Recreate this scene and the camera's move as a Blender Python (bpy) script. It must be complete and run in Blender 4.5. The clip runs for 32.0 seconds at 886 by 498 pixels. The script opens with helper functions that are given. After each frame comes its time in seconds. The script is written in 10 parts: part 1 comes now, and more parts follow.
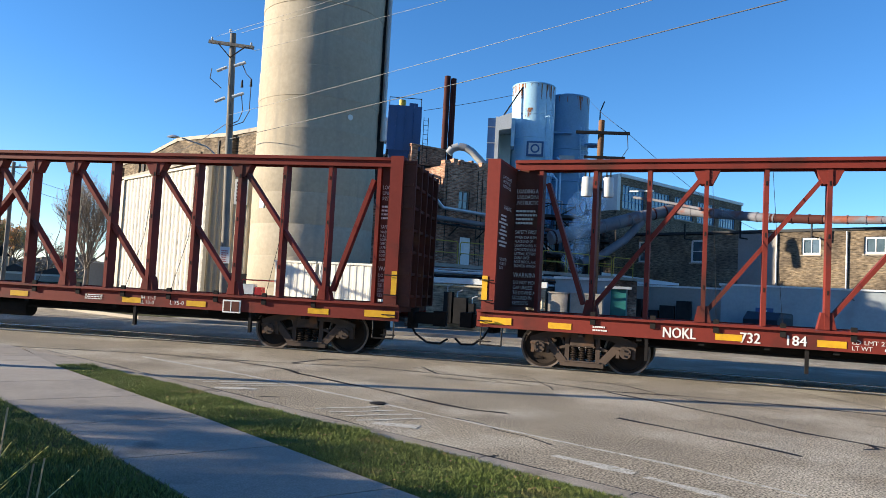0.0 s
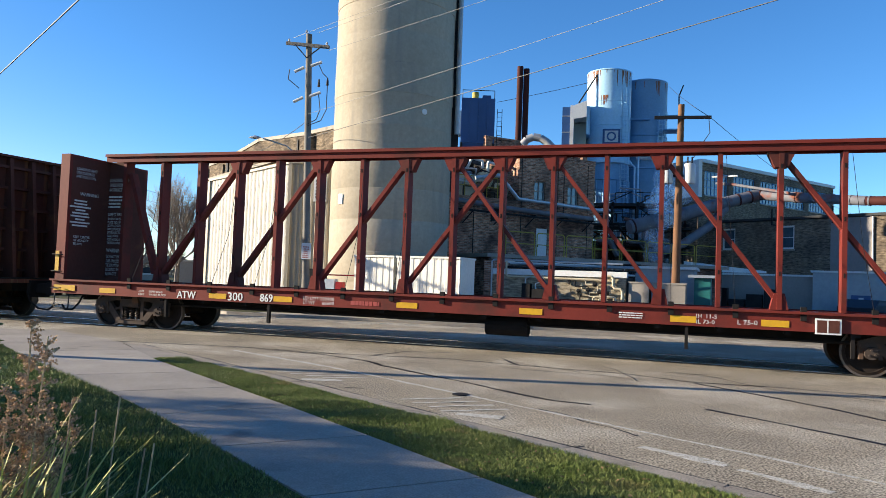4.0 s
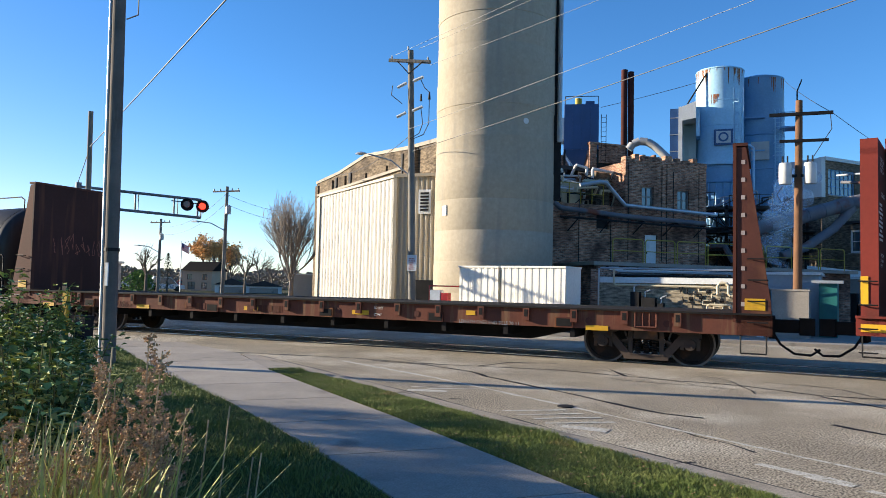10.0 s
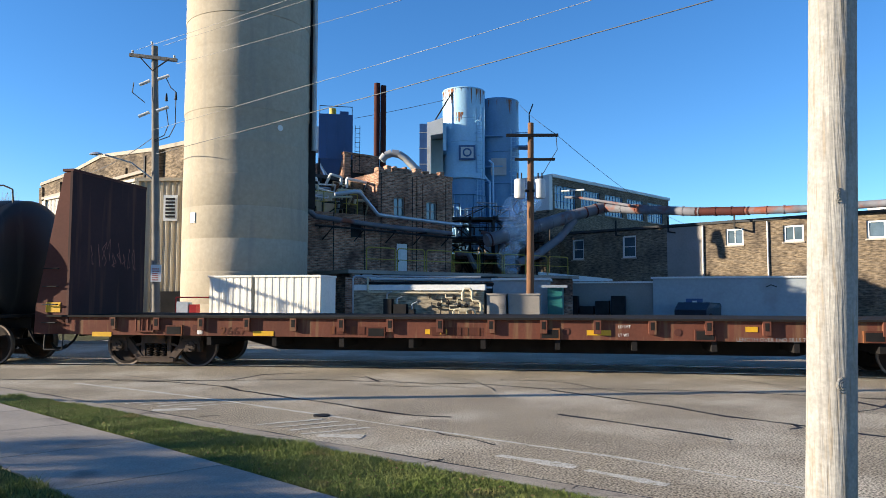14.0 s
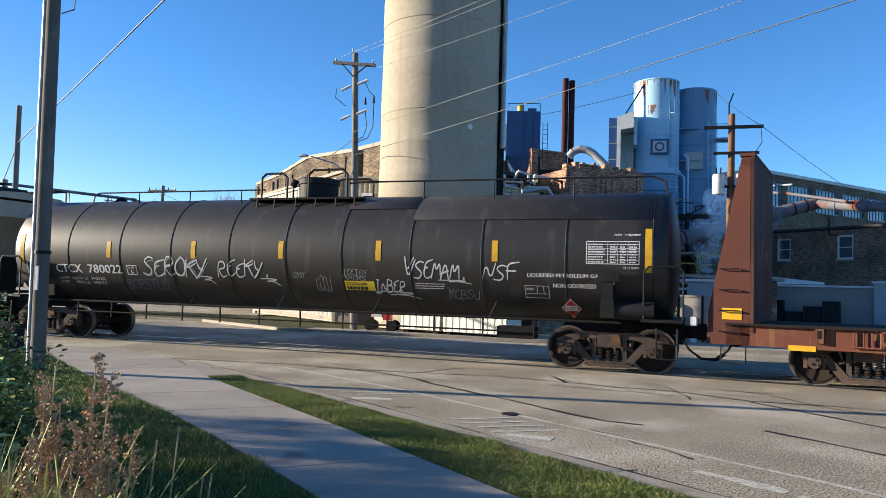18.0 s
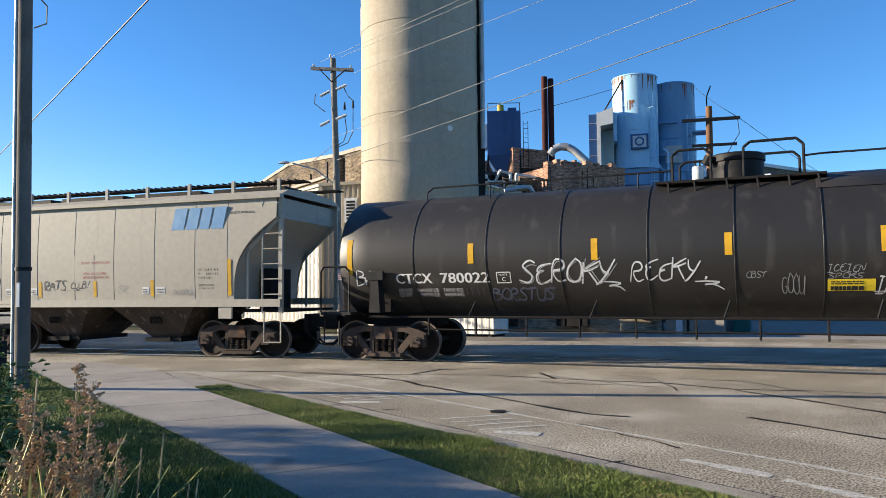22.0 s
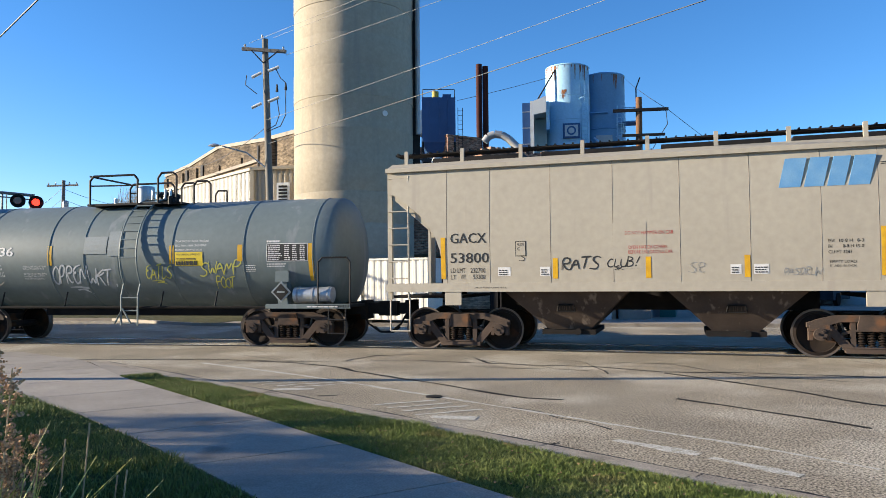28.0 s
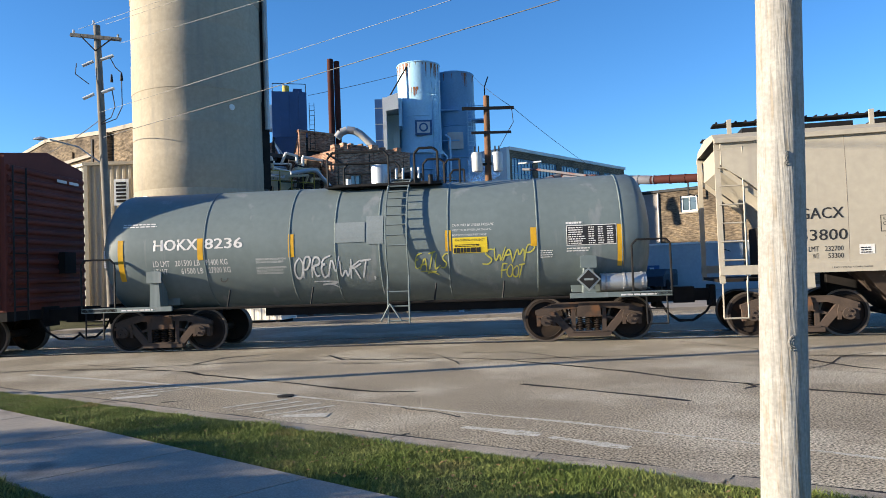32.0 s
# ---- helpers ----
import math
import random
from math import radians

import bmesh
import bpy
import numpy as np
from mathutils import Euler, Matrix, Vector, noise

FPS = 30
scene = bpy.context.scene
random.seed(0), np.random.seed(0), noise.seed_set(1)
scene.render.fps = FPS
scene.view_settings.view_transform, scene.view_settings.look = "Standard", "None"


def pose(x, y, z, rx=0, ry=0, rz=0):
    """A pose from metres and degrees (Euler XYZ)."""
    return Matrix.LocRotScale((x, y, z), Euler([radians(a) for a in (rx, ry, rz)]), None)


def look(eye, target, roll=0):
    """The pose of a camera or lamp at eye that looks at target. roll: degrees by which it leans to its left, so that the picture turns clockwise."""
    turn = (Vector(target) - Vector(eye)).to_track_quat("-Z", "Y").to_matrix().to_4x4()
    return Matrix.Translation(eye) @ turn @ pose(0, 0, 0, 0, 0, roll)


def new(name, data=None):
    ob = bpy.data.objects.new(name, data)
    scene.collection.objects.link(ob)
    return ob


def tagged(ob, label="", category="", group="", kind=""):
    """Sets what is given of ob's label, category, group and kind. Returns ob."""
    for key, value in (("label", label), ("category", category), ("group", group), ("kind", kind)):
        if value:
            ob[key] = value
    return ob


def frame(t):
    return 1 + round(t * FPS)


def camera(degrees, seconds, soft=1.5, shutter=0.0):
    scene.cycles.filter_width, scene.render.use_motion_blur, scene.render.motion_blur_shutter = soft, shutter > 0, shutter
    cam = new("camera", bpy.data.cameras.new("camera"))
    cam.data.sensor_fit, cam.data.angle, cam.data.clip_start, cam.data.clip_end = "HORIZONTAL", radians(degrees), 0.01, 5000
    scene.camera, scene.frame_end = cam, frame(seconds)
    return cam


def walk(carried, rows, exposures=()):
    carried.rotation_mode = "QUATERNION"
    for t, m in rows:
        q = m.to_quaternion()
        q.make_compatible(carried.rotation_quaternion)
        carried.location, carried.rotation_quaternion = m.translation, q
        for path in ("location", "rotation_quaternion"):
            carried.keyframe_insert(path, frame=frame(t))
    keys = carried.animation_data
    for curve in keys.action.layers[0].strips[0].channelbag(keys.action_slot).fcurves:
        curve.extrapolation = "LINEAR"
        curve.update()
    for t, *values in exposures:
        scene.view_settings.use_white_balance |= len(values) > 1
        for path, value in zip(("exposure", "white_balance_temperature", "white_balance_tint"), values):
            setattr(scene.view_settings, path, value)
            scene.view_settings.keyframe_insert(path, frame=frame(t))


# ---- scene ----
cam = camera(62.40, 32.0, soft=0.34)

# path: seconds, x, y, z, tilt, roll, yaw
PATH = [
    (0.0, 0.030, 0.035, 1.510, 93.197, -3.039, 5.601),
    (0.5, 0.022, 0.025, 1.491, 93.272, -2.597, 4.489),
    (1.0, 0.008, 0.039, 1.510, 93.410, -2.432, 3.219),
    (1.5, 0.017, 0.027, 1.498, 93.690, -1.917, 3.301),
    (2.0, 0.014, 0.027, 1.501, 93.503, -1.147, 3.446),
    (2.5, 0.013, 0.023, 1.500, 93.564, 0.469, 4.297),
    (3.0, 0.002, 0.001, 1.493, 93.454, -0.774, 8.709),
    (3.5, -0.003, -0.012, 1.493, 93.109, -1.608, 10.961),
    (4.0, -0.013, 0.012, 1.492, 92.366, -2.126, 11.567),
    (4.5, 0.020, 0.021, 1.509, 92.450, -0.945, 11.894),
    (6.5, 0.031, -0.004, 1.474, 91.974, -0.775, 18.617),
    (7.0, 0.038, -0.015, 1.493, 91.849, -1.532, 18.761),
    (7.5, 0.020, -0.042, 1.487, 91.788, -2.218, 18.992),
    (8.0, 0.000, -0.085, 1.489, 91.842, -2.444, 19.190),
    (8.5, -0.016, -0.097, 1.495, 92.096, -2.232, 19.486),
    (9.0, -0.003, -0.051, 1.497, 92.319, -2.117, 19.656),
    (9.5, 0.021, -0.003, 1.504, 92.559, -1.721, 20.084),
    (10.0, 0.047, 0.023, 1.509, 92.884, -1.294, 19.894),
    (10.5, 0.037, 0.054, 1.505, 93.219, -1.085, 19.805),
    (11.0, 0.031, 0.108, 1.501, 93.229, -0.976, 19.237),
    (11.5, 0.067, 0.119, 1.495, 93.110, -0.727, 13.396),
    (12.0, 0.034, 0.153, 1.498, 92.897, -3.788, -1.830),
    (12.5, 0.060, 0.158, 1.509, 93.261, -3.976, -6.273),
    (13.0, 0.092, -0.008, 1.506, 94.652, -4.148, -16.176),
    (13.5, 0.065, -0.038, 1.535, 93.995, -1.244, -8.998),
    (14.0, 0.048, -0.062, 1.532, 93.740, -0.076, 0.880),
    (14.5, 0.044, -0.049, 1.521, 93.551, -0.121, 3.564),
    (15.0, 0.033, -0.084, 1.520, 93.522, -0.105, 5.381),
    (15.5, -0.023, -0.056, 1.524, 93.228, -0.377, 8.372),
    (17.5, -0.025, -0.051, 1.571, 93.508, -1.519, 15.719),
    (18.0, -0.028, -0.008, 1.576, 93.226, -1.706, 15.231),
    (18.5, -0.023, -0.010, 1.570, 93.345, -1.516, 14.780),
    (19.0, -0.035, -0.009, 1.575, 93.178, -1.284, 14.392),
    (19.5, -0.021, 0.014, 1.567, 93.111, -0.622, 14.121),
    (20.0, -0.037, 0.010, 1.561, 93.084, -0.046, 13.725),
    (20.5, -0.011, -0.005, 1.561, 93.322, 0.140, 13.996),
    (21.0, -0.000, -0.022, 1.548, 93.230, 0.341, 14.048),
    (21.5, 0.003, -0.030, 1.545, 93.216, 0.553, 14.304),
    (22.0, 0.026, -0.037, 1.557, 93.399, 0.512, 14.248),
    (22.5, 0.036, -0.054, 1.552, 93.861, 0.263, 13.648),
    (23.0, 0.037, -0.043, 1.563, 93.863, -0.253, 13.266),
    (23.5, 0.042, -0.031, 1.584, 93.926, -0.368, 12.884),
    (24.0, -0.003, -0.044, 1.596, 94.548, -0.405, 13.410),
    (24.5, -0.078, -0.038, 1.548, 93.570, -0.266, 12.805),
    (25.0, -0.085, -0.073, 1.539, 93.566, -0.406, 13.046),
    (25.5, -0.085, -0.054, 1.538, 93.293, -0.347, 13.032),
    (27.5, -0.083, -0.030, 1.531, 92.821, 0.260, 11.809),
    (28.0, -0.026, 0.007, 1.537, 92.325, 0.499, 9.036),
    (28.5, -0.030, 0.126, 1.501, 92.537, 0.099, -1.155),
    (29.0, -0.013, 0.085, 1.521, 92.302, 0.527, -5.045),
    (29.5, -0.010, 0.097, 1.508, 92.387, 0.505, -5.367),
    (30.0, -0.033, 0.071, 1.516, 92.400, 0.504, -6.086),
    (30.5, -0.048, 0.062, 1.524, 92.279, 0.541, -6.188),
    (31.0, -0.030, 0.016, 1.528, 92.258, 0.556, -5.373),
    (31.5, -0.007, -0.060, 1.548, 91.815, 0.953, -3.739),
    (32.0, 0.060, -0.045, 1.524, 91.779, 2.040, -2.130),
]
walk(cam, [(r[0], pose(*r[1:])) for r in PATH])

# ---- light ----
SUN_AZ, SUN_EL = 262.5, 12.8          # compass-like: degrees clockwise from +y, and above the horizon
world = bpy.data.worlds.new("sky")
scene.world = world
world.use_nodes = True
wn = world.node_tree.nodes
sky = wn.new("ShaderNodeTexSky")
sky.sky_type, sky.sun_disc = "NISHITA", False
sky.sun_elevation, sky.sun_rotation = radians(SUN_EL), radians(SUN_AZ)
sky.air_density, sky.dust_density, sky.ozone_density = 0.8, 0.0, 3.0
wn["Background"].inputs["Strength"].default_value = 0.094
sat = wn.new("ShaderNodeHueSaturation")
sat.inputs["Saturation"].default_value, sat.inputs["Hue"].default_value = 1.16, 0.504
world.node_tree.links.new(sky.outputs[0], sat.inputs["Color"])
tint = wn.new("ShaderNodeMix")
tint.data_type, tint.blend_type = "RGBA", "MULTIPLY"
tint.inputs[0].default_value = 1.0
# clear blue overhead, paler haze low down towards the sun
way, low, haze = wn.new("ShaderNodeTexCoord"), wn.new("ShaderNodeVectorMath"), wn.new("ShaderNodeMapRange")
low.operation = "DOT_PRODUCT"
low.inputs[1].default_value = (math.sin(radians(SUN_AZ)), math.cos(radians(SUN_AZ)), -0.9)
world.node_tree.links.new(way.outputs["Generated"], low.inputs[0])
world.node_tree.links.new(low.outputs["Value"], haze.inputs[0])
haze.inputs[1].default_value, haze.inputs[2].default_value = 0.22, 0.66
tone = wn.new("ShaderNodeMix")
tone.data_type = "RGBA"
tone.inputs[6].default_value, tone.inputs[7].default_value = (0.84, 0.985, 1.05, 1), (1.15, 0.89, 0.97, 1)
world.node_tree.links.new(haze.outputs[0], tone.inputs[0])
world.node_tree.links.new(tone.outputs[2], tint.inputs[7])
world.node_tree.links.new(sat.outputs[0], tint.inputs[6])
world.node_tree.links.new(tint.outputs[2], wn["Background"].inputs["Color"])
sun = new("sun", bpy.data.lights.new("sun", "SUN"))
sun.data.energy, sun.data.angle, sun.data.color = 5.0, radians(0.53), (1.0, 0.88, 0.69)
sd = Vector((math.sin(radians(SUN_AZ)) * math.cos(radians(SUN_EL)), math.cos(radians(SUN_AZ)) * math.cos(radians(SUN_EL)), math.sin(radians(SUN_EL))))
sun.matrix_world = look((-60, -5, 30), Vector((-60, -5, 30)) - sd)
scene.view_settings.exposure = 1.38


# ---- materials ----
def mat(name, c1, c2=None, rough=0.7, metal=0.0, scale=3.0, bump=0.0, bscale=60.0, c3=None, c3at=0.62, c3scale=0.7, streak=False, isl=0.0, spec=0.4, grit=0.0, gscale=90.0):
    """A paint or stone: two tones mixed by noise, a third tone in patches (or upright streaks), and a fine relief."""
    m = bpy.data.materials.new(name)
    m.use_nodes = True
    nt = m.node_tree
    n, l = nt.nodes, nt.links
    b = n["Principled BSDF"]
    b.inputs["Roughness"].default_value, b.inputs["Metallic"].default_value = rough, metal
    b.inputs["Specular IOR Level"].default_value = spec
    co = n.new("ShaderNodeTexCoord")
    c2 = c2 or tuple(x * 0.8 for x in c1)

    def noise_tex(sc, detail=4.0, stretch=None):
        t = n.new("ShaderNodeTexNoise")
        t.inputs["Scale"].default_value, t.inputs["Detail"].default_value = sc, detail
        if stretch:
            mp = n.new("ShaderNodeMapping")
            mp.inputs["Scale"].default_value = stretch
            l.new(co.outputs["Object"], mp.inputs[0])
            l.new(mp.outputs[0], t.inputs[0])
        else:
            l.new(co.outputs["Object"], t.inputs[0])
        return t

    def ramp(src, a, b_):
        r = n.new("ShaderNodeMapRange")
        r.inputs[1].default_value, r.inputs[2].default_value = a, b_
        l.new(src, r.inputs[0])
        return r.outputs[0]

    def mix(fac, a, b_):
        x = n.new("ShaderNodeMix")
        x.data_type = "RGBA"
        l.new(fac, x.inputs[0])
        for i, v in ((6, a), (7, b_)):
            if isinstance(v, tuple):
                x.inputs[i].default_value = (*v, 1)
            else:
                l.new(v, x.inputs[i])
        return x.outputs[2]

    t1 = noise_tex(scale, 6.0)
    col = mix(ramp(t1.outputs[0], 0.32, 0.68), c1, c2)
    t2 = noise_tex(scale * 14, 3.0)
    fine = mix(ramp(t2.outputs[0], 0.25, 0.75), tuple(x * 0.86 for x in (1, 1, 1)), (1.0, 1.0, 1.0))
    mul = n.new("ShaderNodeMix")
    mul.data_type, mul.blend_type = "RGBA", "MULTIPLY"
    mul.inputs[0].default_value = 1.0
    l.new(col, mul.inputs[6])
    l.new(fine, mul.inputs[7])
    col = mul.outputs[2]
    if c3:
        t3 = noise_tex(c3scale, 7.0, (6, 6, 0.5) if streak else None)
        f3 = ramp(t3.outputs[0], c3at - 0.06, c3at + 0.06)
        col = mix(f3, col, c3)
    if grit:
        tg = noise_tex(gscale, 4.0)
        gr = n.new("ShaderNodeMapRange")
        gr.inputs[1].default_value, gr.inputs[2].default_value, gr.inputs[3].default_value, gr.inputs[4].default_value = 0.36, 0.64, 1 - grit, 1 + grit
        l.new(tg.outputs[0], gr.inputs[0])
        mg = n.new("ShaderNodeMix")
        mg.data_type, mg.blend_type = "RGBA", "MULTIPLY"
        mg.inputs[0].default_value = 1.0
        l.new(col, mg.inputs[6])
        l.new(gr.outputs[0], mg.inputs[7])
        col = mg.outputs[2]
    if isl:
        g = n.new("ShaderNodeNewGeometry")
        oi = n.new("ShaderNodeObjectInfo")
        ad = n.new("ShaderNodeMath")
        ad.operation = "ADD"
        l.new(g.outputs["Random Per Island"], ad.inputs[0])
        l.new(oi.outputs["Random"], ad.inputs[1])
        fr = n.new("ShaderNodeMath")
        fr.operation = "FRACT"
        l.new(ad.outputs[0], fr.inputs[0])
        hs = n.new("ShaderNodeHueSaturation")
        l.new(col, hs.inputs["Color"])
        l.new(ramp(fr.outputs[0], 0.0, 1.0), hs.inputs["Value"])
        r = hs.inputs["Value"].links[0].from_node
        r.inputs[3].default_value, r.inputs[4].default_value = 1 - isl, 1 + isl
        col = hs.outputs[0]
    l.new(col, b.inputs["Base Color"])
    if bump:
        tb = noise_tex(bscale, 5.0, (1, 1, 0.07) if streak else None)
        bp = n.new("ShaderNodeBump")
        bp.inputs["Strength"].default_value, bp.inputs["Distance"].default_value = bump, 0.02
        l.new(tb.outputs[0], bp.inputs["Height"])
        l.new(bp.outputs[0], b.inputs["Normal"])
    return m


def brick_mat(name, c1, c2, mortar, stain):
    """Brick at real size: rows 75 mm high on upright walls, with dark stains."""
    m = bpy.data.materials.new(name)
    m.use_nodes = True
    n, l = m.node_tree.nodes, m.node_tree.links
    b = n["Principled BSDF"]
    b.inputs["Roughness"].default_value, b.inputs["Specular IOR Level"].default_value = 0.9, 0.1
    co = n.new("ShaderNodeTexCoord")
    sx = n.new("ShaderNodeSeparateXYZ")
    l.new(co.outputs["Object"], sx.inputs[0])
    ad = n.new("ShaderNodeMath")
    l.new(sx.outputs[0], ad.inputs[0])
    l.new(sx.outputs[1], ad.inputs[1])
    cx = n.new("ShaderNodeCombineXYZ")
    l.new(ad.outputs[0], cx.inputs[0])
    l.new(sx.outputs[2], cx.inputs[1])
    t = n.new("ShaderNodeTexBrick")
    l.new(cx.outputs[0], t.inputs[0])
    t.inputs["Scale"].default_value = 1.0
    t.inputs["Brick Width"].default_value, t.inputs["Row Height"].default_value, t.inputs["Mortar Size"].default_value = 0.215, 0.075, 0.01
    t.inputs["Color1"].default_value, t.inputs["Color2"].default_value, t.inputs["Mortar"].default_value = (*c1, 1), (*c2, 1), (*mortar, 1)
    nz = n.new("ShaderNodeTexNoise")
    nz.inputs["Scale"].default_value, nz.inputs["Detail"].default_value = 0.6, 9
    l.new(co.outputs["Object"], nz.inputs[0])
    r = n.new("ShaderNodeMapRange")
    r.inputs[1].default_value, r.inputs[2].default_value = 0.44, 0.64
    l.new(nz.outputs[0], r.inputs[0])
    x = n.new("ShaderNodeMix")
    x.data_type = "RGBA"
    l.new(r.outputs[0], x.inputs[0])
    l.new(t.outputs[0], x.inputs[6])
    x.inputs[7].default_value = (*stain, 1)
    n2 = n.new("ShaderNodeTexNoise")
    n2.inputs["Scale"].default_value, n2.inputs["Detail"].default_value = 3.2, 9
    mp = n.new("ShaderNodeMapping")
    mp.inputs["Scale"].default_value = (1, 1, 3.5)
    l.new(co.outputs["Object"], mp.inputs[0])
    l.new(mp.outputs[0], n2.inputs[0])
    r2 = n.new("ShaderNodeMapRange")
    for k, v in ((1, 0.34), (2, 0.66), (3, 0.5), (4, 1.55)):
        r2.inputs[k].default_value = v
    l.new(n2.outputs[0], r2.inputs[0])
    m2 = n.new("ShaderNodeMix")
    m2.data_type, m2.blend_type = "RGBA", "MULTIPLY"
    m2.inputs[0].default_value = 1.0
    l.new(x.outputs[2], m2.inputs[6])
    l.new(r2.outputs[0], m2.inputs[7])
    l.new(m2.outputs[2], b.inputs["Base Color"])
    bp = n.new("ShaderNodeBump")
    bp.inputs["Strength"].default_value, bp.inputs["Distance"].default_value = 0.5, 0.01
    bp.invert = True
    l.new(t.outputs["Fac"], bp.inputs["Height"])
    l.new(bp.outputs[0], b.inputs["Normal"])
    return m


def glow(name, c, s):
    m = bpy.data.materials.new(name)
    m.use_nodes = True
    b = m.node_tree.nodes["Principled BSDF"]
    b.inputs["Base Color"].default_value = (*c, 1)
    b.inputs["Emission Color"].default_value, b.inputs["Emission Strength"].default_value = (*c, 1), s
    return m


ASPHALT = mat("asphalt", (0.36, 0.306, 0.226), (0.265, 0.225, 0.168), 0.92, scale=0.7, bump=0.5, bscale=80, c3=(0.41, 0.36, 0.28), c3at=0.55, c3scale=0.5, grit=0.8, gscale=48, spec=0.12)
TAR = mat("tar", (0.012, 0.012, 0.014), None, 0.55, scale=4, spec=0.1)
CONCRETE = mat("concrete", (0.385, 0.34, 0.285), (0.315, 0.28, 0.24), 0.9, scale=1.2, bump=0.25, bscale=70, c3=(0.206, 0.181, 0.155), c3at=0.66, c3scale=1.4, isl=0.08, grit=0.16, gscale=70, spec=0.12)
KERBSTONE = mat("worn_kerb_concrete", (0.38, 0.33, 0.265), (0.29, 0.25, 0.2), 0.92, scale=2.5, bump=0.35, bscale=70, c3=(0.13, 0.11, 0.085), c3at=0.66, c3scale=2.2, isl=0.1, grit=0.25, gscale=80, spec=0.12)
ROADPAINT = mat("worn_road_paint", (0.58, 0.55, 0.48), (0.44, 0.41, 0.345), 0.85, scale=7, bump=0.3, c3=(0.3, 0.27, 0.2), c3at=0.58, c3scale=16, grit=0.35, gscale=70)
LITTER = mat("dry_leaf_litter", (0.3, 0.19, 0.09), (0.2, 0.12, 0.06), 0.9, scale=5, isl=0.4)
LAWN = mat("turf", (0.075, 0.1, 0.026), (0.05, 0.066, 0.02), 1.0, scale=2.2, bump=0.8, bscale=120, c3=(0.13, 0.115, 0.045), c3at=0.62, c3scale=1.6, grit=0.4, gscale=120, spec=0.12)
SOIL = mat("soil", (0.075, 0.07, 0.03), (0.045, 0.05, 0.02), 1.0, scale=2, bump=0.6, spec=0.12)
GRASS = mat("grass_blades", (0.13, 0.17, 0.04), (0.2, 0.22, 0.07), 0.6, scale=1.5, c3=(0.273, 0.221, 0.084), c3at=0.66, c3scale=1.4, isl=0.35, spec=0.12)
SILO = mat("silo_concrete", (0.405, 0.352, 0.272), (0.352, 0.307, 0.238), 0.92, scale=0.35, bump=0.2, bscale=25, c3=(0.303, 0.271, 0.221), c3at=0.6, c3scale=0.35, streak=True, grit=0.04, gscale=9, spec=0.12)
WHITEMETAL = mat("white_corrugated_metal", (0.42, 0.408, 0.374), (0.38, 0.369, 0.335), 0.6, scale=0.6, c3=(0.43, 0.396, 0.327), c3at=0.74, c3scale=0.5, streak=True)
BEIGEMETAL = mat("beige_corrugated_metal", (0.385, 0.328, 0.238), (0.353, 0.299, 0.217), 0.55, scale=0.7)
BRICK = brick_mat("brown_brick", (0.46, 0.235, 0.15), (0.2, 0.09, 0.055), (0.32, 0.26, 0.205), (0.1, 0.058, 0.044))
TANBRICK = brick_mat("tan_brick", (0.19, 0.142, 0.092), (0.115, 0.086, 0.056), (0.155, 0.128, 0.1), (0.08, 0.063, 0.048))
MIXBRICK = brick_mat("weathered_brick", (0.208, 0.152, 0.1), (0.16, 0.116, 0.08), (0.192, 0.16, 0.128), (0.112, 0.088, 0.068))
BLUEPAINT = mat("light_blue_tank_paint", (0.38, 0.61, 0.77), (0.32, 0.54, 0.72), 0.45, scale=0.5, c3=(0.34, 0.13, 0.05), c3at=0.735, c3scale=0.55, streak=True)
BLUEDARK = mat("mid_blue_tank_paint", (0.165, 0.36, 0.58), (0.13, 0.3, 0.5), 0.5, scale=0.6, c3=(0.17, 0.09, 0.06), c3at=0.76, c3scale=0.6, streak=True)
DUCT = mat("blue_grey_duct", (0.2, 0.2, 0.22), (0.13, 0.13, 0.15), 0.75, 0.1, scale=1.2, c3=(0.2, 0.07, 0.045), c3at=0.6, c3scale=0.8, spec=0.12)
NAVY = mat("navy_blue_paint", (0.035, 0.1, 0.26), (0.027, 0.075, 0.2), 0.45, scale=0.8)
STACKRED = mat("rusty_red_stack", (0.075, 0.022, 0.017), (0.05, 0.016, 0.014), 0.75, scale=1.2, c3=(0.05, 0.02, 0.018), c3at=0.6, spec=0.12)
PALEGREEN = mat("pale_green_grey_paint", (0.42, 0.5, 0.48), (0.36, 0.43, 0.42), 0.6, scale=1.5)
GALV = mat("galvanised_metal", (0.5, 0.52, 0.54), (0.42, 0.44, 0.46), 0.45, 0.6, scale=2.5, c3=(0.2, 0.09, 0.04), c3at=0.72, c3scale=0.9)
PIPE = mat("grey_pipe_cladding", (0.42, 0.42, 0.42), (0.33, 0.33, 0.34), 0.5, 0.3, scale=1.5, c3=(0.22, 0.08, 0.045), c3at=0.66, c3scale=0.5)
DARKSTEEL = mat("dark_steel", (0.03, 0.028, 0.028), (0.018, 0.018, 0.019), 0.6, 0.3, scale=3, spec=0.12)
YELLOWRAIL = mat("yellow_rail_paint", (0.42, 0.33, 0.04), (0.34, 0.26, 0.04), 0.6, scale=3)
ROOFING = mat("dark_roofing", (0.06, 0.06, 0.062), None, 0.9, scale=1, spec=0.12)
WHITEPAINT = mat("white_paint", (0.72, 0.72, 0.7), (0.66, 0.66, 0.64), 0.6, scale=0.8, c3=(0.5, 0.48, 0.45), c3at=0.7)
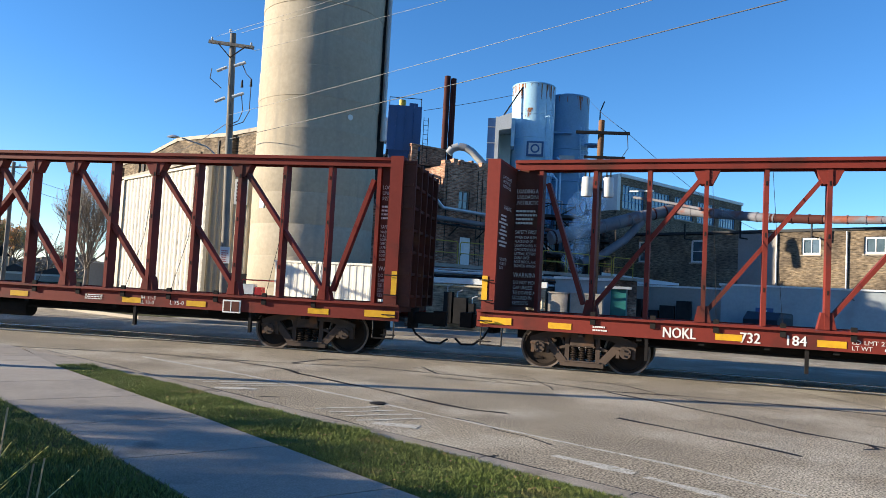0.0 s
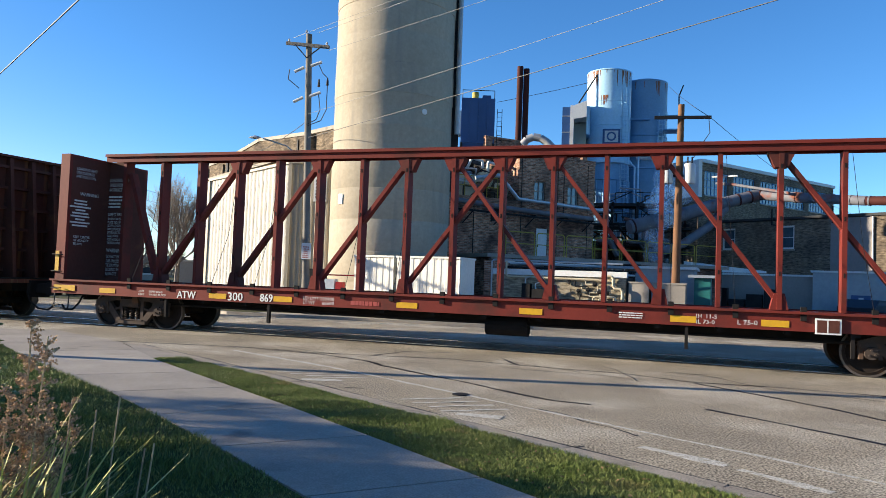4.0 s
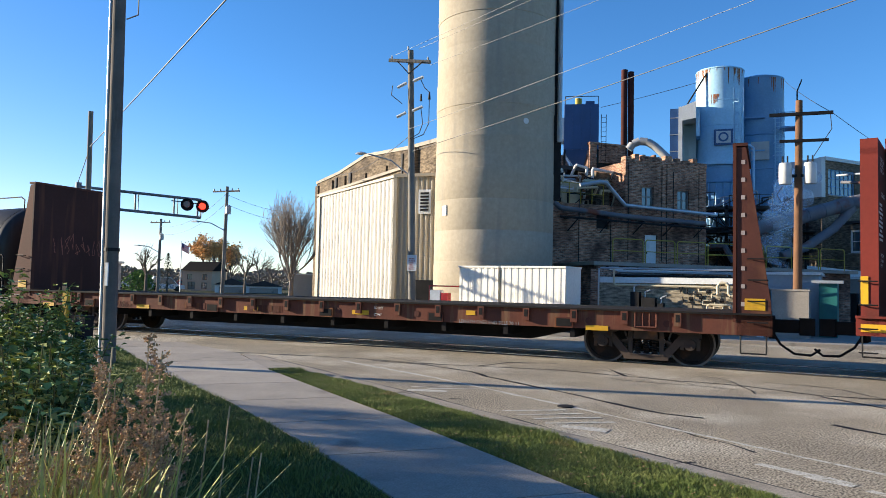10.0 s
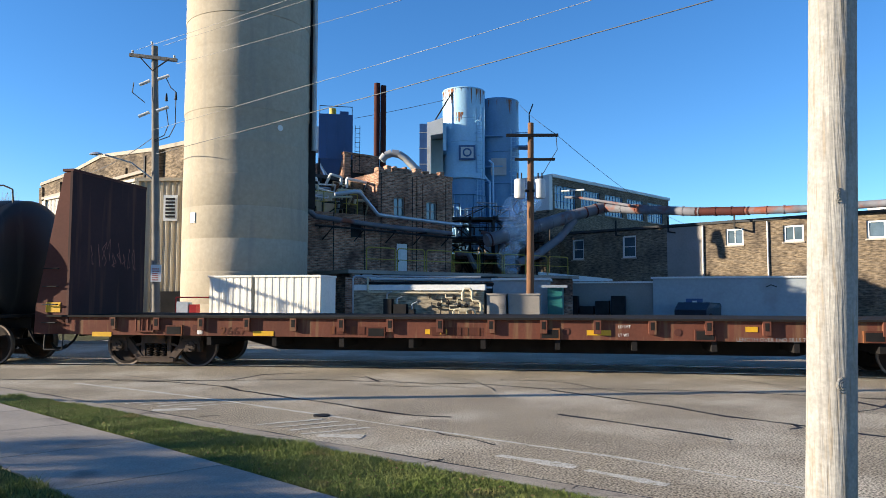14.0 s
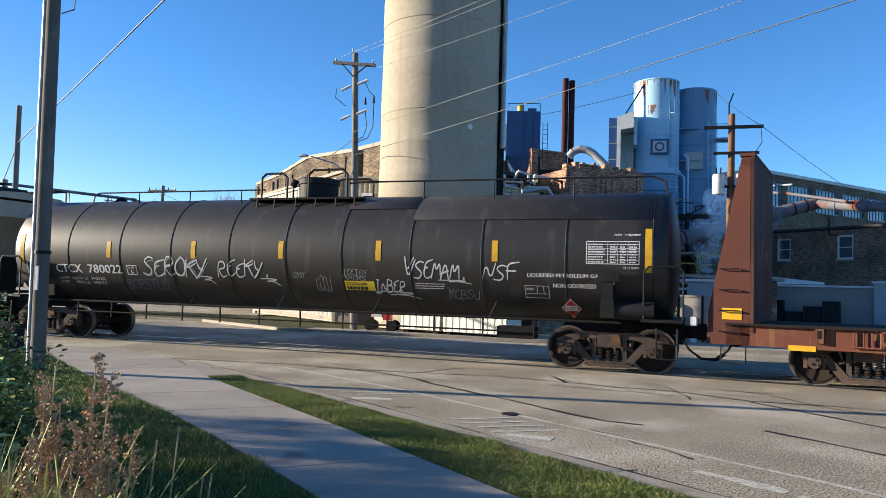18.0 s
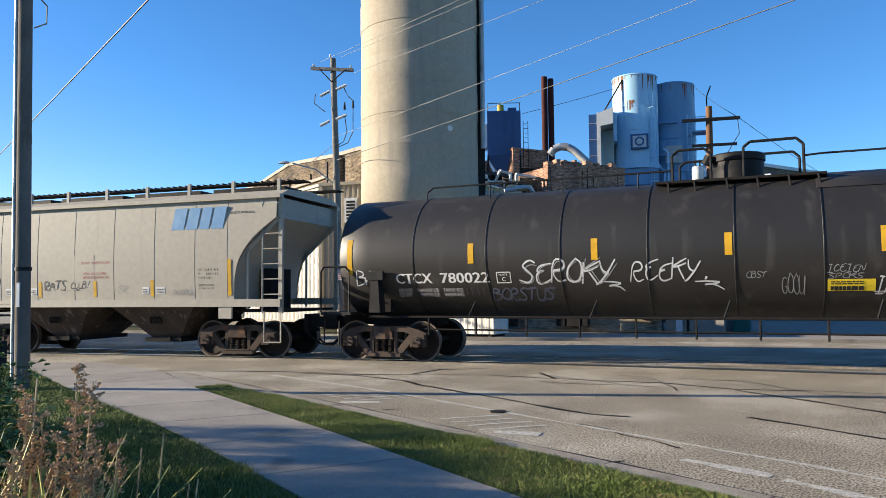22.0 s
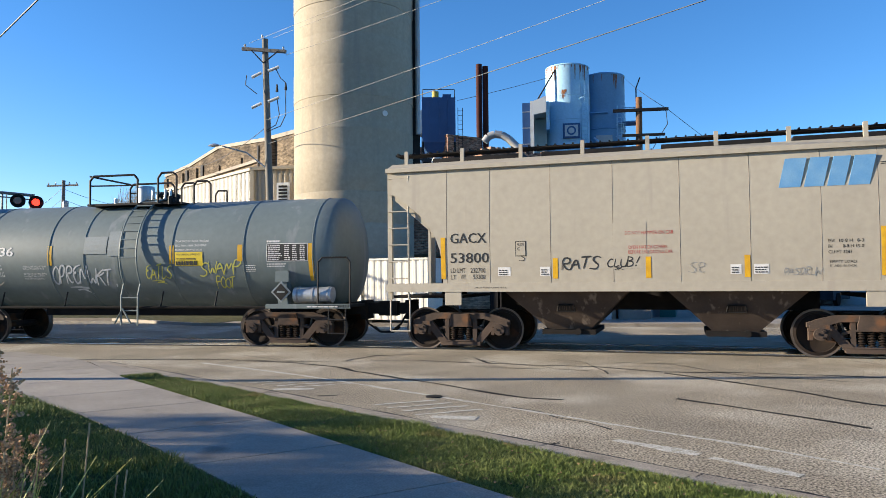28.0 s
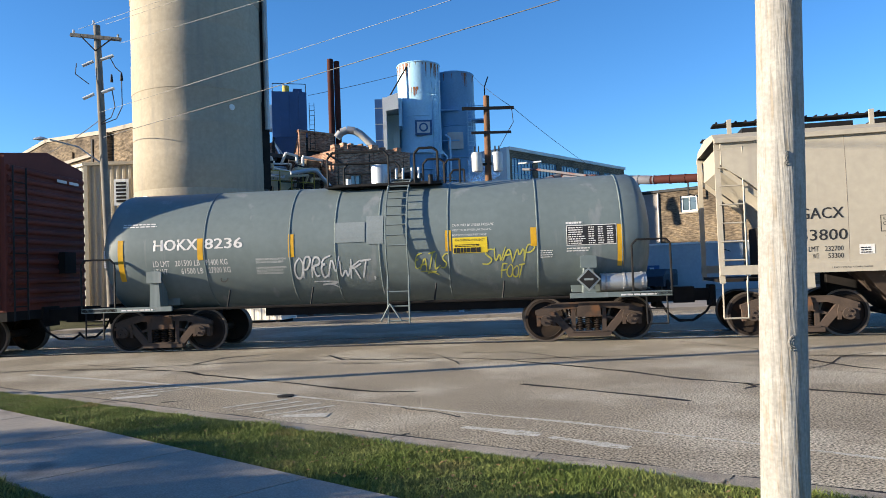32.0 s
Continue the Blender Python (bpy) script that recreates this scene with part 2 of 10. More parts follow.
BLUEGREYWALL = mat("pale_grey_blue_wall", (0.368, 0.4, 0.416), (0.328, 0.36, 0.376), 0.75, scale=0.5, c3=(0.288, 0.296, 0.296), c3at=0.66)
GLASS = mat("window_glass", (0.05, 0.08, 0.1), (0.09, 0.13, 0.16), 0.06, 0.0, scale=1.0, spec=1.0)
POLEWOOD = mat("weathered_pole_wood", (0.215, 0.195, 0.17), (0.16, 0.145, 0.125), 0.95, scale=2, bump=0.5, bscale=18, c3=(0.12, 0.1, 0.08), c3at=0.64, c3scale=3.0, streak=True)
POLEPALE = mat("pale_pole_wood", (0.34, 0.325, 0.3), (0.26, 0.247, 0.228), 0.95, scale=5, bump=0.7, bscale=30, c3=(0.24, 0.208, 0.168), c3at=0.6, c3scale=7, streak=True, grit=0.12, gscale=40)
YELLOWLEAF = mat("yellow_green_leaves", (0.36, 0.38, 0.07), (0.5, 0.44, 0.16), 0.6, scale=4, isl=0.35)
VERGEWOOD = mat("dark_pole_wood", (0.17, 0.152, 0.136), (0.11, 0.098, 0.088), 0.95, scale=2, bump=0.5, bscale=18, c3=(0.2, 0.17, 0.14), c3at=0.66, c3scale=3.0, streak=True, spec=0.12)
CONTAINERWHITE = mat("white_container_paint", (0.8, 0.76, 0.67), (0.74, 0.7, 0.61), 0.5, scale=0.7, c3=(0.55, 0.5, 0.42), c3at=0.76, c3scale=0.6, streak=True)
BROWNPOLE = mat("brown_pole_wood", (0.2, 0.095, 0.045), (0.13, 0.065, 0.034), 0.9, scale=2, bump=0.4, c3=(0.08, 0.05, 0.03), c3at=0.64, c3scale=2.0, streak=True)
WIRE = mat("wire", (0.136, 0.136, 0.136), None, 0.6, 0.3)
DARKWIRE = mat("dark_cable", (0.03, 0.03, 0.035), None, 0.6)
PORCELAIN = mat("grey_transformer_paint", (0.62, 0.62, 0.6), None, 0.4)
RED_ON = glow("lit_red_lens", (1.0, 0.03, 0.015), 1.6)
RED_OFF = mat("dark_red_lens", (0.2, 0.015, 0.012), None, 0.15, spec=0.8)
BARK = mat("bark", (0.19, 0.155, 0.125), (0.13, 0.105, 0.085), 1.0, scale=5, spec=0.12)
GREYBARK = mat("grey_bark", (0.3, 0.26, 0.225), (0.22, 0.19, 0.165), 1.0, scale=5, spec=0.12)
ORANGELEAF = mat("autumn_leaves", (0.72, 0.42, 0.17), (0.6, 0.36, 0.15), 0.8, scale=2, isl=0.2, spec=0.1)
FIRLEAF = mat("dark_green_needles", (0.03, 0.055, 0.022), None, 0.8, isl=0.3)
BUSHLEAF = mat("bush_leaves", (0.11, 0.175, 0.05), (0.17, 0.24, 0.065), 0.6, scale=2.5, isl=0.45, c3=(0.4, 0.4, 0.1), c3at=0.58, c3scale=2.2, spec=0.35)
DRYPLANT = mat("dry_brown_weed", (0.5, 0.34, 0.2), (0.36, 0.23, 0.135), 0.9, scale=6, isl=0.35, spec=0.12)
STALK = mat("straw_stalk", (0.46, 0.36, 0.22), (0.36, 0.27, 0.15), 0.85, scale=6, isl=0.25)
STEAM = mat("steam", (0.9, 0.9, 0.92), None, 1.0, spec=0.0)
sn, sl = STEAM.node_tree.nodes, STEAM.node_tree.links
s_d, s_t, s_a, s_x, s_m = (sn.new("ShaderNode" + k) for k in ("BsdfDiffuse", "BsdfTranslucent", "AddShader", "BsdfTransparent", "MixShader"))
for k in (s_d, s_t):
    k.inputs["Color"].default_value = (0.8, 0.82, 0.85, 1)
sl.new(s_d.outputs[0], s_a.inputs[0])
sl.new(s_t.outputs[0], s_a.inputs[1])
s_m.inputs[0].default_value = 0.105
sl.new(s_x.outputs[0], s_m.inputs[1])
sl.new(s_a.outputs[0], s_m.inputs[2])
sl.new(s_m.outputs[0], sn["Material Output"].inputs["Surface"])
RAILTOP = mat("polished_rail_head", (0.5, 0.5, 0.5), None, 0.25, 0.9)
BALLAST = mat("dark_flangeway", (0.03, 0.028, 0.026), (0.05, 0.045, 0.04), 1.0, scale=6, bump=0.6, spec=0.12)
# rolling stock
FLATBROWN = mat("dirty_brown_flatcar_paint", (0.155, 0.056, 0.037), (0.11, 0.043, 0.03), 0.8, scale=1.3, c3=(0.16, 0.085, 0.05), c3at=0.6, c3scale=1.6, streak=True, spec=0.12)
REDBROWN = mat("red_brown_car_paint", (0.185, 0.03, 0.021), (0.14, 0.025, 0.019), 0.6, scale=0.9, c3=(0.08, 0.024, 0.018), c3at=0.62, c3scale=0.9, spec=0.15)
OXIDE = mat("dull_oxide_car_paint", (0.108, 0.0399, 0.0294), (0.0805, 0.0322, 0.0252), 0.75, scale=1.1, c3=(0.133, 0.0595, 0.035), c3at=0.63, c3scale=1.3, spec=0.12)
OXIDERUST = mat("rusty_bulkhead_plate", (0.105, 0.036, 0.024), (0.075, 0.028, 0.02), 0.8, scale=0.8, c3=(0.18, 0.07, 0.03), c3at=0.6, c3scale=0.7, streak=True, spec=0.12)
TANKBLACK = mat("black_tank_paint", (0.021, 0.019, 0.018), (0.028, 0.025, 0.023), 0.48, scale=0.6, c3=(0.04, 0.037, 0.034), c3at=0.62, c3scale=0.6, streak=True)
TANKGREY = mat("blue_grey_tank_paint", (0.155, 0.19, 0.19), (0.135, 0.165, 0.165), 0.5, scale=0.5, c3=(0.22, 0.235, 0.24), c3at=0.66, c3scale=0.5, streak=True)
HOPPERSEAM = mat("dirty_seam", (0.24, 0.205, 0.165), None, 0.8)
HOPPERGREY = mat("warm_grey_hopper_paint", (0.4, 0.358, 0.288), (0.365, 0.326, 0.264), 0.6, scale=0.5, c3=(0.31, 0.275, 0.23), c3at=0.66, c3scale=0.5, streak=True)
# road grime, with the shade under the side sill also put into the colour
HOPPERDIRTSHADE = mat("grime_and_shade_on_hopper_paint", (0.1, 0.075, 0.06), (0.065, 0.049, 0.041), 0.9, scale=1.6, c3=(0.2, 0.16, 0.125), c3at=0.64, c3scale=1.1, streak=True, spec=0.1)
BOXBROWN = mat("boxcar_brown_paint", (0.17, 0.048, 0.036), (0.125, 0.037, 0.028), 0.65, scale=0.8, c3=(0.11, 0.045, 0.035), c3at=0.64, spec=0.12)
TRUCKSTEEL = mat("grimy_cast_steel", (0.1, 0.072, 0.057), (0.06, 0.046, 0.039), 0.85, scale=3, c3=(0.15, 0.075, 0.04), c3at=0.62, c3scale=2.2, spec=0.12)
WHEELSTEEL = mat("wheel_steel", (0.04, 0.029, 0.023), (0.025, 0.02, 0.018), 0.7, 0.3, scale=3, c3=(0.085, 0.042, 0.023), c3at=0.6, c3scale=2, spec=0.12)
TREAD = mat("worn_tread", (0.2, 0.16, 0.13), (0.13, 0.1, 0.08), 0.5, 0.6)
UNDER = mat("underframe_black", (0.013, 0.012, 0.012), (0.022, 0.019, 0.018), 0.85, scale=3, spec=0.12)
PALEGREY = mat("pale_grey_patch_paint", (0.23, 0.26, 0.265), (0.2, 0.23, 0.235), 0.5, scale=2)
LETTER = mat("white_lettering", (0.74, 0.72, 0.7), (0.6, 0.58, 0.56), 0.6, scale=6)
BLACKLETTER = mat("black_lettering", (0.02, 0.02, 0.022), None, 0.6)
REDLETTER = mat("red_lettering", (0.4, 0.06, 0.05), None, 0.6)
REFLECT = mat("yellow_reflector", (0.68, 0.38, 0.015), (0.56, 0.3, 0.02), 0.4, scale=8)
LOGOBLUE = mat("faded_blue_logo", (0.1, 0.27, 0.5), (0.16, 0.33, 0.53), 0.6, scale=4)
SPRAYWHITE = mat("white_spray_paint", (0.62, 0.62, 0.62), (0.44, 0.44, 0.45), 0.6, scale=9)
SPRAYYELLOW = mat("yellow_spray_paint", (0.55, 0.5, 0.07), (0.45, 0.42, 0.1), 0.6, scale=9)
SPRAYORANGE = mat("orange_spray_paint", (0.6, 0.22, 0.04), None, 0.6)
SLOTGREY = mat("pale_pink_primer", (0.42, 0.34, 0.31), None, 0.8)
# bulkhead plate with the shade of its sun-averted face put into the colour
SHADEPLATE = mat("shaded_bulkhead_plate", (0.062, 0.03, 0.028), (0.045, 0.023, 0.022), 0.75, scale=0.8, c3=(0.1, 0.045, 0.032), c3at=0.62, c3scale=0.7, streak=True, spec=0.12)
SPRAYRUST = mat("faded_red_spray", (0.36, 0.13, 0.1), None, 0.8)
SPRAYBLACK = mat("black_spray_paint", (0.03, 0.03, 0.032), None, 0.6)
TANKSEAM = mat("tank_seam", (0.007, 0.007, 0.008), None, 0.5)
SPRAYGREY = mat("thin_grey_spray_paint", (0.3, 0.3, 0.3), (0.2, 0.2, 0.2), 0.7, scale=9)
SPRAYDIM = mat("faded_blue_spray_paint", (0.08, 0.09, 0.13), None, 0.6)
PLACARD = mat("placard_red", (0.55, 0.03, 0.03), None, 0.5)
YELLOWLABEL = mat("yellow_label", (0.8, 0.58, 0.03), None, 0.5)


# ---- shape helpers ----
class Geo:
    def __init__(self):
        self.v, self.f = [], []

    def add(self, vs, fs):
        n = len(self.v)
        self.v += [tuple(p) for p in vs]
        self.f += [tuple(i + n for i in q) for q in fs]
        return self

    def box(self, x0, x1, y0, y1, z0, z1, m=None):
        vs = [Vector(p) for p in ((x0, y0, z0), (x1, y0, z0), (x1, y1, z0), (x0, y1, z0), (x0, y0, z1), (x1, y0, z1), (x1, y1, z1), (x0, y1, z1))]
        if m:
            vs = [m @ p for p in vs]
        return self.add(vs, [(0, 3, 2, 1), (4, 5, 6, 7), (0, 1, 5, 4), (1, 2, 6, 5), (2, 3, 7, 6), (3, 0, 4, 7)])

    def cyl(self, p0, p1, r0, r1=None, n=12, caps=True):
        r1 = r0 if r1 is None else r1
        p0, p1 = Vector(p0), Vector(p1)
        d = (p1 - p0).normalized()
        a = d.orthogonal().normalized()
        b = d.cross(a)
        vs = []
        for p, r in ((p0, r0), (p1, r1)):
            for i in range(n):
                t = 2 * math.pi * i / n
                vs.append(p + r * (math.cos(t) * a + math.sin(t) * b))
        fs = [(i, (i + 1) % n, n + (i + 1) % n, n + i) for i in range(n)]
        if caps:
            fs += [tuple(range(n - 1, -1, -1)), tuple(range(n, 2 * n))]
        return self.add(vs, fs)

    def tube(self, pts, r, n=6):
        for a, b in zip(pts[:-1], pts[1:]):
            self.cyl(a, b, r, r, n)
        return self

    def prism(self, poly, y0, y1, m=None):
        """A shape of the x-z plane, pulled from y0 to y1; corners run anticlockwise as seen from -y."""
        k = len(poly)
        vs = [Vector((x, y0, z)) for x, z in poly] + [Vector((x, y1, z)) for x, z in poly]
        if m:
            vs = [m @ p for p in vs]
        return self.add(vs, [tuple(range(k)), tuple(range(2 * k - 1, k - 1, -1))] + [(i, i + k, (i + 1) % k + k, (i + 1) % k) for i in range(k)])

    def bar(self, a, b, w, y0, y1):
        """A flat bar in the x-z plane from a to b, w wide."""
        a, b = Vector((a[0], 0, a[1])), Vector((b[0], 0, b[1]))
        s = (b - a).normalized().cross(Vector((0, 1, 0))) * (w / 2)
        return self.prism([((p).x, (p).z) for p in (a + s, b + s, b - s, a - s)][::-1], y0, y1)

    def lathe(self, prof, n=24, m=None, arc=(0, 360)):
        """Turns (radius, height) pairs round z."""
        full = arc[1] - arc[0] >= 360
        k = len(prof)
        cnt = n if full else n + 1
        vs = []
        for i in range(cnt):
            t = radians(arc[0] + (arc[1] - arc[0]) * i / n)
            vs += [Vector((r * math.cos(t), r * math.sin(t), z)) for r, z in prof]
        if m:
            vs = [m @ p for p in vs]
        fs = []
        for i in range(n):
            j = (i + 1) % cnt
            fs += [(i * k + q, j * k + q, j * k + q + 1, i * k + q + 1) for q in range(k - 1)]
        return self.add(vs, fs)

    def mesh(self, name, material, smooth=False):
        me = bpy.data.meshes.new(name)
        me.from_pydata(self.v, [], self.f)
        me.materials.append(material)
        if smooth:
            me.shade_smooth()
            me.set_sharp_from_angle(angle=radians(40))
        return me

    def ob(self, name, material, parent=None, label="", smooth=False):
        o = new(name, self.mesh(name, material, smooth))
        o.parent = parent
        if label:
            o["label"] = label
        return o


def thing(name, label, category, group="", kind="", m=None):
    e = new(name)
    e.empty_display_size = 0.2
    if m:
        e.matrix_world = m
    return tagged(e, label, category, group, kind)


def bear(az, d, z=0.0):
    """The place at a bearing (degrees right of +y) and distance from the origin."""
    return Vector((d * math.sin(radians(az)), d * math.cos(radians(az)), z))


def letters(body, size, align="LEFT", space=1.0):
    """Built-in font as flat mesh data: verts (x, y) and faces."""
    c = bpy.data.curves.new("letters", "FONT")
    c.body, c.size, c.align_x, c.space_line, c.resolution_u = body, size, align, space, 2
    o = bpy.data.objects.new("letters", c)
    scene.collection.objects.link(o)
    me = bpy.data.meshes.new_from_object(o.evaluated_get(bpy.context.evaluated_depsgraph_get()))
    vs, fs = [(p.co.x, p.co.y) for p in me.vertices], [tuple(p.vertices) for p in me.polygons]
    bpy.data.objects.remove(o)
    bpy.data.curves.remove(c)
    bpy.data.meshes.remove(me)
    return vs, fs


def write(parent, name, body, x, z, size, material, side, align="LEFT", bold=0.0, shear=0.0, wide=1.0, space=1.0):
    """Words on a car's side; side(x, z) gives the y of the surface there."""
    lines = body.split("\n")
    if len(lines) > 1:
        for i, text in enumerate(lines):
            write(parent, name, text, x, z - size * space * i, size, material, side, align, bold, shear, wide)
        return None
    vs, fs = letters(body, size, align, space)
    g = Geo()
    g.add([(x + (a + shear * b) * wide, side(x + a, z + b) - 0.003, z + b) for a, b in vs], fs)
    if bold:
        g.add([(x + (a + shear * b) * wide + bold, side(x + a, z + b) - 0.007, z + b + bold * 0.4) for a, b in vs], fs)
    return g.ob(name, material, parent)


def sign(parent, name, body, x0, x1, z0, z1, material, side, bold=0.0, out=0.003):
    """Words that fill the box x0 to x1, z0 to z1 on a car's side, each line an object of its own."""
    lines = body.split("\n")
    if len(lines) > 1:
        step = (z1 - z0) / (len(lines) - 0.28)
        wide = max(map(len, lines))
        for i, text in enumerate(lines):
            if text.strip():
                sign(parent, name, text.rstrip(), x0, x0 + (x1 - x0) * (len(text) + wide * 0.25) / (wide * 1.25), z1 - step * (i + 0.72), z1 - step * i, material, side, bold, out)
        return None
    if "  " in body.strip():
        head, tail = body.strip().split("  ", 1)
        unit = (x1 - x0) / len(body.strip())
        sign(parent, name, head, x0, x0 + unit * len(head), z0, z1, material, side, bold, out)
        tail = tail.strip()
        return sign(parent, name, tail, x1 - unit * len(tail), x1, z0, z1, material, side, bold, out)
    vs, fs = letters(body, 1.0)
    a0, a1 = min(v[0] for v in vs), max(v[0] for v in vs)
    b0, b1 = min(v[1] for v in vs), max(v[1] for v in vs)
    kx, kz = (x1 - x0 - bold) / (a1 - a0), (z1 - z0) / (b1 - b0)
    pts = [(x0 + (a - a0) * kx, z0 + (b - b0) * kz) for a, b in vs]
    g = Geo()
    g.add([(x, side(x, z) - out, z) for x, z in pts], fs)
    if bold:
        g.add([(x + bold, side(x + bold, z) - out - 0.001, z) for x, z in pts], fs)
    return g.ob(name, material, parent)


def bars(parent, name, x, z, w, h, rows, material, side, seed=1, gap=0.5):
    """Small print that cannot be read: rows of short bars."""
    rnd = random.Random(seed)
    g = Geo()
    step = h / rows
    for i in range(rows):
        zz = z + h - (i + 1) * step
        a = x
        end = x + w * rnd.uniform(0.75, 1.0)
        while a < end:
            b = min(a + rnd.uniform(0.06, 0.16) * max(w, 0.4), end)
            z1 = zz + step * gap
            g.add([(a, side(a, zz) - 0.006, zz), (b, side(b, zz) - 0.006, zz), (b, side(b, z1) - 0.006, z1), (a, side(a, z1) - 0.006, z1)], [(0, 1, 2, 3)])
            a = b + 0.02 * max(w, 0.5)
    return tagged(g.ob(name, material, parent), kind="stuff")


def plate(parent, name, x0, x1, z0, z1, material, side, out=0.006, label=""):
    g = Geo()
    n = max(2, int(abs(z1 - z0) / 0.12) + 1)
    for i in range(n):
        a, b = z0 + (z1 - z0) * i / n, z0 + (z1 - z0) * (i + 1) / n
        g.add([(x0, side(x0, a) - out, a), (x1, side(x1, a) - out, a), (x1, side(x1, b) - out, b), (x0, side(x0, b) - out, b)], [(0, 1, 2, 3)])
    return g.ob(name, material, parent, label)


# hand-drawn letters on a ten by ten grid, one string of points for each stroke
STROKES = {"A": ("00 49 80", "03 74"), "B": ("10 19", "19 78 76 15 85 81 10"), "C": ("87 59 15 21 60 92",), "D": ("10 19 69 86 62 10",), "E": ("99 38 15 66 15 21 50 92",), "F": ("20 17 39 99", "05 85"), "G": ("88 39 05 20 80 84 54",),
           "I": ("29 79", "59 40", "10 80"), "J": ("19 99", "69 61 20 03"), "K": ("10 19", "99 05 45 97", "45 90"), "L": ("29 10 51 82",), "M": ("00 29 43 79 90",), "N": ("00 29 70 99",),
           "O": ("59 16 12 50 91 97 59",), "P": ("10 19 69 87 54 14",), "R": ("10 19 69 87 65 15 50 91",), "S": ("98 59 17 45 83 60 01",), "T": ("08 99", "59 30"), "U": ("19 12 40 81 99", "99 80"),
           "V": ("09 40 99",), "W": ("09 20 56 70 99",), "Y": ("19 25 64", "99 64 20 00"), "!": ("79 43", "30 41"), ".": ("40 51 41",), "~": ("06 46 95 23 64 90",), "*": ("48 41", "07 92", "97 02")}


def soften(pts, times=2):
    for _ in range(times):
        q = [pts[0]]
        for a, b in zip(pts[:-1], pts[1:]):
            q += [(a[0] * 0.75 + b[0] * 0.25, a[1] * 0.75 + b[1] * 0.25), (a[0] * 0.25 + b[0] * 0.75, a[1] * 0.25 + b[1] * 0.75)]
        pts = q + [pts[-1]]
    return pts


def tag(parent, word, x, z, w, h, material, side, seed, stroke=0.035, shear=0.15, rise=0.0):
    """A sprayed tag: each letter's strokes as bands that swell and thin along their way."""
    rnd = random.Random(seed)
    g = Geo()
    cw = w / len(word)
    for i, ch in enumerate(word):
        x0, dz, sc = x + i * cw, rnd.uniform(-0.07, 0.07) * h + rise * i / len(word), rnd.uniform(0.92, 1.12)
        for st in STROKES.get(ch, ()):
            pts = []
            for p in st.split():
                u, v = int(p[0]) / 9 + rnd.uniform(-0.05, 0.05), int(p[1]) / 9 + rnd.uniform(-0.04, 0.04)
                pts.append((x0 + cw * 1.06 * u + shear * h * v, z + dz + h * sc * v))
            pts = soften(pts)
            n, o = len(pts), rnd.uniform(0.003, 0.005)
            row = []
            for k, (px, pz) in enumerate(pts):
                a, b = pts[max(0, k - 1)], pts[min(n - 1, k + 1)]
                dx, dy = b[0] - a[0], b[1] - a[1]
                L = math.hypot(dx, dy) or 1e-6
                hw = stroke / 2.5 * (0.7 + 0.45 * math.sin(math.pi * k / (n - 1))) * (0.85 + 0.3 * abs(dx) / L)
                for s_ in (1, -1):
                    qx, qz = px - s_ * dy / L * hw, pz + s_ * dx / L * hw
                    row.append((qx, side(qx, qz) - o, qz))
            g.add(row, [(2 * k, 2 * k + 1, 2 * k + 3, 2 * k + 2) for k in range(n - 1)])
    return g.ob("graffiti", material, parent, "sprayed graffiti tag")


# ---- ground, road, pavement ----
def sheet(name, polys, z, material, label, category, kind="structure", parent=None, thick=0.0):
    g = Geo()
    for poly in polys:
        k = len(poly)
        g.add([(x, y, z) for x, y in poly], [tuple(range(k))])
        if thick:
            g.add([(x, y, z) for x, y in poly] + [(x, y, z - thick) for x, y in poly], [(i, i + k, (i + 1) % k + k, (i + 1) % k) for i in range(k)])
    o = g.ob(name, material, parent)
    return tagged(o, label, category, "", kind) if not parent else o


ground = Geo()
R0 = 2500
ground.add([(-R0, -R0, -0.06), (R0, -R0, -0.06), (R0, R0, -0.06), (-R0, R0, -0.06)], [(0, 1, 2, 3)])
tagged(ground.ob("ground", SOIL), "dark green and brown open ground out to the horizon", "ground", kind="structure")

# kerb line: the road's edge; then the pavement's two edges
KERB = [(-11.6, 14.4), (-8.84, 12.7), (-6.38, 10.99), (-3.98, 9.3), (-1.99, 7.82), (-0.96, 7.05), (-0.18, 6.48), (0.62, 5.9), (3.6, 3.75), (6.5, 1.7), (14, -3.5)]
SWR = [(-11.6, 14.3), (-8.9, 12.75), (-6.95, 10.75), (-4.95, 9.05), (-3.25, 7.63), (-2.3, 6.79), (-1.53, 6.13), (-0.7, 5.38), (1.6, 3.4), (4.5, 0.9), (11, -4.5)]
SWL = [(-13.6, 13.9), (-9.9, 10.95), (-7.57, 9.15), (-5.28, 7.5), (-3.68, 6.2), (-2.63, 5.3), (-1.9, 4.66), (-1.2, 4.05), (0.9, 2.15), (3.7, -0.4), (10, -6)]


def lerp(a, b, t):
    return (a[0] + (b[0] - a[0]) * t, a[1] + (b[1] - a[1]) * t)


def along(poly, s):
    """The point s metres along a polyline."""
    for a, b in zip(poly[:-1], poly[1:]):
        d = math.hypot(b[0] - a[0], b[1] - a[1])
        if s <= d:
            return lerp(a, b, s / d)
        s -= d
    return poly[-1]


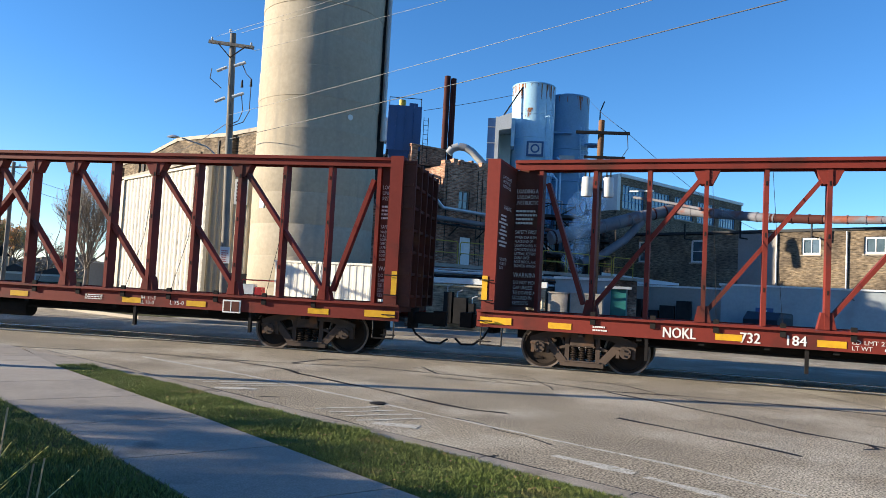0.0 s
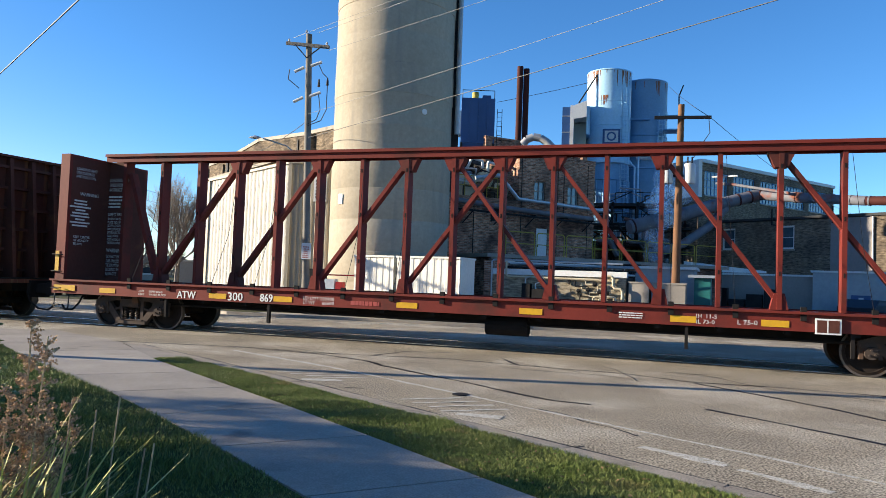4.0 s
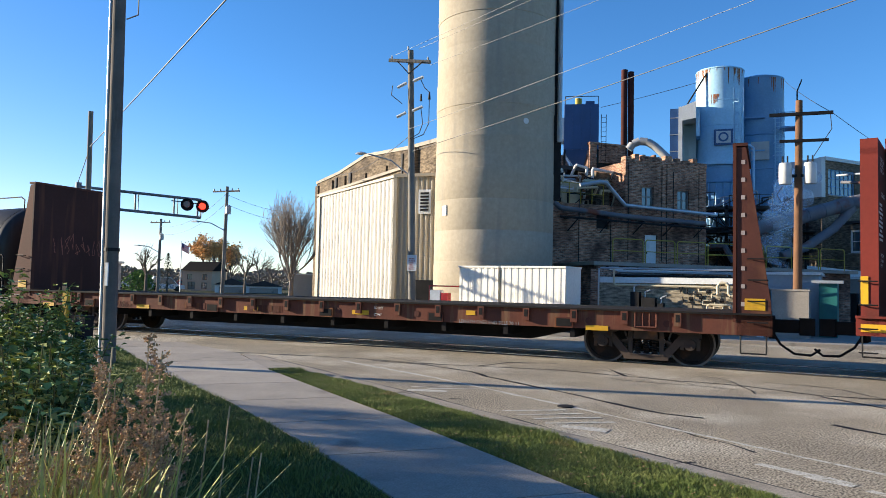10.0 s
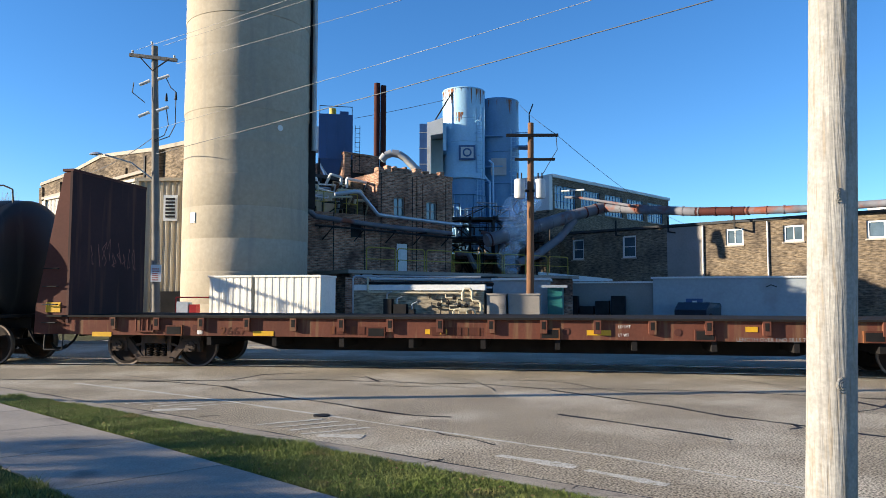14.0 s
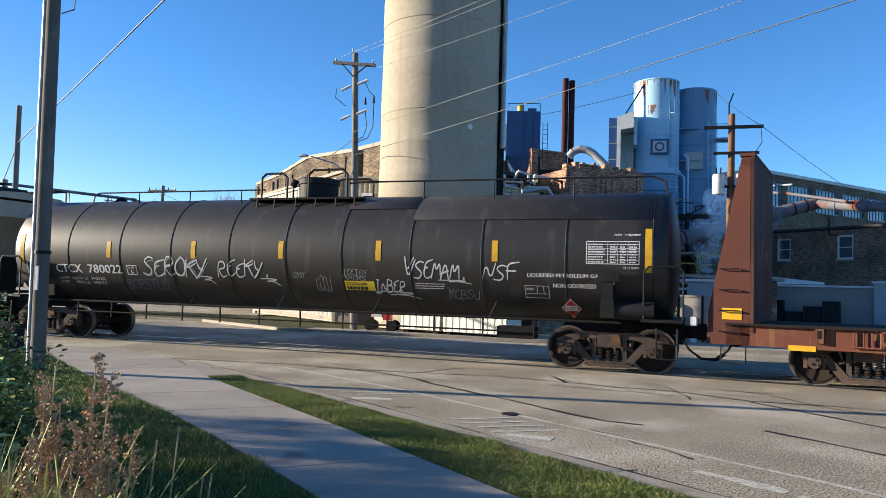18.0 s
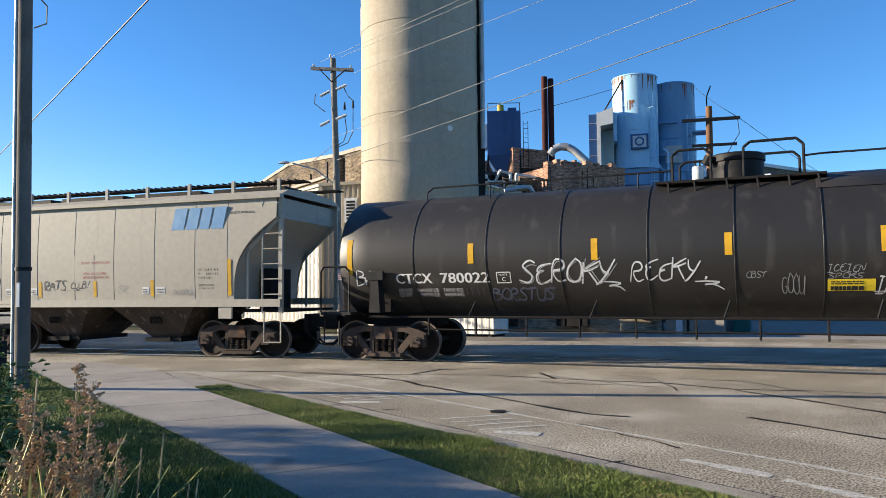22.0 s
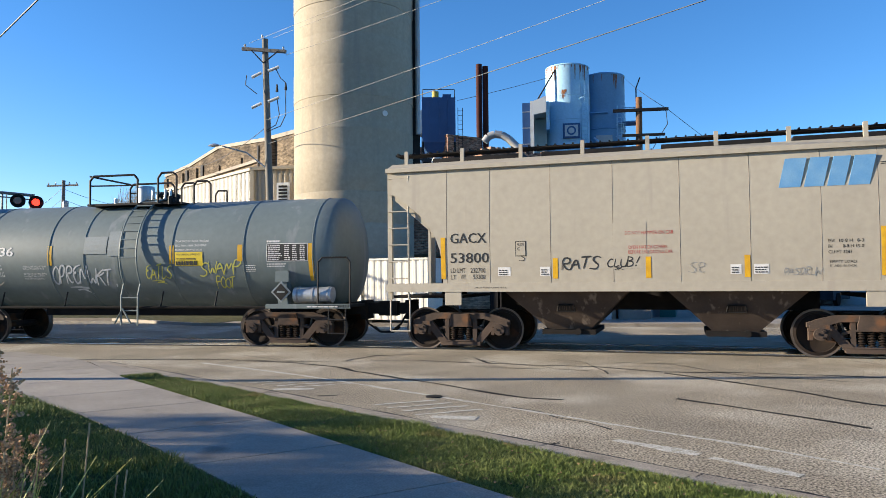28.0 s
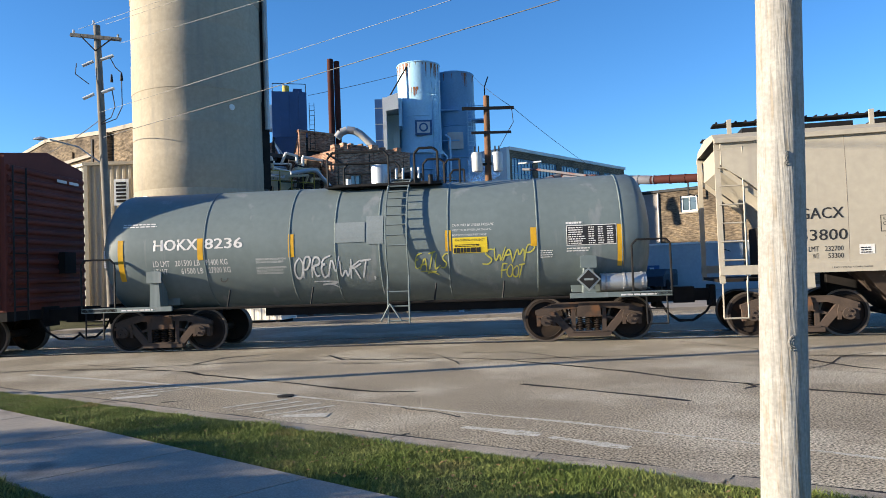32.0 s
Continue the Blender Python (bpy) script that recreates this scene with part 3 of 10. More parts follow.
road = Geo()
edge = KERB
top_y = 23.4
outer = [(14, -60), (90, -60), (90, top_y), (-12.4, top_y), (-17.4, 26.4), (-60, 27.5), (-60, 14.2), (-14, 14.4)]
ring = edge + outer
road.add([(x, y, 0.0) for x, y in ring], [tuple(range(len(ring)))])
tagged(road.ob("road", ASPHALT), "worn light grey asphalt street with sealed cracks", "road", kind="structure")
yard = [(-12.4, top_y + 0.15), (90, top_y + 0.15), (90, 90), (-8, 90), (-8, 26.6), (-12.2, 26.0)]
sheet("yard", [yard], 0.0, CONCRETE, "grey concrete factory yard beyond the tracks", "yard")
verge = [(-60, 27.65), (-17.5, 26.55), (-12.3, 23.55), (-12.2, 26.0), (-19, 33.5), (-60, 33.5)]
sheet("verge", [verge], 0.02, SOIL, "grass verge beside the warehouse", "grass")
sheet("street_far", [[(-90, 33.6), (-19.2, 33.6), (-19.2, 46), (-90, 46)]], 0.0, ASPHALT, "grey asphalt parking street by the crossing", "road")
kf = Geo()
for a, b in (((-60, 27.5), (-17.4, 26.4)), ((-17.4, 26.4), (-12.4, top_y)), ((-12.4, top_y), (90, top_y))):
    d = Vector((b[0] - a[0], b[1] - a[1], 0)).normalized()
    n_ = Vector((-d.y, d.x, 0)) * 0.15
    p = [Vector((*a, 0)), Vector((*b, 0))]
    kf.add([p[0], p[1], p[1] + n_, p[0] + n_] + [q + Vector((0, 0, 0.1)) for q in (p[0], p[1], p[1] + n_, p[0] + n_)], [(4, 5, 6, 7), (0, 1, 5, 4), (1, 2, 6, 5), (2, 3, 7, 6), (3, 0, 4, 7)])
tagged(kf.ob("kerb_far", CONCRETE), "pale concrete kerb on the far side of the street", "kerb", kind="structure")

# near kerb with gutter stones
kerb = tagged(new("kerb"), "pale concrete kerb stones along the grass strip", "kerb", kind="structure")
s0, total = 3.2, 28.0
while s0 < total:
    a, b = along(KERB, s0), along(KERB, s0 + 1.48)
    d = Vector((b[0] - a[0], b[1] - a[1], 0)).normalized()
    nn = Vector((d.y, -d.x, 0))
    p = [Vector((*a, 0)), Vector((*b, 0))]
    zz = 0.034
    g = Geo()
    o0, o1 = nn * -0.12, nn * 0.02
    q = [p[0] + o0, p[1] + o0, p[1] + o1, p[0] + o1]
    g.add([v + Vector((0, 0, -0.05)) for v in q] + [v + Vector((0, 0, zz)) for v in q], [(4, 7, 6, 5), (0, 4, 5, 1), (1, 5, 6, 2), (2, 6, 7, 3), (3, 7, 4, 0)])
    g.ob("kerb_stone", KERBSTONE, kerb)
    q = [p[0] - nn * 0.124, p[0] - nn * 0.32, p[1] - nn * 0.32, p[1] - nn * 0.124]
    Geo().add([v + Vector((0, 0, -0.05)) for v in q] + [v + Vector((0, 0, 0.008)) for v in q], [(7, 6, 5, 4), (0, 1, 5, 4), (1, 2, 6, 5), (2, 3, 7, 6), (3, 0, 4, 7)]).ob("gutter_slab", KERBSTONE, kerb)
    s0 += 1.5

# pavement slabs, 1.5 m pitch with open joints
pavement = tagged(new("pavement"), "pale concrete pavement slabs striped with long tree shadows", "pavement", kind="structure")
pairs = [((-13.6, 13.9), (-11.6, 14.3))]
for i in range(1, 21):
    a = along(SWL, 0.62 + i * 1.6)
    k = min(range(400), key=lambda j: abs((along(SWR, j * 0.06)[0] - a[0]) * 0.88 - (along(SWR, j * 0.06)[1] - a[1]) * 1.02))
    pairs.append((a, along(SWR, k * 0.06)))
for (l0, r0), (l1, r1) in zip(pairs[:-1], pairs[1:]):
    c = [Vector((*l0, 0)), Vector((*l1, 0)), Vector((*r1, 0)), Vector((*r0, 0))]
    mid = sum(c, Vector()) / 4
    q = [v + (mid - v).normalized() * 0.014 for v in c]
    g = Geo()
    g.add([v + Vector((0, 0, -0.05)) for v in q] + [v + Vector((0, 0, 0.04)) for v in q], [(4, 5, 6, 7), (0, 1, 5, 4), (1, 2, 6, 5), (2, 3, 7, 6), (3, 0, 4, 7)])
    g.ob("slab", CONCRETE, pavement)
bed = Geo()
k = len(SWL)
bed.add([(x, y, 0.012) for x, y in SWL] + [(x, y, 0.012) for x, y in SWR], [(i, i + 1, k + i + 1, k + i) for i in range(k - 1)])
tagged(bed.ob("pavement_bed", BALLAST), "dark sand bed in the slab joints", "pavement", kind="structure")
sheet("apron", [[(-8.9, 12.75), (-6.97, 10.75), (-6.42, 10.94), (-6.36, 11.0)]], 0.036, CONCRETE, "pale concrete apron where the pavement meets the street", "pavement")
# soil of the strip and of the lawn
strip = Geo()
ST_L = SWR[2:]
ST_R = [(x - 0.015, y - 0.02) for x, y in KERB[2:]]
ST_R[0] = (-6.42, 10.93)
k = min(len(ST_L), len(ST_R))
strip.add([(x, y, 0.03) for x, y in ST_L[:k]] + [(x, y, 0.03) for x, y in ST_R[:k]], [(i, i + 1, k + i + 1, k + i) for i in range(k - 1)])
tagged(strip.ob("grass_strip", LAWN), "soil of the grass strip along the kerb", "grass", kind="structure")
lawn = Geo()
lp = SWL + [(10, -30), (-60, -30), (-60, 13.9)]
lawn.add([(x, y, 0.03) for x, y in lp], [tuple(range(len(lp)))])
tagged(lawn.ob("lawn", LAWN), "lawn in the shade beside the pavement", "grass", kind="structure")


def blades(name, cells, per, h, label):
    """Many bent grass blades over triangles of ground."""
    rnd = random.Random(7)
    v, f = [], []
    for a, b, c in cells:
        area = abs((b[0] - a[0]) * (c[1] - a[1]) - (c[0] - a[0]) * (b[1] - a[1])) / 2
        for _ in range(int(area * per)):
            r1, r2 = math.sqrt(rnd.random()), rnd.random()
            x = a[0] * (1 - r1) + b[0] * r1 * (1 - r2) + c[0] * r1 * r2
            y = a[1] * (1 - r1) + b[1] * r1 * (1 - r2) + c[1] * r1 * r2
            tuft = 0.6 + 0.8 * noise.noise((x * 1.7, y * 1.7, 0))
            hh = h * max(0.35, tuft) * rnd.uniform(0.5, 1.3)
            t = rnd.uniform(0, 6.283)
            w = 0.0022 + 0.0022 * rnd.random()
            lean = hh * rnd.uniform(0.2, 1.25)
            cx, sx = math.cos(t), math.sin(t)
            u = rnd.uniform(0, 6.283)
            lx, ly = math.cos(u) * lean, math.sin(u) * lean
            i = len(v)
            v += [(x - cx * w, y - sx * w, 0.03), (x + cx * w, y + sx * w, 0.03), (x + lx * 0.4 + cx * w * 0.8, y + ly * 0.4 + sx * w * 0.8, 0.03 + hh * 0.6), (x + lx * 0.4 - cx * w * 0.8, y + ly * 0.4 - sx * w * 0.8, 0.03 + hh * 0.6), (x + lx, y + ly, 0.03 + hh)]
            f += [(i, i + 1, i + 2, i + 3), (i + 3, i + 2, i + 4)]
    g = Geo()
    g.v, g.f = v, f
    return tagged(g.ob(name, GRASS), label, "grass", kind="stuff")


def fan(l, r):
    out = []
    for i in range(len(l) - 1):
        out += [(l[i], l[i + 1], r[i]), (l[i + 1], r[i + 1], r[i])]
    return out


blades("strip_grass", fan(ST_L[:7], ST_R[:7]), 10500, 0.052, "short sunlit green grass on the strip by the kerb")
LW = [(-16, 12.5), (-13.0, 9.6), (-9.8, 7.2), (-7.2, 5.4), (-5.6, 4.2), (-4.4, 3.2), (-3.6, 2.5), (-2.6, 1.6)]
blades("lawn_grass", fan(SWL[:8], LW), 2600, 0.06, "short green grass of the shaded lawn")

# dry leaves caught in the grass and along the kerb
rnd = random.Random(17)
g = Geo()
for a, b, c in fan(ST_L[:7], ST_R[:7]):
    area = abs((b[0] - a[0]) * (c[1] - a[1]) - (c[0] - a[0]) * (b[1] - a[1])) / 2
    for _ in range(int(area * 45)):
        r1, r2 = math.sqrt(rnd.random()), rnd.random()
        x = a[0] * (1 - r1) + b[0] * r1 * (1 - r2) + c[0] * r1 * r2
        y = a[1] * (1 - r1) + b[1] * r1 * (1 - r2) + c[1] * r1 * r2
        t, s_ = rnd.uniform(0, 6.283), rnd.uniform(0.008, 0.022)
        ca, sa, z_ = math.cos(t) * s_, math.sin(t) * s_, 0.05 + 0.03 * rnd.random()
        g.add([(x - ca, y - sa, z_), (x + sa * 0.6, y - ca * 0.6, z_ + 0.006), (x + ca, y + sa, z_ + rnd.uniform(-0.006, 0.012)), (x - sa * 0.6, y + ca * 0.6, z_ + 0.004)], [(0, 1, 2), (0, 2, 3)])
tagged(g.ob("leaf_litter", LITTER), "scattered dry brown leaves in the grass", "leaves", kind="stuff")
blades("strip_grass", fan(ST_L[6:8], ST_R[6:8]), 4500, 0.052, "short sunlit green grass on the strip by the kerb")
# road markings, cracks, manhole
def ribbon(pts, w, z=0.004, wob=0.0, seed=1):
    rnd = random.Random(seed)
    g = Geo()
    fine = []
    for a, b in zip(pts[:-1], pts[1:]):
        n = max(1, int(math.hypot(b[0] - a[0], b[1] - a[1]) / 0.25)) if wob else 1
        fine += [lerp(a, b, i / n) for i in range(n)]
    fine.append(pts[-1])
    fine = [(x + rnd.uniform(-wob, wob), y + rnd.uniform(-wob, wob)) for x, y in fine]
    vs = []
    for i, p in enumerate(fine):
        a, b = fine[max(0, i - 1)], fine[min(len(fine) - 1, i + 1)]
        d = Vector((b[0] - a[0], b[1] - a[1], 0)).normalized()
        ww = w * (rnd.uniform(0.55, 1.35) if wob else 1) / 2
        vs += [(p[0] - d.y * ww, p[1] + d.x * ww, z), (p[0] + d.y * ww, p[1] - d.x * ww, z)]
    g.add(vs, [(2 * i, 2 * i + 1, 2 * i + 3, 2 * i + 2) for i in range(len(fine) - 1)])
    return g


marks = [("edge_line", [(-6.67, 12.9), (-4.15, 11.35), (-1.64, 9.5)], 0.08), ("edge_line", [(-1.64, 9.5), (1.71, 6.98)], 0.065), ("edge_line", [(1.71, 6.98), (5.4, 3.7)], 0.06),
         ("stop_bar", [(0.47, 7.14), (1.16, 6.65)], 0.15), ("stop_bar", [(1.22, 6.55), (1.8, 6.03)], 0.12)]
for nm, pts, w in marks:
    tagged(ribbon(pts, w, 0.004, 0.012, 3).ob(nm, ROADPAINT), "worn white painted line on the asphalt", "road marking", kind="structure")
for i, (x, y) in enumerate(((-4.3, 10.62), (-4.02, 10.5), (-3.74, 10.4), (-3.46, 10.3), (-1.95, 8.95), (-1.72, 8.78), (-1.5, 8.6), (-1.3, 8.38))):
    tagged(ribbon([(x - 0.36, y - 0.2), (x + 0.36, y + 0.24)], 0.065, 0.005, 0.012, 20 + i).ob("hatch_stripe", ROADPAINT), "worn white hatch stripe painted on the asphalt", "road marking", "hatch stripes", "structure")
tagged(ribbon([(-4.0, 9.85), (-3.45, 9.98)], 0.2, 0.005, 0.012, 31).ob("hatch_stripe", ROADPAINT), "worn white hatch stripe painted on the asphalt", "road marking", "hatch stripes", "structure")
tagged(ribbon([(-1.45, 8.1), (-0.95, 8.05)], 0.2, 0.005, 0.012, 32).ob("hatch_stripe", ROADPAINT), "worn white hatch stripe painted on the asphalt", "road marking", "hatch stripes", "structure")
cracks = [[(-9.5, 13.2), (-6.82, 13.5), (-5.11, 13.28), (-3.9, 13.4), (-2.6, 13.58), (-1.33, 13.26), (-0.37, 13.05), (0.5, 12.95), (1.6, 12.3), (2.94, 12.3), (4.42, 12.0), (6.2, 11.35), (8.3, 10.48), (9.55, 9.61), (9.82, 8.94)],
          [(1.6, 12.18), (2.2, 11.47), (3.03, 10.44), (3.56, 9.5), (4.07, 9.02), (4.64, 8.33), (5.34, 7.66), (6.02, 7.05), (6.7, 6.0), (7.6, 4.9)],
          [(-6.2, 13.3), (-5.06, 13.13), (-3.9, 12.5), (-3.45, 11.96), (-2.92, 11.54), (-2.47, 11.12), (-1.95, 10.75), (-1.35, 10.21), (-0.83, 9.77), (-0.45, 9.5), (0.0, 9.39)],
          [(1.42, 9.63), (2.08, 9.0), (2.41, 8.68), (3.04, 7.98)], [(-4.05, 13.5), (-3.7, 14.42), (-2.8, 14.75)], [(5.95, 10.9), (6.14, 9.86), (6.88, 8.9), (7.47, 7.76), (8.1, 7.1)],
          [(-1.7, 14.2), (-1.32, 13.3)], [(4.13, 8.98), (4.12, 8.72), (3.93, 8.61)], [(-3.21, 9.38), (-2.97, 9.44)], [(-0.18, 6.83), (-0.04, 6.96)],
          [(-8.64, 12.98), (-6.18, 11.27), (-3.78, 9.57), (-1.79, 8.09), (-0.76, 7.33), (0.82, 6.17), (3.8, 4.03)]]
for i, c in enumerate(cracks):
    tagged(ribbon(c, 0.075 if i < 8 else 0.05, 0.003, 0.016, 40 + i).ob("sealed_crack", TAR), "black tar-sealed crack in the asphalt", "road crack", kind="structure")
# finer unsealed cracks that wander across the slab joints of the street
rn = random.Random(77)
for i in range(26):
    x, y, a = rn.uniform(-7, 14), rn.uniform(6.5, 14.6), rn.choice((-0.35, -0.1, 0.1, -0.62)) + rn.gauss(0, 0.15)
    if y < 6.2 - 0.72 * x + 1.2:
        continue
    p = [(x, y)]
    for k in range(rn.randint(4, 9)):
        a += rn.gauss(0, 0.22)
        p.append((p[-1][0] + 0.4 * math.cos(a), p[-1][1] + 0.4 * math.sin(a)))
    if max(q[1] for q in p) < 15.2:
        tagged(ribbon(p, rn.uniform(0.018, 0.036), 0.0035, 0.025, 90 + i).ob("fine_crack", TAR), "fine dark crack in the asphalt", "road crack", kind="structure")
mh = Geo()
mh.cyl((-1.66, 9.46, 0.0), (-1.66, 9.46, 0.012), 0.11, n=20)
tagged(mh.ob("manhole_cover", DARKSTEEL), "small dark iron cover set in the asphalt", "manhole cover")


# ---- the track: a gentle reverse curve from the left, then a wide curve ----
TD, TX, TK = 16.592, -12.155, -0.011501


def near_rail(x):
    x1 = min(x, 22.0)
    if x <= TX:
        u = max(-9.0 - x, 0.0)
        v = min(u, 15.0)
        return TD + 0.007 * v * v + 0.21 * (u - v), -0.014 * v
    u = max(-9.0 - x, 0.0)
    y, m = TD + TK / 2 * (x1 - TX) ** 2 + 0.007 * u * u, TK * (x1 - TX) - 0.014 * u
    return y + m * (x - x1), m


TAB = [(0.0, -160.0)]
xx = -160.0
ss = 0.0
while xx < 140:
    m_ = near_rail(xx + 0.05)[1]
    ss += 0.1 * math.sqrt(1 + m_ * m_)
    xx += 0.1
    TAB.append((ss, xx))
S_ARR, X_ARR = np.array([a for a, b in TAB]), np.array([b for a, b in TAB])
S_ARR = S_ARR - np.interp(0.0, X_ARR, S_ARR)


def track(s, side=0.72):
    """The place on the track s metres on from x = 0, side metres beyond the near rail, and the heading."""
    x = float(np.interp(s, S_ARR, X_ARR))
    y, m = near_rail(x)
    a = math.atan(m)
    return Vector((x - math.sin(a) * side, y + math.cos(a) * side, 0)), a


def rail_run(name, off, w, z0, z1, material, label, cat="railway"):
    g = Geo()
    ss_ = [-150 + 1.5 * i for i in range(180)]
    vs = []
    for s in ss_:
        p, a = track(s, off)
        n_ = Vector((-math.sin(a), math.cos(a), 0))
        for q in (p - n_ * w / 2, p + n_ * w / 2):
            vs += [(q.x, q.y, z0), (q.x, q.y, z1)]
    fs = []
    for i in range(len(ss_) - 1):
        a = 4 * i
        fs += [(a + 1, a + 3, a + 7, a + 5), (a, a + 1, a + 5, a + 4), (a + 2, a + 6, a + 7, a + 3)]
    g.add(vs, fs)
    return tagged(g.ob(name, material), label, cat, kind="structure")


rail_run("track_bed", 0.72, 1.95, -0.05, 0.003, BALLAST, "dark flangeway strip between the rails in the street")
rail_run("track_panel", 0.72, 1.22, -0.05, 0.006, ASPHALT, "asphalt panel between the rails")
for off, nm in ((0.0, "rail_near"), (1.44, "rail_far")):
    rail_run(nm, off, 0.07, -0.05, 0.012, RAILTOP, "steel running rail let into the street", "rail")


# ---- buildings ----
BLOCKWALL = brick_mat("tan_blockwork", (0.4, 0.34, 0.24), (0.33, 0.28, 0.2), (0.27, 0.23, 0.17), (0.24, 0.2, 0.145))
CREAM = mat("cream_pipe_paint", (0.6, 0.52, 0.36), (0.48, 0.4, 0.27), 0.6, scale=2, c3=(0.25, 0.15, 0.08), c3at=0.66)
TEAL = mat("teal_door_paint", (0.02, 0.16, 0.15), None, 0.5)
BROWNGREY = mat("brown_grey_shed_wall", (0.3, 0.27, 0.25), (0.25, 0.225, 0.21), 0.8, scale=0.6)
def frame_at(p, ang):
    return Matrix.Translation((p[0], p[1], 0)) @ Matrix.Rotation(radians(ang), 4, "Z")


def wall_holes(u0, u1, z0, z1, t, holes):
    """A wall from u0 to u1 with square openings right through it."""
    us = sorted({u0, u1, *[h[0] for h in holes], *[h[1] for h in holes]})
    zs = sorted({z0, z1, *[h[2] for h in holes], *[h[3] for h in holes]})
    g = Geo()
    nu, nz = len(us), len(zs)
    g.v = [(u, y, z) for y in (0, t) for z in zs for u in us]

    def solid(i, j):
        if not (0 <= i < nu - 1 and 0 <= j < nz - 1):
            return False
        um, zm = (us[i] + us[i + 1]) / 2, (zs[j] + zs[j + 1]) / 2
        return not any(h[0] < um < h[1] and h[2] < zm < h[3] for h in holes)

    def ix(i, j, k):
        return k * nu * nz + j * nu + i
    for i in range(nu - 1):
        for j in range(nz - 1):
            if not solid(i, j):
                continue
            g.f.append((ix(i, j, 0), ix(i + 1, j, 0), ix(i + 1, j + 1, 0), ix(i, j + 1, 0)))
            g.f.append((ix(i, j, 1), ix(i, j + 1, 1), ix(i + 1, j + 1, 1), ix(i + 1, j, 1)))
            for di, dj, a, b in ((-1, 0, (i, j), (i, j + 1)), (1, 0, (i + 1, j + 1), (i + 1, j)), (0, -1, (i + 1, j), (i, j)), (0, 1, (i, j + 1), (i + 1, j + 1))):
                if not solid(i + di, j + dj):
                    g.f.append((ix(*a, 0), ix(*b, 0), ix(*b, 1), ix(*a, 1)))
    return g


def window(parent, u0, u1, z0, z1, cols, rows, frame_mat, deep=0.12, bar=0.05, sill=True, pane=None, frame_w=0.07):
    w = Geo().box(u0 + 0.003, u0 + frame_w, deep - 0.03, deep + 0.05, z0 + 0.003, z1 - 0.003).box(u1 - frame_w, u1 - 0.003, deep - 0.03, deep + 0.05, z0 + 0.003, z1 - 0.003)
    w.box(u0 + frame_w, u1 - frame_w, deep - 0.03, deep + 0.05, z1 - frame_w, z1 - 0.003).box(u0 + frame_w, u1 - frame_w, deep - 0.03, deep + 0.05, z0 + 0.003, z0 + frame_w)
    win = w.ob("window", frame_mat, parent)
    a0, a1, b0, b1 = u0 + frame_w, u1 - frame_w, z0 + frame_w, z1 - frame_w
    for i in range(1, cols):
        x = a0 + (a1 - a0) * i / cols
        Geo().box(x - bar / 2, x + bar / 2, deep - 0.02, deep + 0.02, b0, b1).ob("mullion", frame_mat, win)
    for j in range(1, rows):
        z = b0 + (b1 - b0) * j / rows
        Geo().box(a0, a1, deep - 0.022, deep + 0.018, z - bar / 2, z + bar / 2).ob("glazing_bar", frame_mat, win)
    Geo().box(a0, a1, deep + 0.022, deep + 0.03, b0, b1).ob("pane", pane or GLASS, win)
    if sill:
        Geo().box(u0 - 0.06, u1 + 0.06, -0.08, deep, z0 - 0.1, z0 - 0.003).ob("sill", CONCRETE, win)
    return win


def corrugated(u0, u1, z0, z1, pitch, depth, y=0.0):
    g = Geo()
    n = int((u1 - u0) / pitch)
    p = (u1 - u0) / n
    pts = []
    for i in range(n):
        u = u0 + i * p
        pts += [(u, y), (u + p * 0.35, y), (u + p * 0.5, y + depth), (u + p * 0.85, y + depth)]
    pts.append((u1, y))
    vs = [(a, b, z0) for a, b in pts] + [(a, b, z1) for a, b in pts]
    k = len(pts)
    g.add(vs, [(i, i + 1, k + i + 1, k + i) for i in range(k - 1)])
    return g


# silo: slip-formed concrete with pour rings and a vertical pipe chase
SILO_C = bear(-15.95, 31.0)
SR = 2.5
silo = thing("silo", "tall pale concrete silo with pour rings and a dark pipe chase", "silo", m=Matrix.Translation(SILO_C))
prof = [(SR, 0)]
z = 0.0
rnd = random.Random(3)
while z < 44:
    z1 = z + 1.25
    d = rnd.uniform(-0.012, 0.014)
    prof += [(SR + d, z + 0.03), (SR + d, z1 - 0.03), (SR - 0.008, z1 - 0.02), (SR - 0.008, z1 + 0.015)]
    z = z1
prof.append((0.01, z))
Geo().lathe(prof, 72).ob("shaft", SILO, silo, smooth=True)
da = -15.95 - 90
away = math.degrees(math.atan2(SILO_C.y, SILO_C.x))
ra = away - 90 - 4
rr = Matrix.Rotation(radians(ra), 4, "Z")
Geo().box(SR - 0.1, SR + 0.28, -0.16, 0.2, 5.2, 44, rr).ob("pipe_chase", DARKSTEEL, silo)
pa = rr @ Vector((SR + 0.2, -0.35, 0))
Geo().tube([(pa.x, pa.y, 7.6), (pa.x, pa.y, 44)], 0.1, 10).ob("downpipe", PIPE, silo)
dd = Vector((math.cos(radians(away + 180 + 29)), math.sin(radians(away + 180 + 29)), 0))
Geo().lathe([(0.0, 0.03), (0.11, 0.03), (0.12, 0.0)], 14, Matrix.Translation(dd * (SR + 0.005) + Vector((0, 0, 8.1))) @ dd.to_track_quat("Z", "Y").to_matrix().to_4x4()).ob("vent_cap", WHITEPAINT, silo)
dd = Vector((math.cos(radians(away + 180 - 52)), math.sin(radians(away + 180 - 52)), 0))
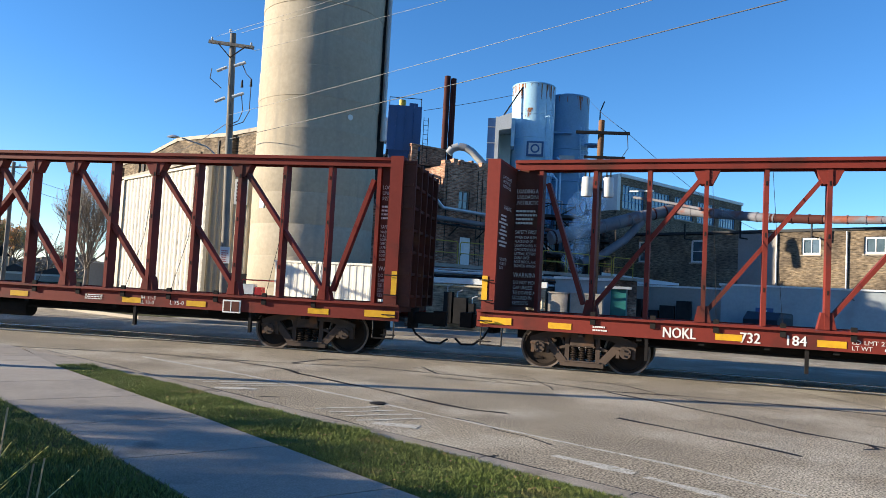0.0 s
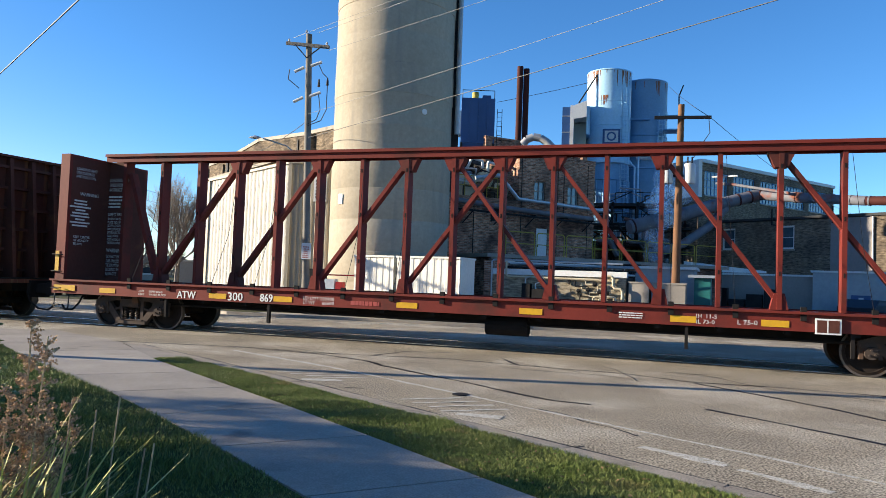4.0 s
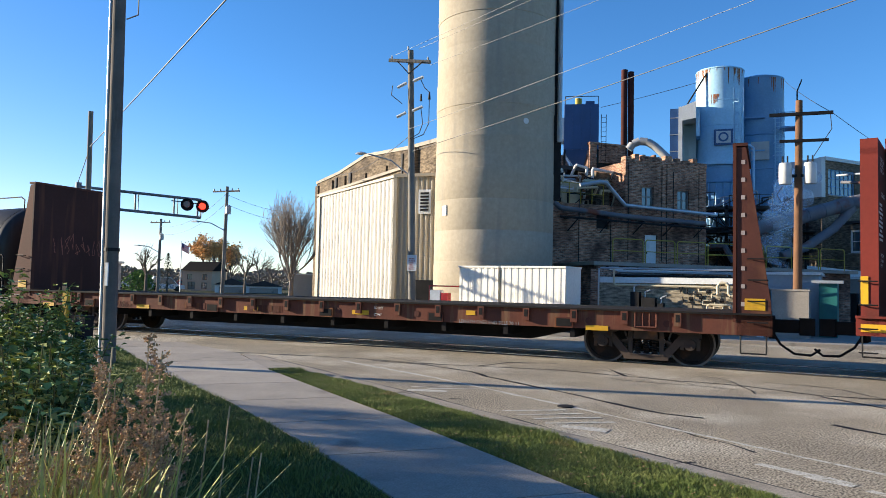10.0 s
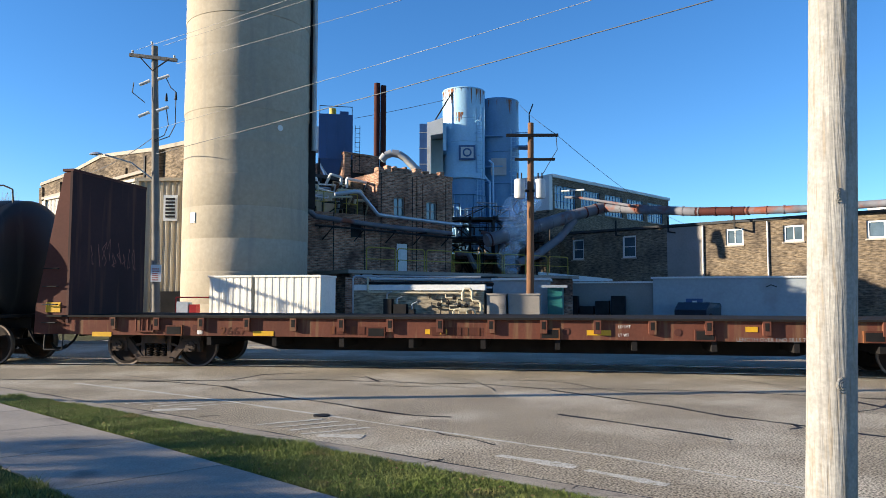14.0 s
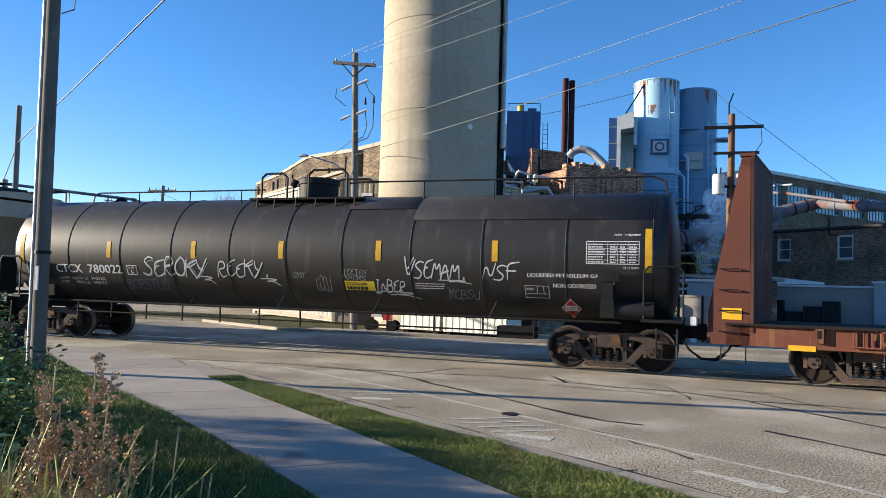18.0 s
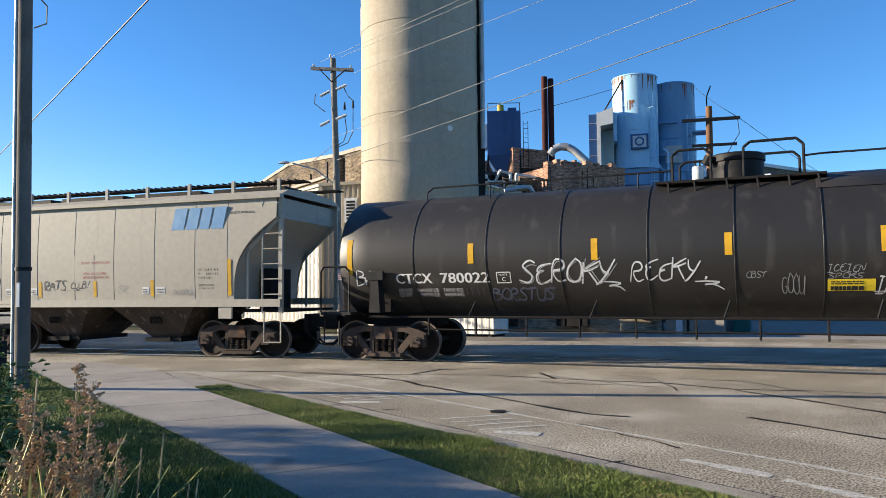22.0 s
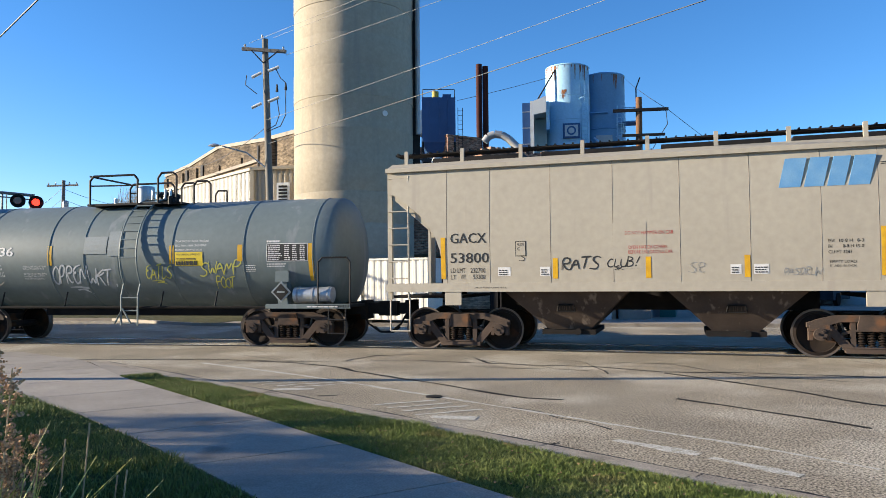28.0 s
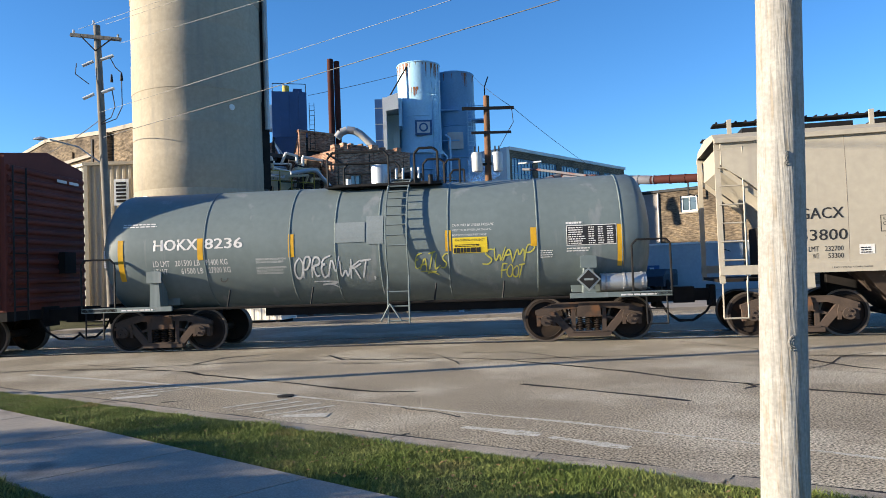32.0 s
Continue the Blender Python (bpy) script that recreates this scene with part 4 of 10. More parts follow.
Geo().box(-0.14, 0.14, -0.2, 0.2, 0.0, 0.04, Matrix.Translation(dd * SR + Vector((0, 0, 4.55))) @ dd.to_track_quat("Z", "Y").to_matrix().to_4x4()).ob("white_plate", WHITEPAINT, silo)

# warehouse: white corrugated gable side and beige end
WP = (-13.49, 30.77)
WF = frame_at(WP, 140)
ware = thing("warehouse", "warehouse clad in white and beige corrugated metal", "warehouse", m=WF)
WZ = 6.45
corrugated(0, 9.7, 0.25, WZ, 0.44, -0.03).ob("white_wall", WHITEMETAL, ware)
Geo().box(0, 9.7, -0.2, -0.03, 0, WZ).ob("wall_core", BEIGEMETAL, ware)
Geo().box(-0.06, 9.76, -0.25, 0.09, WZ, WZ + 0.12).ob("eaves_trim", BEIGEMETAL, ware)
Geo().box(9.71, 10.15, -0.2, 0.06, 0, WZ).ob("end_pilaster", BEIGEMETAL, ware)
Geo().box(0, 9.7, 0.0, 0.06, 0.1, 0.24).ob("base_trim", CONCRETE, ware)
EF = WF.inverted() @ frame_at(WP, 0)
e = corrugated(0.0, 5.0, 0.25, WZ, 0.24, 0.04).ob("beige_wall", BEIGEMETAL, ware)
e.matrix_local = EF
for g, nm, mt in ((Geo().box(0, 5, 0.06, 0.2, 0, WZ), "end_core", BEIGEMETAL), (Geo().box(-0.1, 5, -0.1, 0.25, WZ, WZ + 0.14), "end_trim", BEIGEMETAL), (Geo().box(0.3, 5, 0.21, 3, WZ - 0.1, WZ - 0.02), "roof", ROOFING),
                 (Geo().box(-0.07, 0.09, -0.08, 0.1, 0, WZ), "corner_trim", BEIGEMETAL), (Geo().box(1.0, 2.2, -0.12, 0.05, 0, 1.75), "side_door", DARKSTEEL), (Geo().box(0, 5, -0.06, 0.05, 0, 0.3), "plinth", CONCRETE)):
    o = g.ob(nm, mt, ware)
    o.matrix_local = EF
lv = Geo().box(1.15, 1.75, -0.05, 0.02, 4.75, 5.85).ob("louvre", WHITEPAINT, ware)
lv.matrix_local = EF
for i in range(6):
    Geo().box(1.25, 1.65, -0.08, -0.05, 4.88 + i * 0.15, 4.97 + i * 0.15).ob("slat", DARKSTEEL, lv)

# old brick hall with a stepped gable behind the warehouse
HF = frame_at((-27.6, 48.4), -43)
hall = thing("brick_hall", "old tan brick hall with a stepped parapet gable", "building", m=HF)
TOPS = [(-1.0, 9.1), (4.2, 9.22), (9.4, 9.68), (16.1, 9.12), (21.0, 8.9)]
Geo().prism([(-1.0, 0), (21.0, 0)] + TOPS[::-1], 0.15, 0.5).ob("gable_wall", TANBRICK, hall)
for (a, z0), (b, z1) in zip(TOPS[:-1], TOPS[1:]):
    Geo().bar((a, z0 + 0.07), (b, z1 + 0.07), 0.2, 0.08, 0.58).ob("coping", CONCRETE, hall)
for u in (-0.95, 2.4, 5.1):
    Geo().box(u, u + 0.6, 0.02, 0.149, 0, 8.9).ob("pier", TANBRICK, hall)
Geo().box(-0.4, 15.5, 0.0, 0.148, 8.05, 8.22).ob("cornice", CONCRETE, hall)
for u in (3.5, 6.4):
    Geo().box(u, u + 0.4, 0.06, 0.147, 8.3, 9.0).ob("dark_vent", DARKSTEEL, hall)
for u in (8.6, 12.0):
    Geo().box(u, u + 1.0, 0.05, 0.146, 8.23, 8.6).ob("corbel", TANBRICK, hall)
Geo().box(15.6, 17.4, -0.1, 0.148, 0, 9.0).ob("corner_pier", TANBRICK, hall)
for u in (15.75, 16.75):
    Geo().box(u, u + 0.16, -0.16, -0.101, 7.4, 8.85).ob("dark_slot", DARKSTEEL, hall)
Geo().box(-1.0, 21, 0.51, 12, 8.0, 8.2).ob("hall_roof", ROOFING, hall)

# main brick works: front wall, set square to the street grid
MF = frame_at((-4.2, 37.0), 40)
works = thing("brick_works", "soot-stained brown brick factory block with arched windows", "building", m=MF)
HL = [(1.42, 2.12, 5.75, 6.75), (3.58, 4.3, 5.7, 6.68), (1.62, 2.34, 2.75, 4.32)]
wall_holes(0.45, 5.4, 0, 7.95, 0.4, HL).ob("front_wall", BRICK, works)
wall_holes(-9, 0.44, 0, 5.66, 0.4, [(-1.2, -0.5, 4.5, 5.2)]).ob("low_wall", BRICK, works)
Geo().box(-1.2, -0.5, 0.1, 0.14, 4.5, 5.2).ob("boarded_window", DARKSTEEL, works)
Geo().box(0.45, 0.85, 0.41, 8, 0, 7.95).ob("side_wall", BRICK, works)
Geo().box(5.0, 5.4, 0.41, 8, 0, 7.9).ob("end_wall", BRICK, works)
Geo().box(0.46, 5.39, 0.41, 8, 7.5, 7.6).ob("works_roof", ROOFING, works)
Geo().box(-9, 0.44, 0.41, 6, 5.4, 5.5).ob("low_roof", ROOFING, works)
for u0, u1, zt in ((0.45, 1.6, 8.05), (1.6, 2.4, 8.3), (2.4, 4.4, 8.15), (4.4, 5.4, 8.2)):
    Geo().box(u0, u1, -0.03, 0.43, 7.951, zt).ob("parapet", BRICK, works)
rn = random.Random(77)
u = 0.45
while u < 5.2:
    w_ = rn.uniform(0.11, 0.42)
    Geo().box(u, min(5.4, u + w_), 0.02, 0.4, 8.0, 8.0 + 0.075 * rn.choice((1, 2, 3, 4, 5)) + (0.12 if 1.6 < u < 5 else 0)).ob("broken_course", BRICK, works)
    u += w_ + rn.choice((0.004, 0.004, 0.2))
for i, (u0, u1, z0, z1) in enumerate(HL[:2]):
    window(works, u0, u1, z0, z1, 2, 2, BROWNGREY, pane=GLASS, frame_w=0.05)
    for q in range(7):
        t0, t1 = math.pi * q / 7, math.pi * (q + 1) / 7
        c, r0, r1 = (u0 + u1) / 2, (u1 - u0) / 2, (u1 - u0) / 2 + 0.14
        Geo().prism([(c + r0 * math.cos(t0), z1 + 0.35 * r0 * math.sin(t0)), (c + r1 * math.cos(t0), z1 + 0.35 * r1 * math.sin(t0) + 0.05), (c + r1 * math.cos(t1), z1 + 0.35 * r1 * math.sin(t1) + 0.05), (c + r0 * math.cos(t1), z1 + 0.35 * r0 * math.sin(t1))][::-1], -0.03, 0.0).ob("arch_brick", BRICK, works)
dr = Geo().box(1.63, 2.33, 0.05, 0.1, 2.76, 4.31).ob("white_door", WHITEPAINT, works)
Geo().box(1.73, 1.77, 0.0, 0.05, 3.35, 3.45).ob("handle", DARKSTEEL, dr)
for z_, c_ in ((6.35, 0.6), (5.9, 2.6), (5.6, 4.9)):
    Geo().tube([(c_, -0.04, 3), (c_, -0.04, 7.9)], 0.018, 6).ob("conduit", DARKSTEEL, works)
Geo().tube([(0.1, -0.5, 5.67), (5.64, -0.5, 5.48)], 0.09, 10).ob("wall_pipe", GALV, works)
Geo().tube([(-3.9, -0.5, 7.6), (-3.85, -0.5, 5.6), (-3.5, -0.5, 5.34), (0.06, -0.5, 5.12), (4.93, -0.5, 4.99)], 0.12, 12).ob("wall_pipe", DUCT, works, smooth=True)
Geo().tube([(-3.6, -0.7, 4.9), (5.2, -0.7, 4.72)], 0.05, 8).ob("wall_pipe", DARKSTEEL, works)
for u, z0, z1 in ((-2.2, 2.8, 5.9), (-0.4, 2.8, 5.9), (2.9, 2.8, 8.0), (3.3, 5.0, 7.6)):
    Geo().tube([(u, -0.04, z0), (u, -0.04, z1)], 0.02, 6).ob("drain_pipe", DARKSTEEL, works)
for u in (-2.8, -1.0, 0.9, 2.7, 4.6):
    Geo().tube([(u, 0.0, 4.3), (u + 0.25, -0.6, 4.9)], 0.03, 6).ob("pipe_strut", DARKSTEEL, works)
for u in (-3, -1, 1, 3, 5, 6.5):
    Geo().box(u, u + 0.06, -0.75, 0.0, 4.86, 4.92).ob("pipe_bracket", DARKSTEEL, works)
Geo().tube([(-2.47, -0.5, 6.48), (-1.3, -0.5, 6.72), (-1.0, -0.5, 6.7), (-0.1, -0.5, 5.85), (0.1, -0.5, 5.67)], 0.1, 8).ob("bent_pipe", GALV, works)
# plant on the low roof: cream and grey pipes with elbows, posts and a small railing
plant = thing("roof_plant", "tangle of cream and grey pipes on the low roof", "pipework", m=MF)
rn = random.Random(21)
for i in range(46):
    u, v, z_ = rn.uniform(-5.2, 0.0), rn.uniform(0.5, 3.2), rn.uniform(5.9, 7.7)
    d_ = rn.choice((-1, 1)) * rn.uniform(0.5, 1.5)
    Geo().tube([(u, v, z_ + rn.uniform(-0.9, 0.2)), (u, v, z_), (u + d_, v, z_ + rn.uniform(-0.15, 0.15)), (u + d_ * 1.05, v + 0.4, z_ - rn.uniform(0.2, 1.0))], rn.uniform(0.025, 0.075), 8).ob("elbow_pipe", rn.choice((CREAM, CREAM, GALV, DARKSTEEL, WHITEPAINT)), plant)
for i in range(8):
    u = -5.0 + i * 0.65
    Geo().tube([(u, 0.6, 5.7), (u, 0.6, 6.75)], 0.025, 6).ob("rail_post", YELLOWRAIL, plant)
for z_ in (6.25, 6.75):
    Geo().tube([(-5.0, 0.6, z_), (-0.45, 0.6, z_)], 0.022, 6).ob("roof_rail", YELLOWRAIL, plant)
Geo().box(-2.2, -1.2, 1.6, 2.6, 5.7, 6.9).ob("pump_housing", CREAM, plant)
Geo().box(-0.5, 0.3, 1.2, 2.2, 5.7, 7.5).ob("vent_housing", TANBRICK, plant)
# penthouse block and roof plant
BK = frame_at((-6.95, 45.9), 40)
pent = thing("penthouse_block", "upper brown brick block behind the stack", "building", m=BK)
wall_holes(0, 2.6, 0, 10.6, 0.4, [(0.5, 1.6, 8.6, 9.5)]).ob("pent_wall", BRICK, pent)
Geo().box(0.5, 1.6, 0.15, 0.2, 8.6, 9.5).ob("dark_louvre", DARKSTEEL, pent)
Geo().box(-0.05, 2.65, -0.06, 0.46, 10.601, 10.75).ob("pent_coping", BRICK, pent)
Geo().box(0, 0.4, 0.41, 5, 0, 10.5).ob("pent_side", BRICK, pent)
Geo().box(0.41, 2.6, 0.41, 5, 10.1, 10.2).ob("pent_roof", ROOFING, pent)
# unseen tall block, added behind the silo to throw shade over the brick building
shade_caster = thing("shade_caster_block", "unseen brown brick block added behind the silo to cast shade", "building", m=Matrix.Translation((-15.3, 49.3, 0)))
Geo().box(-1.1, 1.1, -3.0, 3.3, 0, 12.6).ob("caster_wall", BRICK, shade_caster)
Geo().box(-1.2, 1.2, -3.1, 3.4, 12.601, 12.85).ob("mill_coping", CONCRETE, shade_caster)
# platform, dock and yellow railing before the works
dock = thing("loading_dock", "concrete loading dock with grimy walls", "dock", m=MF)
Geo().box(-3.4, 11.5, -3.4, -0.02, 0, 2.55).ob("dock_body", BRICK, dock)
Geo().box(-3.6, 11.7, -3.7, -0.03, 2.56, 2.72).ob("dock_slab", CONCRETE, dock)
Geo().box(-3.2, 2.0, -4.3, -3.71, 2.3, 2.42).ob("canopy", GALV, dock)
Geo().tube([(-3.6, -4.0, 2.2), (2.0, -4.0, 2.15), (2.0, -4.0, 1.6)], 0.06, 8).ob("dock_pipe", PIPE, dock)
for u in (-3.3, -1.1, 1.3, 3.9, 6.5, 9.1):
    Geo().box(u, u + 0.4, -3.55, -3.401, 0, 2.55).ob("pier", CONCRETE, dock)
for u, w_, z0, z1 in ((-2.5, 0.9, 0.0, 2.1), (0.0, 0.9, 0.0, 2.1), (2.1, 1.3, 0.4, 1.9), (4.7, 1.3, 0.0, 2.2), (7.3, 1.2, 0.5, 2.0)):
    Geo().box(u, u + w_, -3.43, -3.401, z0, z1).ob("dark_door", DARKSTEEL, dock)
for u, z_ in ((-2.8, 2.5), (-0.5, 2.4), (1.0, 2.52), (1.85, 2.3), (3.6, 2.5), (4.4, 2.45), (6.2, 2.5), (7.1, 2.4)):
    Geo().tube([(u, -3.62, 0), (u, -3.62, z_), (u + 0.5, -3.62, z_)], 0.03, 6).ob("dock_conduit", GALV, dock)
for z_, m_ in ((2.2, GALV), (1.75, DARKSTEEL), (2.45, PIPE)):
    Geo().tube([(-3.4, -3.7, z_), (9.5, -3.7, z_ - 0.05)], 0.035, 6).ob("dock_line", m_, dock)
rail = thing("dock_railing", "yellow painted tube railing on the dock edge", "railing", m=MF)
for i in range(8):
    u0 = -2.4 + i * 1.72
    pn = Geo().tube([(u0, -3.3, 2.72), (u0, -3.3, 3.7), (u0 + 0.08, -3.3, 3.78), (u0 + 1.5, -3.3, 3.78), (u0 + 1.58, -3.3, 3.7), (u0 + 1.58, -3.3, 2.72)], 0.025, 6).ob("panel", YELLOWRAIL, rail)
    Geo().tube([(u0, -3.3, 3.25), (u0 + 1.58, -3.3, 3.25)], 0.02, 6).ob("mid_rail", YELLOWRAIL, pn)
# low concrete pipe bay with white tank and yard clutter
bay = thing("pump_house", "low block pump house with a white parapet and cream pipes", "pump house", m=frame_at((-3.95, 28.7), -10))
Geo().box(0, 5.2, 0, 0.3, 0, 1.78).ob("front_wall", BLOCKWALL, bay)
Geo().box(-0.3, 0.0, 0, 3.0, 0, 2.3).ob("end_wall", BRICK, bay)
Geo().box(0.02, 5.25, -0.07, 0.3, 1.781, 2.0).ob("parapet", WHITEPAINT, bay)
Geo().box(0.02, 5.2, 0.31, 3.2, 1.7, 1.8).ob("flat_roof", ROOFING, bay)
Geo().tube([(0.65, -0.12, 2.3), (0.65, -0.12, 1.78), (0.72, -0.12, 1.7), (4.25, -0.14, 1.68), (4.5, -0.14, 1.6)], 0.04, 8).ob("feed_pipe", CREAM, bay)
Geo().tube([(0.05, -0.1, 0), (0.05, -0.1, 2.28), (0.15, -0.1, 2.34), (5.0, 0.6, 2.3)], 0.035, 8).ob("riser_pipe", GALV, bay)
Geo().tube([(4.42, -0.2, 1.42), (4.42, -0.2, 1.72), (4.5, -0.2, 1.83), (4.7, -0.2, 1.83), (4.78, -0.2, 1.74), (4.78, -0.2, 1.46), (4.86, -0.2, 1.38), (5.06, -0.2, 1.36), (5.12, -0.2, 1.28), (5.12, -0.2, 0.7)], 0.055, 10).ob("cream_bend", CREAM, bay, smooth=True)
Geo().tube([(4.1, -0.4, 0.7), (4.1, -0.4, 1.0), (4.18, -0.4, 1.06), (4.85, -0.4, 1.06), (4.92, -0.4, 1.0), (4.92, -0.4, 0.7)], 0.04, 8).tube([(4.32, -0.4, 0.7), (4.32, -0.4, 1.0), (4.62, -0.4, 1.0), (4.62, -0.4, 0.7)], 0.03, 6).ob("guard_hoop", CREAM, bay)
Geo().box(4.05, 5.2, -0.5, -0.05, 0.6, 0.74).ob("hoop_base", CREAM, bay)
for x_, z_, L_ in ((3.35, 1.42, 0.5), (3.6, 1.2, 0.7), (3.75, 1.5, 0.45), (3.9, 1.05, 0.9), (3.2, 1.12, 0.35)):
    Geo().tube([(x_, -0.1, z_ + 0.2), (x_, -0.1, z_), (x_ + L_, -0.12, z_), (x_ + L_, -0.12, z_ - 0.25)], 0.026, 6).ob("small_pipe", CREAM if x_ > 3.5 else DARKSTEEL, bay)
for x_, z_ in ((3.85, 1.3), (4.1, 1.52), (4.28, 1.22), (4.55, 1.2), (3.5, 1.25)):
    v_ = Geo().cyl((x_ - 0.07, -0.14, z_), (x_ + 0.07, -0.14, z_), 0.06, n=10).ob("valve_body", DARKSTEEL, bay)
    Geo().lathe([(0.06, -0.008), (0.075, 0.0), (0.06, 0.008)], 12, Matrix.Translation((x_, -0.24, z_)) @ Matrix.Rotation(radians(90), 4, "X")).ob("valve_wheel", DARKSTEEL, v_)
Geo().prism([(3.05, 1.66), (3.2, 1.66), (3.12, 1.45)], -0.12, -0.02).ob("pipe_bracket", DARKSTEEL, bay)
for x_, w_, z_ in ((1.35, 0.32, 1.45), (1.75, 0.5, 1.25), (2.35, 0.2, 1.05)):
    cb = Geo().box(x_, x_ + w_, -0.35, -0.02, 0.25, z_).ob("pump_cabinet", DARKSTEEL, bay)
    Geo().tube([(x_ + 0.1, -0.2, z_), (x_ + 0.1, -0.2, z_ + 0.2), (x_ + 0.3, -0.2, z_ + 0.28)], 0.03, 6).ob("cabinet_pipe", GALV, cb)
for x0, x1 in ((5.32, 6.04), (6.16, 7.3)):
    bl_ = thing("concrete_block", "cast concrete plinth block beside the pump house", "concrete block", "plinth blocks", m=frame_at((-3.95, 28.7), -10))
    Geo().box(x0, x1, -0.05, 0.8, 0, 1.6).ob("block_body", CONCRETE, bl_)
    Geo().box(x0 - 0.03, x1 + 0.03, -0.08, 0.83, 1.601, 1.66).ob("block_cap", CONCRETE, bl_)
pr_ = thing("process_shed", "pale blue-grey process shed with a teal door", "shed", m=frame_at((-3.95, 28.7), -10))
Geo().box(5.3, 7.5, 2.0, 4.0, 0, 2.2).ob("shed_wall", BLUEGREYWALL, pr_)
Geo().box(5.25, 7.6, 1.9, 4.1, 2.201, 2.3).ob("shed_roof", WHITEPAINT, pr_)
Geo().box(7.52, 8.1, 1.6, 3.5, 0, 1.9).ob("teal_door", TEAL, pr_)
Geo().box(7.3, 8.3, 1.4, 1.59, 1.9, 2.0).ob("door_hood", GALV, pr_)
Geo().box(5.72, 5.92, -0.4, -0.15, 0, 0.9).ob("small_box", WHITEPAINT, pr_)
for k_, (v0, z0) in enumerate(((0.7, 1.95), (1.2, 2.1), (1.9, 2.25), (2.6, 2.4))):
    Geo().tube([(0.2, v0, z0), (5.4, v0 + 0.3, z0 - 0.06)], 0.045, 7).ob("roof_pipe", (GALV, DARKSTEEL, PIPE, DARKSTEEL)[k_], bay)
for x0, x1, y_, z_ in ((-4.4, -2.2, 34.2, 2.6), (-7.4, -4.5, 34.6, 2.3)):
    t_ = thing("yard_shed", "dark steel equipment shed in the factory yard", "shed", "yard sheds")
    Geo().box(x0, x1, y_, y_ + 1.5, 0, z_).ob("shed_body", DARKSTEEL, t_)
    Geo().box(x0 - 0.1, x1 + 0.1, y_ - 0.15, y_ + 1.6, z_, z_ + 0.1).ob("shed_roof", GALV, t_)
    for q in range(3):
        Geo().tube([(x0 + 0.3 + q * 0.5, y_ - 0.2, 0), (x0 + 0.3 + q * 0.5, y_ - 0.2, 1.6), (x0 + 0.5 + q * 0.5, y_ - 0.2, 1.8)], 0.05, 6).ob("shed_pipe", PIPE, t_)
# white corrugated containers
for x0, x1, lab in ((-8.62, -6.98, 0), (-6.88, -4.42, 1)):
    c_ = thing("container", "white corrugated metal container on the yard edge", "container", "white containers", m=frame_at((x0, 25.75 - 0.45 * lab), -14))
    corrugated(0, x1 - x0, 0.12, 2.2, 0.27, 0.014).ob("front_panel", CONTAINERWHITE, c_)
    Geo().box(0, x1 - x0, 0.05, 1.3, 0.1, 2.2).ob("shell", CONTAINERWHITE, c_)
    Geo().box(-0.03, x1 - x0 + 0.03, -0.04, 1.34, 2.201, 2.27).ob("lid", CONTAINERWHITE, c_)
    for u in (0.1, x1 - x0 - 0.25):
        Geo().box(u, u + 0.15, 0.1, 1.2, 0, 0.1).ob("skid", DARKSTEEL, c_)
# red and white hand cart beside the silo
cart = thing("valve_cart", "red valve cart with a white tank and tube frame", "cart", m=frame_at((-9.5, 26.0), 0))
Geo().box(-0.3, 0.1, -0.2, 0.2, 0.5, 1.35).ob("cart_tank", WHITEPAINT, cart)
Geo().box(0.15, 0.4, -0.2, 0.2, 0.4, 1.25).ob("cart_pump", PLACARD, cart)
Geo().tube([(-0.4, 0, 0.2), (-0.4, 0, 1.5), (0.9, 0, 1.5), (0.9, 0, 0.2)], 0.025, 6).ob("cart_frame", PLACARD, cart)
for u in (-0.35, 0.5):
    Geo().cyl((u, -0.25, 0.2), (u, -0.18, 0.2), 0.2, n=16).ob("cart_wheel", UNDER, cart)
    Geo().cyl((u, 0.18, 0.2), (u, 0.25, 0.2), 0.2, n=16).ob("cart_wheel", UNDER, cart)

# navy dust collector
bag = thing("dust_collector", "navy blue dust collector on a braced frame", "dust collector", m=frame_at((-7.6, 46.0), 12))
Geo().box(-1.0, 1.15, 0, 2.0, 10.3, 13.2).ob("housing", NAVY, bag)
for u in (-0.5, 0.1, 0.65):
    Geo().box(u, u + 0.07, -0.06, 0, 10.3, 13.2).ob("rib", NAVY, bag)
Geo().add([(-1, 0, 10.29), (1.15, 0, 10.29), (1.15, 2, 10.29), (-1, 2, 10.29), (-0.1, 0.8, 8.4), (0.2, 0.8, 8.4), (0.2, 1.2, 8.4), (-0.1, 1.2, 8.4)], [(0, 4, 5, 1), (1, 5, 6, 2), (2, 6, 7, 3), (3, 7, 4, 0), (4, 7, 6, 5)]).ob("cone", NAVY, bag)
Geo().box(-1.5, -1.01, 0.2, 1.4, 10.9, 12.4).ob("duct_box", WHITEPAINT, bag)
Geo().cyl((-0.1, 0.8, 13.2), (-0.1, 0.8, 13.75), 0.22, n=14).ob("fan_cap", YELLOWRAIL, bag)
Geo().box(0.35, 0.9, 0.4, 1.2, 13.21, 13.5).ob("top_box", NAVY, bag)
Geo().tube([(-0.95, 0, 13.2), (-0.95, 0, 13.7), (1.1, 0, 13.7), (1.1, 0, 13.2)], 0.025, 5).ob("top_rail", DARKSTEEL, bag)
for u in (-0.95, 1.1):
    Geo().box(u - 0.06, u + 0.06, -0.06, 0.06, 5.6, 10.3).ob("leg", DARKSTEEL, bag)
    Geo().box(u - 0.06, u + 0.06, 1.94, 2.06, 5.6, 10.3).ob("leg", DARKSTEEL, bag)
